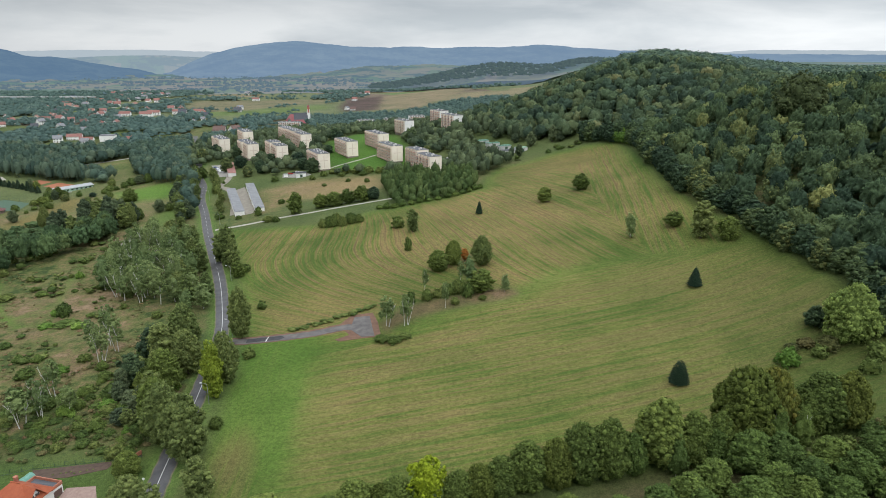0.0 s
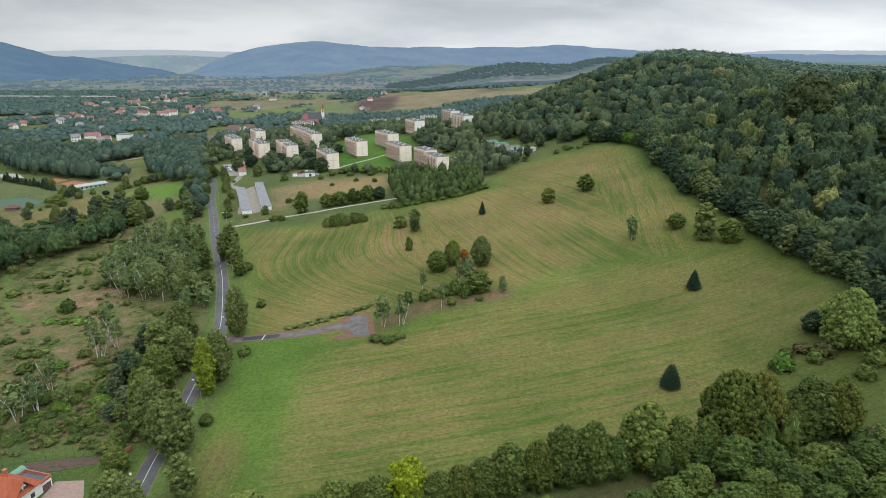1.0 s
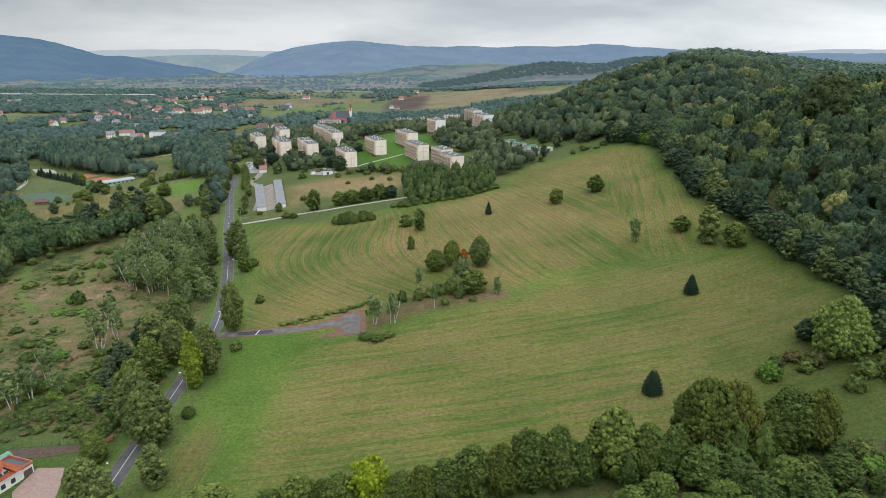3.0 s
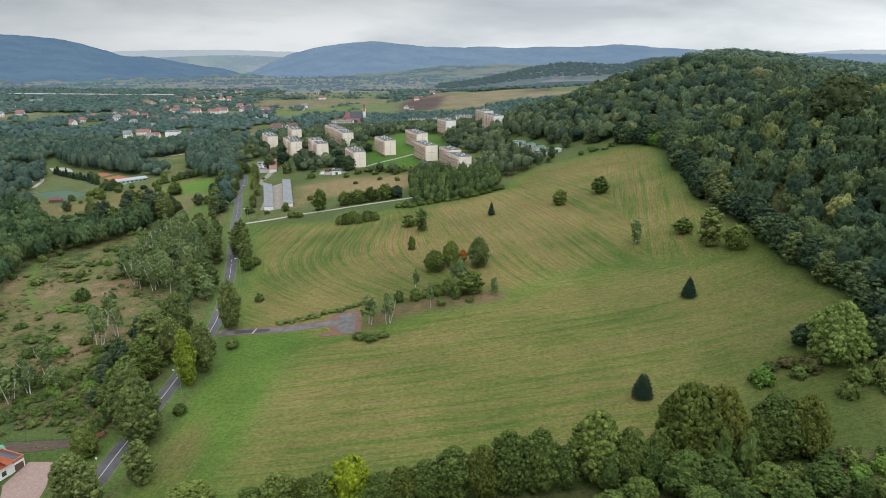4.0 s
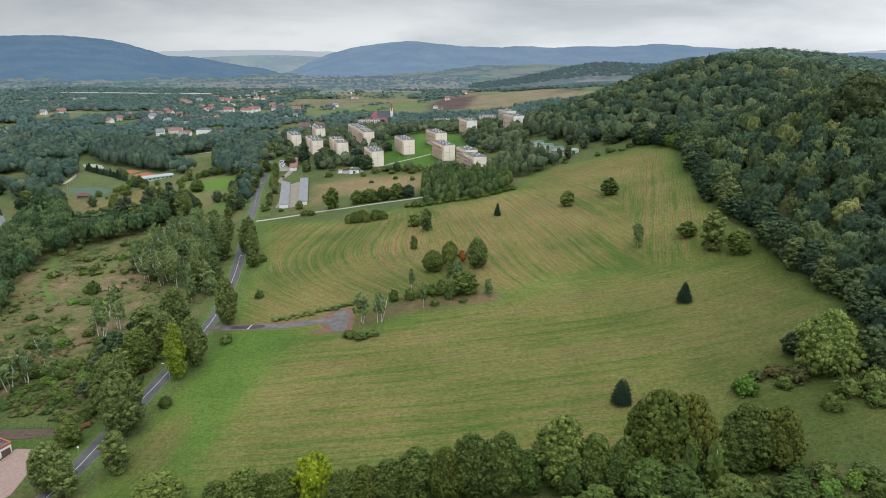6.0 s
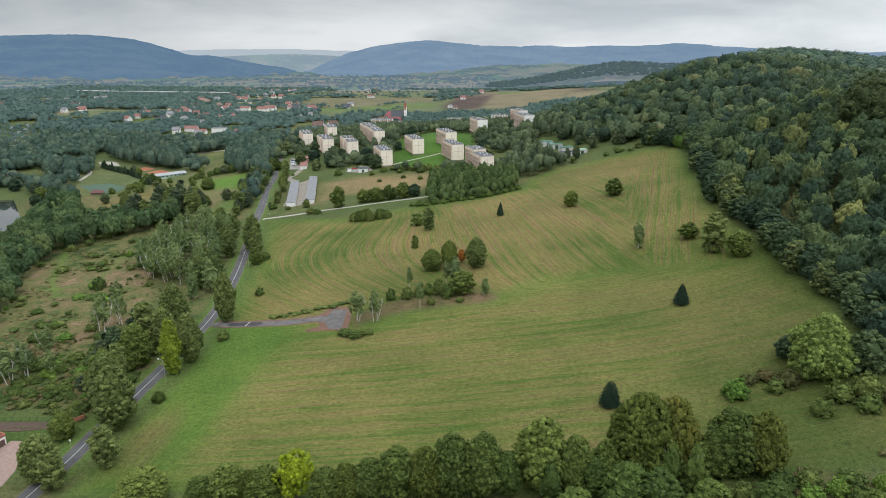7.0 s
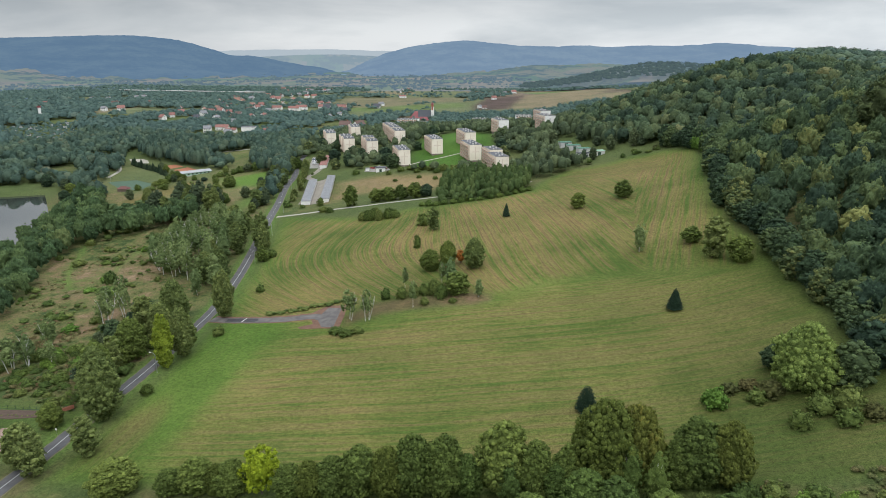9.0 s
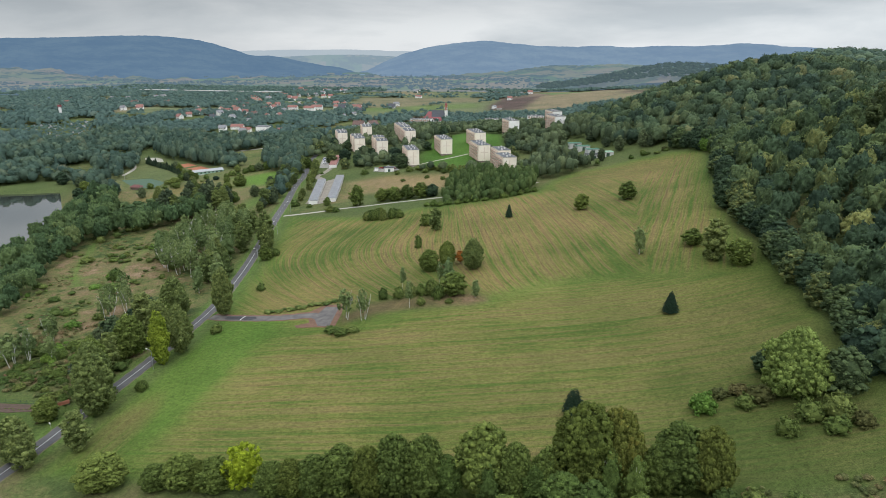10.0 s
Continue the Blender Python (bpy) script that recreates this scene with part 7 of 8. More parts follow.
def flats(x, y, length, storeys=5, wide=10.4, turn=BLOCK_TURN, wall=None, label="cream five-storey panel block with loggias and a flat roof", cross=True, balconies=True):
    """A panel-built block; (x, y) is the corner at the right end of its gable wall."""
    z = lowest(x, y, turn, -wide, 0, 0, length)
    top = storeys * STOREY + 1.0
    z = max(z, ground_z(x, y) - 0.3)
    b = root_at("apartment_block", x, y, z, turn, label, "apartment block", "estate of panel blocks")
    w = wall or CREAM
    part("wall", box_mesh("wall", w, (-wide, 0, 0, length, 0.9, top)), b)
    part("plinth", box_mesh("plinth", PLINTH, (-wide + 0.06, -0.06, 0.06, length - 0.06, -8.0, 0.9)), b, label="dark brown rendered plinth")
    roof = part("roof", box_mesh("roof", ROOF_FELT, (-wide + 0.25, -0.25, 0.25, length - 0.25, top, top + 0.12)), b, label="grey felt flat roof")
    part("parapet", box_mesh("parapet", CONCRETE, (-wide - 0.12, -wide + 0.25, -0.12, length + 0.12, top, top + 0.35), (-0.25, 0.12, -0.12, length + 0.12, top, top + 0.35), (-wide + 0.25, -0.25, -0.12, 0.25, top, top + 0.35), (-wide + 0.25, -0.25, length - 0.25, length + 0.12, top, top + 0.35)), roof)
    for k in range(max(2, int(length / 5.4))):
        part("roof_vent", VENT, roof, pose(-wide * (0.3 if k % 2 else 0.66), 3 + k * 5.2, top + 0.1))
    if cross:
        part("wall_band", box_mesh("wall_band", STRIPE, (-wide * 0.54, -wide * 0.48, -0.05, 0, 2.0, top - 1.6)), b, label="pale pink vertical band")
        part("wall_band", box_mesh("wall_band", STRIPE, (-wide * 0.82, -wide * 0.54, -0.05, 0, top * 0.56, top * 0.6), (-wide * 0.48, -wide * 0.2, -0.05, 0, top * 0.56, top * 0.6)), b, label="pale pink horizontal band")
    bays = max(2, int(length / 5.6))
    step = length / bays
    for s in range(storeys):
        for k in range(bays):
            base = 1.1 + s * STOREY
            if balconies:
                bal = part("balcony", BALCONY, b, pose(-wide, k * step + 0.5, base))
                part("parapet_panel", BALCONY_PANEL, bal, label="salmon-coloured parapet panel" if s == 0 else "")
            win = part("window", FLAT_WINDOW, b, pose(-wide - 0.003, k * step + (5.6 if step > 5.4 else 2.7), base + 0.75, 0, 0, -90))
            part("pane", FLAT_PANE, win)
    return b


for x_, y_, l_, parts_, jog_ in BLOCKS:
    for k_ in range(parts_):
        flats(x_ + ALONG[0] * l_ * k_ + ASIDE[0] * jog_ * k_, y_ + ALONG[1] * l_ * k_ + ASIDE[1] * jog_ * k_, l_)
for x_, y_, l_, n_, j_ in WHITE_BLOCKS:
    flats(x_, y_, l_, 5, wall=WHITE_WALL, cross=False, label="white five-storey panel block among trees")
for x_, y_, l_, n_, t_ in ((-194, 905, 29, 4, 98), (-92, 905, 24, 3, 94), (-24, 802, 18, 4, 102), (-54, 852, 22, 3, 96)):
    flats(x_, y_, l_, n_, 11, t_, WHITE_WALL, "white panel block seen broadside behind the estate", cross=False)


# ---- houses ----
def gable_house(name, wide, deep, eaves, ridge, wall, roof, label, category="house", chimney=True, spare=False):
    """A house with a saddle roof, its ridge along local x; walls, roof with overhang, door, windows with panes."""
    b = root_at(name, 0, 0, 0, 0, label, category)
    x, y = wide / 2, deep / 2
    v = [(-x, -y, -1.5), (x, -y, -1.5), (x, y, -1.5), (-x, y, -1.5), (-x, -y, eaves), (x, -y, eaves), (x, y, eaves), (-x, y, eaves), (-x, 0, ridge), (x, 0, ridge)]
    part("wall", net("wall", v, [(0, 1, 5, 4), (2, 3, 7, 6)], [(1, 2, 5), (2, 6, 5), (5, 6, 9), (3, 0, 7), (0, 4, 7), (4, 8, 7)], [wall]), b)
    o, t = 0.55, 0.22
    drop = (ridge - eaves) / y * o
    rv, rq = [], []
    for s in (-1, 1):
        n = len(rv)
        for dz in (0, t):
            rv += [(-x - o, s * (y + o), eaves - drop + dz), (x + o, s * (y + o), eaves - drop + dz), (x + o, 0, ridge + dz + 0.02), (-x - o, 0, ridge + dz + 0.02)]
        rq += [[n + i for i in f] for f in ((0, 1, 2, 3), (4, 7, 6, 5), (0, 4, 5, 1), (1, 5, 6, 2), (2, 6, 7, 3), (3, 7, 4, 0))]
    rf = part("roof", net("roof", rv, rq, mats=[roof]), b)
    if chimney:
        part("chimney", box_mesh("chimney", BRICK_RED, (-0.35 + x * 0.35, 0.35 + x * 0.35, 0.4, 1.1, ridge - 1.2, ridge + 0.9), (-0.42 + x * 0.35, 0.42 + x * 0.35, 0.33, 1.17, ridge + 0.9, ridge + 1.05)), rf)
    if category == "shed":
        part("door", box_mesh("door", TILE_BROWN, (-0.5, 0.5, -y - 0.06, -y + 0.02, 0, 2.05)), b)
        return b
    rows = [] if spare else [0.9] + ([3.6] if eaves > 4.8 else [])
    for zz in rows:
        for k in range(max(2, int(wide / 3))):
            at = -x + (k + 0.5) * wide / max(2, int(wide / 3)) - 0.65
            for side in (0, 180):
                w = part("window", HOUSE_WINDOW, b, pose(at if side == 0 else at + 1.3, -y - 0.003 if side == 0 else y + 0.003, zz, 0, 0, side))
                part("pane", HOUSE_PANE, w)
    for side, dx in ((90, x + 0.003), (-90, -x - 0.003)):
        for zz in (0.9, eaves - 0.2):
            w = part("window", HOUSE_WINDOW, b, pose(dx, -0.65 if side == 90 else 0.65, zz, 0, 0, side))
            part("pane", HOUSE_PANE, w)
    part("door", box_mesh("door", TILE_BROWN, (-0.5, 0.5, -y - 0.06, -y + 0.02, 0, 2.05)), b, label="brown wooden door")
    return b


for key_, args_ in {
    "house_red": (11, 9, 4.9, 9.0, WHITE_WALL, TILE_RED, "white house with a red tiled saddle roof"),
    "house_orange": (10, 8.5, 3.4, 7.6, CREAM, TILE_CLAY, "cream house with an orange tiled roof"),
    "house_brown": (12, 9, 3.2, 7.4, WHITE_WALL, TILE_BROWN, "white house with a brown tiled roof"),
    "house_dark": (11, 9, 3.4, 8.0, GREY_WALL, TILE_DARK, "grey house with a dark slate roof"),
    "house_white": (9, 8, 5.2, 8.4, WHITE_WALL, ROOF_GREY, "white two-storey house with a grey roof"),
    "terrace_red": (24, 10, 6.2, 10.4, WHITE_WALL, TILE_RED, "long white terrace with a red tiled roof"),
    "shed_white": (7, 5, 2.6, 3.9, WHITE_WALL, ROOF_GREY, "small white garden hut among allotments"),
    "shed_grey": (7, 5, 2.6, 3.9, GREY_WALL, ROOF_GREY, "small grey garden shed among allotments"),
}.items():
    PATTERNS[key_] = (gable_house("house" if "shed" not in key_ else "garden_shed", *args_, category="house" if "shed" not in key_ else "shed", chimney="shed" not in key_), 1, 1)


def settle(key, x, y, turn, size=1.0, group="houses of the small town"):
    z = min(ground_z(x + a, y + b) for a in (-4, 4) for b in (-4, 4))
    m = pose(x, y, z, 0, 0, turn) @ Matrix.Diagonal((size * 0.86, size * 0.86, size * 0.86, 1))
    ob = copy_thing(PATTERNS[key][0], m)
    return tagged(ob, group=group)


for key_, x_, y_, r_, s_ in (
    ("terrace_red", -548, 1150, 6, 0.9), ("terrace_red", -506, 1137, 4, 1.0), ("terrace_red", -505, 1165, 8, 1.0), ("terrace_red", -470, 1188, -6, 1.0), ("terrace_red", -440, 1203, 4, 0.9),
    ("house_white", -528, 1081, 40, 1.2), ("house_red", -616, 1211, 20, 1.1), ("house_red", -590, 1149, 70, 1.1), ("house_orange", -642, 1221, 10, 1.1), ("house_red", -586, 1049, 30, 1.0),
    ("house_red", -613, 1065, -10, 1.2), ("house_orange", -746, 1332, 20, 1.4), ("house_orange", -715, 1303, 80, 1.2), ("house_white", -722, 1354, 0, 1.5), ("house_brown", -680, 1201, 15, 1.1),
    ("house_dark", -712, 1225, 50, 1.0), ("terrace_red", -640, 1073, 12, 0.7), ("house_white", -610, 1008, 60, 1.3),
):
    settle(key_, x_, y_, r_, s_)
for key_, x_, y_, r_, s_ in (
    ("house_red", -650, 978, 35, 1.0), ("house_red", -640, 941, -20, 1.1), ("house_dark", -596, 968, 25, 1.0), ("house_white", -552, 958, 70, 1.2), ("house_white", -384, 1024, 95, 1.0), ("house_white", -385, 1068, 20, 0.9),
    ("house_dark", -460, 1180, 5, 1.4), ("house_dark", -403, 1128, 15, 1.2), ("house_dark", -378, 1230, 5, 1.3), ("house_brown", -910, 1151, 0, 1.6), ("house_brown", -945, 1225, 40, 1.2), ("house_white", -1030, 1269, 5, 1.3),
    ("house_white", -998, 1346, 5, 1.4), ("house_white", -1016, 1343, 60, 1.2), ("house_white", -1067, 1262, 0, 1.3), ("house_red", -870, 1200, 20, 1.1),
):
    settle(key_, x_, y_, r_, s_)
for key_, x_, y_, r_, s_ in (
    ("house_red", -870, 1778, 10, 1.3), ("house_red", -801, 1674, 40, 1.2), ("house_red", -704, 1413, 15, 1.2), ("house_orange", -637, 1386, 70, 1.2), ("house_red", -671, 1380, 30, 1.3), ("house_brown", -724, 1430, 10, 1.3),
    ("house_white", -735, 1685, 5, 1.5), ("house_white", -702, 1718, 30, 1.4), ("house_white", -705, 1587, 0, 1.6), ("house_red", -640, 1500, 20, 1.2), ("house_white", -517, 1776, 10, 1.4), ("terrace_red", -434, 1556, 0, 0.8),
    ("house_red", -194, 1470, 20, 1.1), ("house_white", -212, 1714, 0, 1.1), ("house_white", -178, 1240, 60, 0.9), ("house_brown", -165, 1225, 10, 0.9), ("house_white", -159, 1122, 0, 0.7), ("house_brown", -210, 1108, 15, 0.8),
):
    settle(key_, x_, y_, r_, s_)
for key_, x_, y_, r_, s_ in (
    ("terrace_red", -486, 872, 14, 0.9), ("house_white", -496, 850, 20, 1.3), ("terrace_red", -462, 856, 8, 0.8), ("house_white", -455, 838, 4, 1.2), ("house_red", -408, 862, 30, 0.9), ("house_brown", -305, 905, 5, 1.5), ("house_brown", -285, 908, 60, 1.4),
    ("house_red", -820, 1060, 30, 1.3), ("house_white", -846, 1046, 10, 1.2), ("house_orange", -1010, 1010, 10, 1.2), ("house_red", -1050, 1120, 30, 1.2),
):
    settle(key_, x_, y_, r_, s_)
rg_ = np.random.default_rng(77)
hx, hy, rg_ = scatter(ALLOTMENTS, 17, 78, 0.45)
for k_ in range(len(hx)):
    if k_ % 5:
        settle("shed_white" if k_ % 3 == 0 else "shed_grey", hx[k_], hy[k_], rg_.uniform(0, 180), rg_.uniform(0.45, 0.85), "sheds of the allotment gardens")
water_tower = root_at("water_tower", -859, 916, ground_z(-859, 916), 0, "slim pale tower with a red cap among trees", "tower")
part("shaft", tube("shaft", [(0, 0, -2), (0, 0, 12), (0, 0, 17)], 2.4, WHITE_WALL, 10), water_tower)
part("cap", tube("cap", [(0, 0, 17), (0, 0, 20)], 3.4, CRIMSON_ROOF, 10), water_tower)
for key_, args_ in {
    "cottage_red": (12, 9.5, 4.4, 8.6, WHITE_WALL, TILE_RED, "pale house with a haze-dulled red roof in the town"),
    "cottage_clay": (11, 9, 4.0, 8.0, CREAM, TILE_CLAY, "cream house with a clay tile roof in the town"),
    "cottage_brown": (12, 9, 4.0, 8.0, GREY_WALL, TILE_BROWN, "grey house with a brown roof in the town"),
    "cottage_slate": (11, 9, 4.6, 8.2, WHITE_WALL, ROOF_GREY, "white house with a grey roof in the town"),
}.items():
    PATTERNS[key_] = (gable_house("house", *args_, spare=True), 1, 1)
for k_, (x_, y_) in enumerate(TOWN):
    for dx_, dy_ in ((0, 0), (16, 9)):
        if dx_ == 0 or k_ % 3 == 0:
            settle(("cottage_red", "cottage_clay", "cottage_slate", "cottage_red", "cottage_brown")[int(rg_.integers(0, 5))], x_ + dx_, y_ + dy_, rg_.uniform(0, 180), rg_.uniform(0.9, 1.25))
# white hall at the edge of the town
hall_ = root_at("hall", -440, 868, ground_z(-440, 868), 12, "round-topped white hall at the town's edge", "hall")
part("wall", box_mesh("wall", WHITE_WALL, (-9, 9, -7, 7, -1, 7)), hall_)
part("roof", box_mesh("roof", ROOF_GREY, (-9.3, 9.3, -7.3, 7.3, 7, 7.3), (-9.0, 9.0, -5.5, 5.5, 7.3, 7.7), (-9, 9, -3, 3, 7.7, 8.0)), hall_)


# ---- church ----
def church(x, y, turn):
    b = root_at("church", x, y, ground_z(x, y) + 1.5, turn, "white church with broad crimson and dark roofs and a slim tower", "church")
    v = [(-6, -6, -6), (13, -6, -6), (13, 6, -6), (-6, 6, -6), (-6, -6, 6), (13, -6, 6), (13, 6, 6), (-6, 6, 6), (-6, 0, 15), (13, 0, 15)]
    part("nave_wall", net("nave_wall", v, [(0, 1, 5, 4), (2, 3, 7, 6)], [(1, 2, 5), (2, 6, 5), (5, 6, 9), (3, 0, 7), (0, 4, 7), (4, 8, 7)], [WHITE_WALL]), b)
    part("roof", net("roof", [(-6.6, -7.0, 5.0), (13.6, -7.0, 5.0), (13.6, 0, 15.4), (-6.6, 0, 15.4), (-6.6, 7.0, 5.0), (13.6, 7.0, 5.0)], [(0, 1, 2, 3), (3, 2, 5, 4)], mats=[TILE_DARK]), b, label="dark slate nave roof")
    part("annex_wall", box_mesh("annex_wall", WHITE_WALL, (-20, 10, -12, -6, -6, 1.6), (-20, -6, -6, 6, -6, 1.6)), b)
    part("annex_roof", net("annex_roof", [(-21.5, -13.2, 0.8), (11, -13.2, 0.8), (8, -6.6, 5.8), (-6.6, -6.6, 5.8), (-7, -1.0, 13.6), (-12, -1.0, 13.6), (-21.5, 7, 0.8), (-6.6, 7, 5.0)], [(0, 1, 2, 3), (0, 3, 4, 5), (6, 5, 4, 7)], [(0, 5, 6)], [CRIMSON_ROOF]), b, label="broad crimson side roof")
    for k in range(3):
        g = part("gable", net("gable", [(-15 + 8 * k, -13.3, -2), (-10.6 + 8 * k, -13.3, -2), (-10.6 + 8 * k, -13.3, 2.0), (-12.8 + 8 * k, -13.3, 4.6), (-15 + 8 * k, -13.3, 2.0), (-12.8 + 8 * k, -7.5, 4.6)], [(0, 1, 2, 4)], [(4, 2, 3)], [WHITE_WALL]), b, label="white rendered gable")
        part("gable_roof", net("gable_roof", [(-15.3 + 8 * k, -13.6, 1.7), (-12.8 + 8 * k, -13.6, 4.9), (-12.8 + 8 * k, -7.0, 4.9), (-15.3 + 8 * k, -9.8, 1.9), (-10.3 + 8 * k, -13.6, 1.7), (-10.3 + 8 * k, -9.8, 1.9)], [(0, 1, 2, 3), (1, 4, 5, 2)], mats=[CRIMSON_ROOF]), g)
        part("window", box_mesh("pane", GLASS, (-13.6 + 8 * k, -12.0 + 8 * k, -13.42, -13.31, -0.6, 1.8)), g)
    t = part("tower", box_mesh("tower", WHITE_WALL, (13, 17.5, -2.2, 2.2, -6, 15.5), (13.3, 13.9, -2.3, 2.3, 15.5, 20.5), (16.6, 17.2, -2.3, 2.3, 15.5, 20.5)), b)
    part("belfry", box_mesh("belfry", BRICK_RED, (13.4, 17.1, -2.15, 2.15, 15.5, 20.5), (12.8, 17.7, -2.45, 2.45, 20.5, 21.1), (13.5, 17.0, -1.75, 1.75, 21.1, 24.0)), t, label="red-brown belfry")
    part("spire", net("spire", [(13.0, -2.2, 24.0), (17.5, -2.2, 24.0), (17.5, 2.2, 24.0), (13.0, 2.2, 24.0), (15.25, 0, 27.6)], [(3, 2, 1, 0)], [(0, 1, 4), (1, 2, 4), (2, 3, 4), (3, 0, 4)], [CRIMSON_ROOF]), t)
    return b


church(-217, 1000, 12)


# ---- garages, huts, sheds ----
def garage_row(x, y, turn, length, wide, label, tall=2.6, doors=True, roof=None):
    """One long row of garages that lies on the slope, a door for each."""
    c, s = math.cos(radians(turn)), math.sin(radians(turn))
    z0, z1 = (max(ground_z(x + c * a - s * y1, y + s * a + c * y1) for a in (0, -wide)) for y1 in (0, length))
    b = root_at("garage_row", x, y, z0, turn, label, "garages")
    b.matrix_basis = pose(x, y, z0, math.degrees(math.atan2(z1 - z0, length)), 0, turn)
    panel = box_mesh("garage_door", GREY_WALL, (-0.05, 0.03, 0.25, 2.65, -0.1, 2.1))
    seam = box_mesh("roof_seam", roof or ROOF_GREY, (-wide - 0.25, 0.25, -0.04, 0.04, tall + 0.14, tall + 0.17))
    part("wall", box_mesh("wall", WHITE_WALL, (-wide, 0, 0, length, -4, tall)), b)
    part("roof", box_mesh("roof", roof or ROOF_GREY, (-wide - 0.25, 0.25, -0.1, length + 0.1, tall, tall + 0.14)), b)
    for i in range(int(length / 3)):
        if doors:
            part("garage_door", panel, b, pose(0.02, 0.2 + i * 3, 0))
        part("roof_seam", seam, b, pose(0, 0.2 + i * 3, 0))
    return b


garage_row(-139.5, 449.5, 21.5, 78, 6.4, "long row of concrete garages with grey sheet roof")
garage_row(-126.5, 454, 20.5, 84, 6.2, "long row of concrete garages with grey sheet roof")
garage_row(-182, 572, 20, 44, 6.5, "low brick garages with rusty roof panels", roof=TILE_RED)
plate("car_park", [(-222, 626), (-200, 616), (-190, 590), (-186, 572), (-202, 576), (-212, 600)], 0.09, CONCRETE, "pale concrete car park beside the garages", "car park", 8)
plate("yard", [(-138, 560), (-122, 566), (-112, 552), (-118, 545), (-136, 550)], 0.09, CONCRETE, "pale yard beside the white hut", "yard", 8)
hut_ = root_at("hut", -120, 549, ground_z(-120, 549), 18, "small white substation hut with a dark roof", "hut")
part("wall", box_mesh("wall", WHITE_WALL, (-4, 4, -3, 3, -1.5, 3.2)), hut_)
part("roof", box_mesh("roof", ROOF_FELT, (-4.4, 4.4, -3.4, 3.4, 3.2, 3.5), (-4.0, 4.0, -1.6, 1.6, 3.5, 3.8)), hut_)
part("door", box_mesh("door", GREEN_STEEL, (-1, 1, -3.06, -2.98, -0.4, 2.1)), hut_)
kiosk_ = root_at("kiosk", -133.5, 552, ground_z(-133.5, 552), 18, "tiny white kiosk with blue panel", "kiosk")
part("wall", box_mesh("wall", WHITE_WALL, (-1.5, 1.5, -1.2, 1.2, -1, 2.4)), kiosk_)
part("roof", box_mesh("roof", ROOF_GREY, (-1.7, 1.7, -1.4, 1.4, 2.4, 2.6)), kiosk_)
for x_, y_, l_, m_, t_ in ((35, 585, 10, GREEN_SHEET, "pale turquoise"), (43, 571, 11, GREEN_SHEET, "pale turquoise"), (52, 556, 10, GREEN_SHEET, "pale turquoise"), (64, 540, 9, GREEN_WALL, "green"), (54, 540, 12, ROOF_FELT, "dark grey")):
    s_ = root_at("storage_shed", x_, y_, ground_z(x_, y_), 28, f"{t_} storage shed beside the wood", "shed", "sheds below the wood")
    part("wall", box_mesh("wall", GREY_WALL, (-l_ / 2, l_ / 2, -3, 3, -2, 3.4)), s_)
    part("roof", box_mesh("roof", m_, (-l_ / 2 - 0.3, l_ / 2 + 0.3, -3.3, 3.3, 3.4, 3.6), (-l_ / 2, l_ / 2, -1.5, 1.5, 3.6, 3.9)), s_)
    part("door", box_mesh("door", GREEN_STEEL, (-1.3, 1.3, -3.07, -2.98, -0.5, 2.6)), s_)

# ---- sports ground ----
club_ = root_at("clubhouse", -336, 586, ground_z(-336, 586) - 0.2, 56, "low mint-green clubhouse with a pale sheet roof", "clubhouse")
part("wall", box_mesh("wall", GREEN_WALL, (-17, 17, -4, 4, -1.5, 3.0)), club_)
part("roof", net("roof", [(-17.6, -4.8, 2.9), (17.6, -4.8, 2.9), (17.6, 0.6, 4.6), (-17.6, 0.6, 4.6), (-17.6, 4.8, 3.2), (17.6, 4.8, 3.2)], [(0, 1, 2, 3), (3, 2, 5, 4)], mats=[GALVANISED]), club_, label="pale grey sheet roof")
pane_ = box_mesh("window", GLASS, (-0.9, 0.9, -0.06, 0.02, 0, 1.2))
for k_ in range(8):
    part("window", pane_, club_, pose(-14.5 + 4.1 * k_, -4.01, 1.0))
part("terrace", box_mesh("terrace", CONCRETE, (-12, 17, -8, -4, -0.9, 0.15)), club_)
for ring_ in ([(-401, 624), (-396, 637), (-378, 628), (-383, 613)], [(-375, 607), (-370, 624), (-347, 610), (-352, 593)]):
    plate("tennis_court", ring_, 0.1, CLAY_COURT, "orange clay tennis court", "tennis court", 6)
plate("sports_pitch", [(-394, 533), (-374, 549), (-345, 536), (-339, 510), (-357, 508)], 0.1, PITCH_GREEN, "green artificial turf pitch", "sports pitch", 6)
plate("gravel_lot", [(-464, 648), (-452, 655), (-441, 650), (-428, 636), (-436, 629), (-450, 634)], 0.09, GRAVEL, "pale gravel lot beside the lawn", "car park", 8)
pav_ = root_at("pavilion", -351, 504, ground_z(-351, 504), 14, "small pavilion with a dark red hipped roof", "pavilion")
part("wall", box_mesh("wall", PLINTH, (-4.5, 4.5, -2.8, 2.8, -1, 2.5)), pav_)
part("roof", net("roof", [(-5.5, -3.8, 2.3), (5.5, -3.8, 2.3), (5.5, 3.8, 2.3), (-5.5, 3.8, 2.3), (-2.5, 0, 4.4), (2.5, 0, 4.4)], [(0, 1, 5, 4), (2, 3, 4, 5)], [(1, 2, 5), (3, 0, 4)], [RUST_ROOF]), pav_)


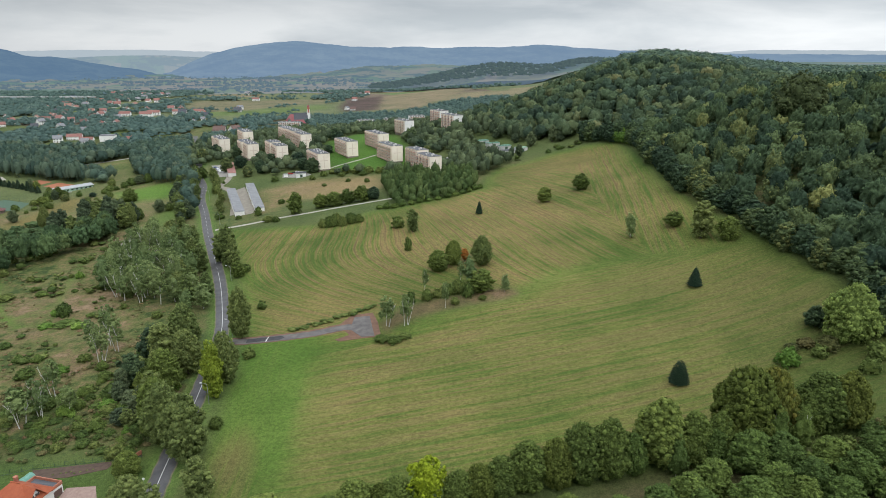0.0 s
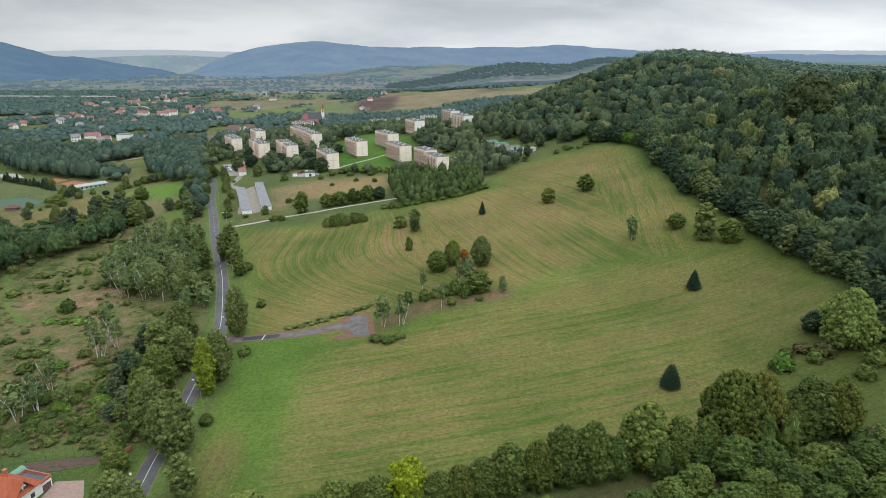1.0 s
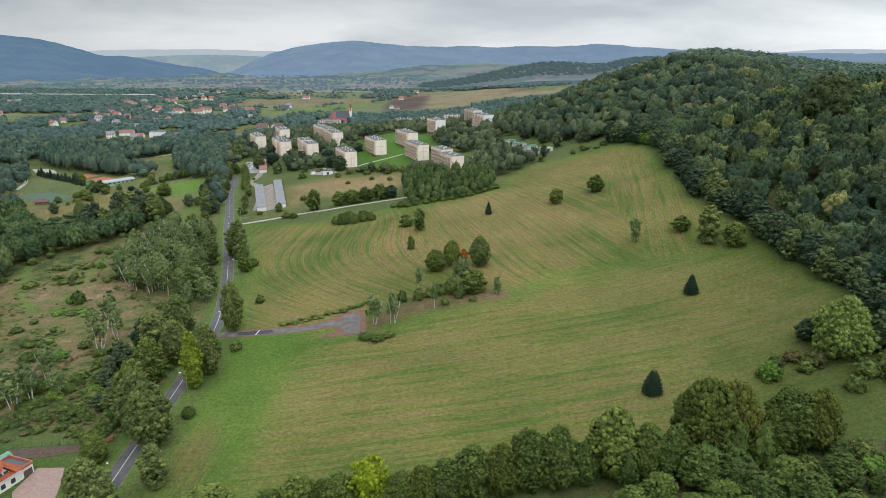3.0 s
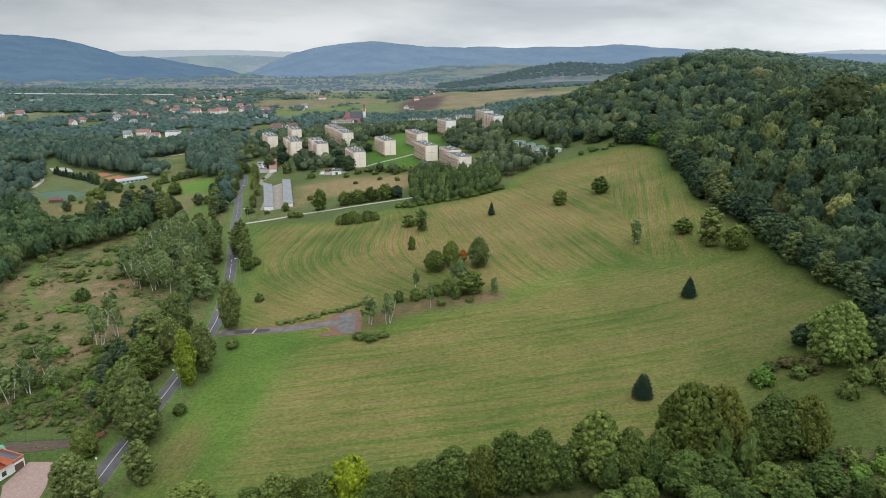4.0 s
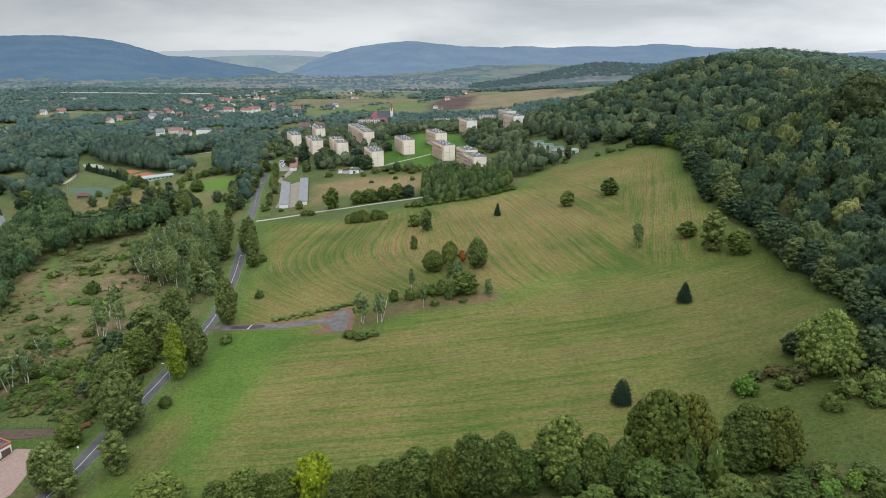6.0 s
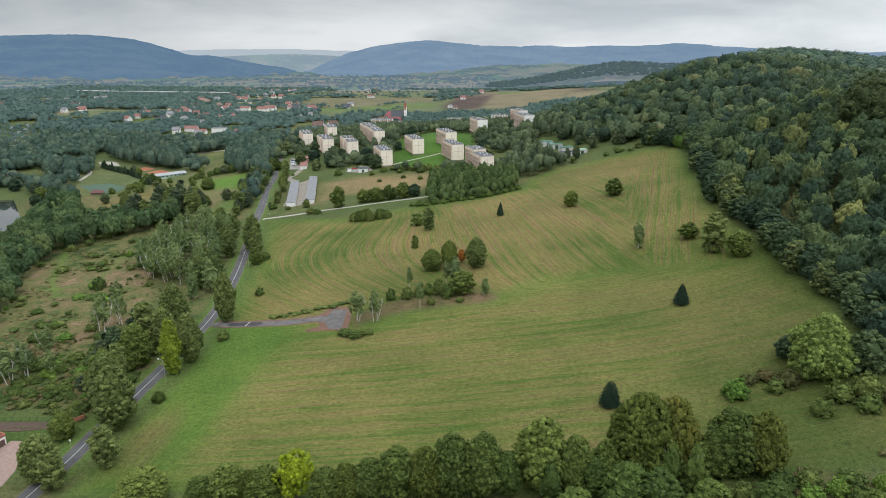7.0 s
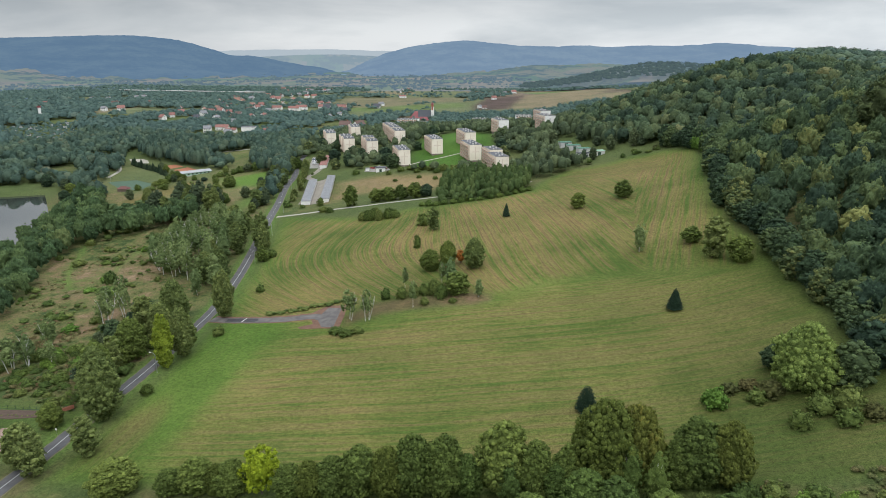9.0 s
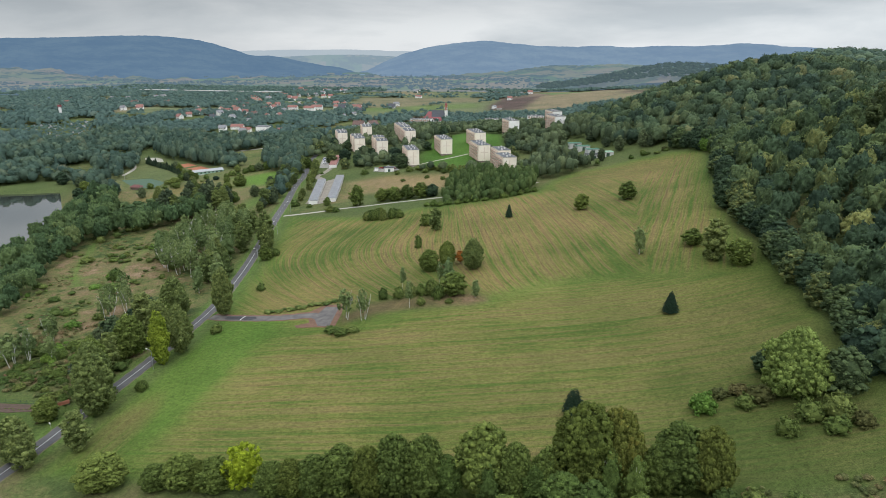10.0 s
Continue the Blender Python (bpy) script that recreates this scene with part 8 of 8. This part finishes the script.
def street_lamp(x, y, turn, tall=8.0, label="tall grey street lamp with a curved arm beside the road"):
    b = root_at("street_lamp", x, y, ground_z(x, y) - 0.1, turn, label, "street lamp")
    part("pole", tube("pole", [(0, 0, 0), (0, 0, tall * 0.5), (0, 0, tall * 0.93)], 0.11, GALVANISED), b)
    part("arm", tube("arm", [(0, 0, tall * 0.92), (-0.4, 0, tall * 0.98), (-1.2, 0, tall), (-1.9, 0, tall)], 0.06, GALVANISED), b)
    part("lamp_head", box_mesh("lamp_head", WHITE_WALL, (-2.6, -1.8, -0.17, 0.17, tall - 0.07, tall + 0.1)), b)
    return b


for x_, y_ in ((-79.3, 198.5), (-87.4, 251), (-108.5, 318), (-128, 372), (-150, 428), (-182.6, 503)):
    street_lamp(x_, y_, -8)
street_lamp(-391, 534, 40, 11, "floodlight mast beside the sports pitch")
post_ = root_at("sign_post", -82.6, 155.7, ground_z(-82.6, 155.7), 0, "round white road sign on a short post", "road sign")
part("pole", tube("pole", [(0, 0, 0), (0, 0, 2.4)], 0.05, GALVANISED), post_)
bm_ = bmesh.new()
bmesh.ops.create_cone(bm_, cap_ends=True, segments=20, radius1=0.38, radius2=0.38, depth=0.05, matrix=pose(0, -0.08, 2.4, 90, 0, 0))
me_ = bpy.data.meshes.new("sign_plate")
bm_.to_mesh(me_)
bm_.free()
me_.materials.append(WHITE_WALL)
part("sign_plate", me_, post_)
bill_ = root_at("notice_board", -90.5, 168.5, ground_z(-90.5, 168.5), 62, "dark red notice board in the roadside trees", "notice board")
part("board", box_mesh("board", BRICK_RED, (-1.8, 1.8, -0.1, 0.1, 0.9, 2.2)), bill_)
part("post", box_mesh("post", BARK, (-1.7, -1.5, -0.08, 0.08, -0.4, 0.9)), bill_)
part("post", box_mesh("post", BARK, (1.5, 1.7, -0.08, 0.08, -0.4, 0.9)), bill_)


# ---- the viaduct across the far valley ----
via_ = tagged(root_at("viaduct", -1020, 1550, -3.6, 0, "long pale concrete viaduct across the far valley", "viaduct"), kind="structure")
part("deck", box_mesh("deck", GREY_WALL, (-216, 216, -6, 6, 10.1, 11.4)), via_)
pier_ = box_mesh("pier", CONCRETE, (-1.6, 1.6, -5, 5, -16, 9.5))
for k_ in range(11):
    part("pier", pier_, via_, pose(-200 + 40 * k_, 0, 0))


# ---- the house by the road and its garden ----
def near_house():
    z = ground_z(-112, 147)
    b = root_at("house", -111.2, 147.2, z, -14, "white house with a bright orange tiled roof and brick terrace", "house")
    part("wall", net("wall", [(-6, -5.5, -1), (5, -5.5, -1), (5, 5, -1), (-6, 5, -1), (-6, -5.5, 4.4), (5, -5.5, 4.4), (5, 5, 4.4), (-6, 5, 4.4)], [(0, 1, 5, 4), (1, 2, 6, 5), (2, 3, 7, 6), (3, 0, 4, 7)], mats=[WHITE_WALL]), b)
    t = 0.25
    rf = part("roof", net("roof", [(-6.8, -6.3, 4.0), (5.8, -6.3, 4.0), (5.8, 5.8, 4.0), (-6.8, 5.8, 4.0), (-1.6, -0.3, 8.7), (0.8, -0.3, 8.7)], [(0, 1, 5, 4), (2, 3, 4, 5), (3, 2, 1, 0)], [(1, 2, 5), (3, 0, 4)], [TILE_ORANGE]), b, label="bright orange tiled hipped roof")
    part("ridge_cap", box_mesh("ridge_cap", TILE_ORANGE, (-1.8, 1.0, -0.45, -0.15, 8.62, 8.85)), rf)
    part("chimney", box_mesh("chimney", BRICK_RED, (-1.5, -0.7, 0.3, 1.1, 7.2, 9.5), (-1.6, -0.6, 0.2, 1.2, 9.5, 9.7)), rf)
    part("chimney", box_mesh("chimney", BRICK_RED, (-4.6, -3.9, -3.0, -2.3, 5.4, 7.2)), rf)
    for xx, yy in ((-4.6, -4.6), (-3.0, -4.6)):
        part("skylight", net("skylight", [(xx - 0.4, yy - 0.6, 4.78 + 0.75), (xx + 0.4, yy - 0.6, 4.78 + 0.75), (xx + 0.4, yy + 0.4, 5.6 + 0.75), (xx - 0.4, yy + 0.4, 5.6 + 0.75)], [(0, 1, 2, 3)], mats=[GLASS]), rf)
    # gabled dormer over the drive, glazed triangle in white boards
    d = part("dormer", net("dormer", [(4.8, -2.6, 4.0), (4.8, 2.6, 4.0), (4.8, 0, 7.2)], None, [(0, 1, 2)], [WHITE_WALL]), b, label="white boarded gable")
    part("dormer_roof", net("dormer_roof", [(5.7, -3.4, 3.7), (5.7, 0, 7.7), (0, 0, 8.3), (0, -3.4, 6.4), (5.7, 3.4, 3.7), (0, 3.4, 6.4)], [(0, 1, 2, 3), (1, 4, 5, 2)], mats=[TILE_ORANGE]), d)
    part("window", box_mesh("window", GLASS, (4.8, 4.86, -1.5, -0.2, 4.3, 5.6), (4.8, 4.86, 0.2, 1.5, 4.3, 5.6)), d)
    # garage wing with flat roof terrace behind a brick parapet
    g = part("garage_wing", box_mesh("garage_wing", WHITE_WALL, (-4, 4.9, 5, 8.6, -1, 3.1)), b)
    part("terrace_floor", box_mesh("terrace_floor", ROOF_FELT, (-3.8, 4.7, 5.2, 8.4, 3.1, 3.2)), g)
    part("parapet", box_mesh("parapet", BRICK_RED, (-4.1, 5.0, 8.4, 8.7, 3.1, 4.0), (4.7, 5.0, 5.2, 8.4, 3.1, 4.0), (-4.1, -3.8, 5.2, 8.4, 3.1, 4.0)), g, label="red brick terrace parapet")
    part("garage_door", box_mesh("garage_door", TILE_BROWN, (4.88, 4.96, 5.5, 8.2, -0.2, 2.3)), g)
    for k in range(3):
        w = part("window", box_mesh("window", GLASS, (5.0, 5.05, -4.4 + 3 * k, -3.1 + 3 * k, 1, 2.4)), b)
    return b


near_house()
plate("drive", [(-104.5, 156), (-96.5, 156.4), (-93, 150), (-90.5, 144), (-88, 136), (-92, 128), (-97, 133), (-101, 141), (-104, 145)], 0.1, PAVING_PINK, "pinkish block-paved drive beside the house", "drive", 2)
plate("vegetable_bed", [(-116.5, 160.2), (-119.4, 165), (-96.2, 168.2), (-97.3, 164.2), (-107, 161)], 0.1, SOIL, "dug brown vegetable bed along the fence", "vegetable bed", 2)
for x_, y_ in ((-110, 163), (-108.6, 163.2), (-107.4, 163.6), (-106, 162.8), (-104.6, 163.4), (-103, 164), (-101.4, 164.4), (-112, 162.4)):
    put("shrub0", x_, y_, 0.45, 1.0, "low leafy cabbage plants in the soil", "vegetables in the bed")


def poly_tunnel(x, y, turn, length=7.0, r=1.7):
    b = root_at("poly_tunnel", x, y, ground_z(x, y) - 0.1, turn, "rounded green polythene tunnel in the garden", "greenhouse")
    v, q = [], []
    n = 10
    for k, yy in enumerate(np.linspace(0, length, 6)):
        for i in range(n + 1):
            a = math.pi * i / n
            v.append((math.cos(a) * r, yy, math.sin(a) * r * 1.25 + 0.06 * (k % 2)))
    for k in range(5):
        for i in range(n):
            c = k * (n + 1) + i
            q.append((c, c + 1, c + n + 2, c + n + 1))
    part("cover", net("cover", v, q, mats=[GREEN_SHEET], smooth=True), b)
    for yy in (0.0, length):
        ring = [(math.cos(math.pi * i / n) * r, yy, math.sin(math.pi * i / n) * r * 1.25) for i in range(n + 1)] + [(0, yy, 0.0)]
        part("end_sheet", net("end_sheet", ring, None, [(i, i + 1, n + 1) for i in range(n)], [GREEN_SHEET]), b)
    return b


poly_tunnel(-118.8, 155.0, -14, 6.5)


def fence(points, tall, spacing, label):
    b = tagged(root_at("fence", 0, 0, 0, 0, label, "fence"))
    post = tube("post", [(0, 0, -0.3), (0, 0, tall)], 0.06, GREEN_STEEL, 5)
    for (ax, ay), (bx, by) in zip(points, points[1:]):
        n = max(1, int(math.hypot(bx - ax, by - ay) / spacing))
        for k in range(n):
            f0, f1 = k / n, (k + 1) / n
            p0, p1 = (ax + (bx - ax) * f0, ay + (by - ay) * f0), (ax + (bx - ax) * f1, ay + (by - ay) * f1)
            z0, z1 = ground_z(*p0), ground_z(*p1)
            part("post", post, b, pose(*p0, z0))
            v, f = [], []
            for hh in (0.25, tall * 0.55, tall * 0.95):
                limb(v, f, (*p0, z0 + hh), (*p1, z1 + hh), 0.02, 0.02, 4)
            limb(v, f, (*p0, z0 + 0.06), (*p1, z1 + 0.06), 0.05, 0.05, 4)
            part("wire_panel", net("wire_panel", np.array(v), np.array(f), mats=[GREEN_STEEL]), b)
    return b


fence([(-128, 162.8), (-119.6, 165.7), (-108, 167.2), (-96, 168.9), (-89.5, 170)], 1.5, 2.4, "green wire fence with slim posts behind the vegetable bed")
fence([(-396, 531), (-376, 550), (-345, 538)], 3.5, 6, "tall green ball-stop fence round the pitch")


# ---- vehicles ----
def car(x, y, turn, paint, label, group="", length=4.3, tall=1.45, van=False):
    b = root_at("car" if not van else "van", x, y, ground_z(x, y) + 0.12, turn, label, "car" if not van else "van", group)
    w, l = 0.88, length / 2
    if van:
        side = [(-l, 0.35), (l, 0.35), (l, 0.95), (l - 0.75, 1.15), (l - 1.35, tall), (-l, tall)]
    else:
        side = [(-l, 0.35), (l, 0.35), (l, 0.72), (l * 0.5, 0.92), (l * 0.15, tall), (-l * 0.62, tall), (-l, 0.95)]
    n = len(side)
    v = [(a, s * (w if h < 1.0 else w * 0.86), h) for s in (-1, 1) for a, h in side]
    bm = bmesh.new()
    vs = [bm.verts.new(p) for p in v]
    bm.faces.new(vs[:n])
    bm.faces.new(vs[n:][::-1])
    for i in range(n):
        k = (i + 1) % n
        bm.faces.new((vs[i], vs[k], vs[n + k], vs[n + i]))
    bmesh.ops.recalc_face_normals(bm, faces=bm.faces)
    bmesh.ops.bevel(bm, geom=bm.edges[:], offset=0.06, segments=2, affect="EDGES")
    me = bpy.data.meshes.new("body")
    bm.to_mesh(me)
    bm.free()
    me.materials.append(paint)
    body = part("body", me, b)
    hi, lo = tall - 0.08, 1.0
    if not van:
        part("side_window", box_mesh("side_window", GLASS, (-l * 0.6, l * 0.12, -w - 0.005, -w * 0.86, lo, hi)), body)
        part("side_window", box_mesh("side_window", GLASS, (-l * 0.6, l * 0.12, w * 0.86, w + 0.005, lo, hi)), body)
        part("windscreen", net("windscreen", [(l * 0.49, -0.7, 0.96), (l * 0.49, 0.7, 0.96), (l * 0.18, 0.68, tall - 0.02), (l * 0.18, -0.68, tall - 0.02)], [(0, 1, 2, 3)], mats=[GLASS]), body)
    else:
        part("windscreen", net("windscreen", [(l - 0.72, -0.75, 1.18), (l - 0.72, 0.75, 1.18), (l - 1.3, 0.7, tall - 0.03), (l - 1.3, -0.7, tall - 0.03)], [(0, 1, 2, 3)], mats=[GLASS]), body)
    for sx in (-0.62, 0.62):
        for sy in (-1, 1):
            bm = bmesh.new()
            bmesh.ops.create_cone(bm, cap_ends=True, segments=14, radius1=0.32, radius2=0.32, depth=0.2, matrix=pose(sx * l, sy * (w - 0.06), 0.32, 90, 0, 0))
            me = bpy.data.meshes.new("wheel")
            bm.to_mesh(me)
            bm.free()
            me.materials.append(TYRE)
            part("wheel", me, b)
    return b


PAINTS = [(surface("car_paint_white", (0.7, 0.7, 0.7), (0.8, 0.8, 0.8), 1, 0.25), "white"), (surface("car_paint_black", (0.015, 0.015, 0.018), (0.03, 0.03, 0.03), 1, 0.25), "black"), (surface("car_paint_silver", (0.35, 0.36, 0.38), (0.45, 0.46, 0.48), 1, 0.3, 0.5), "silver"), (surface("car_paint_red", (0.3, 0.03, 0.02), (0.4, 0.05, 0.04), 1, 0.25), "red"), (surface("car_paint_blue", (0.03, 0.06, 0.2), (0.05, 0.09, 0.28), 1, 0.25), "blue")]
rg_ = np.random.default_rng(31)
for k_, (x_, y_) in enumerate(((-214, 613), (-212, 609), (-210, 605), (-208, 601), (-206, 597), (-204, 592), (-131, 558), (-128, 560), (-125, 561), (-122, 558), (-119, 556))):
    p_ = PAINTS[int(rg_.integers(0, 5))]
    car(x_, y_, rg_.uniform(-10, 20), p_[0], f"{p_[1]} car parked on the concrete yard", "parked cars")
for k_ in range(9):
    p_ = PAINTS[int(rg_.integers(0, 5))]
    car(12 - 2.0 * k_ * 0.5, 512 + 6.2 * k_, 108 + rg_.uniform(-8, 8), p_[0], f"{p_[1]} car parked in the lane by the flats", "cars by the flats")

# the pattern plants have been copied; take the patterns away
for root_, _h, _w in PATTERNS.values():
    for ob_ in (*root_.children_recursive, root_):
        bpy.data.objects.remove(ob_)
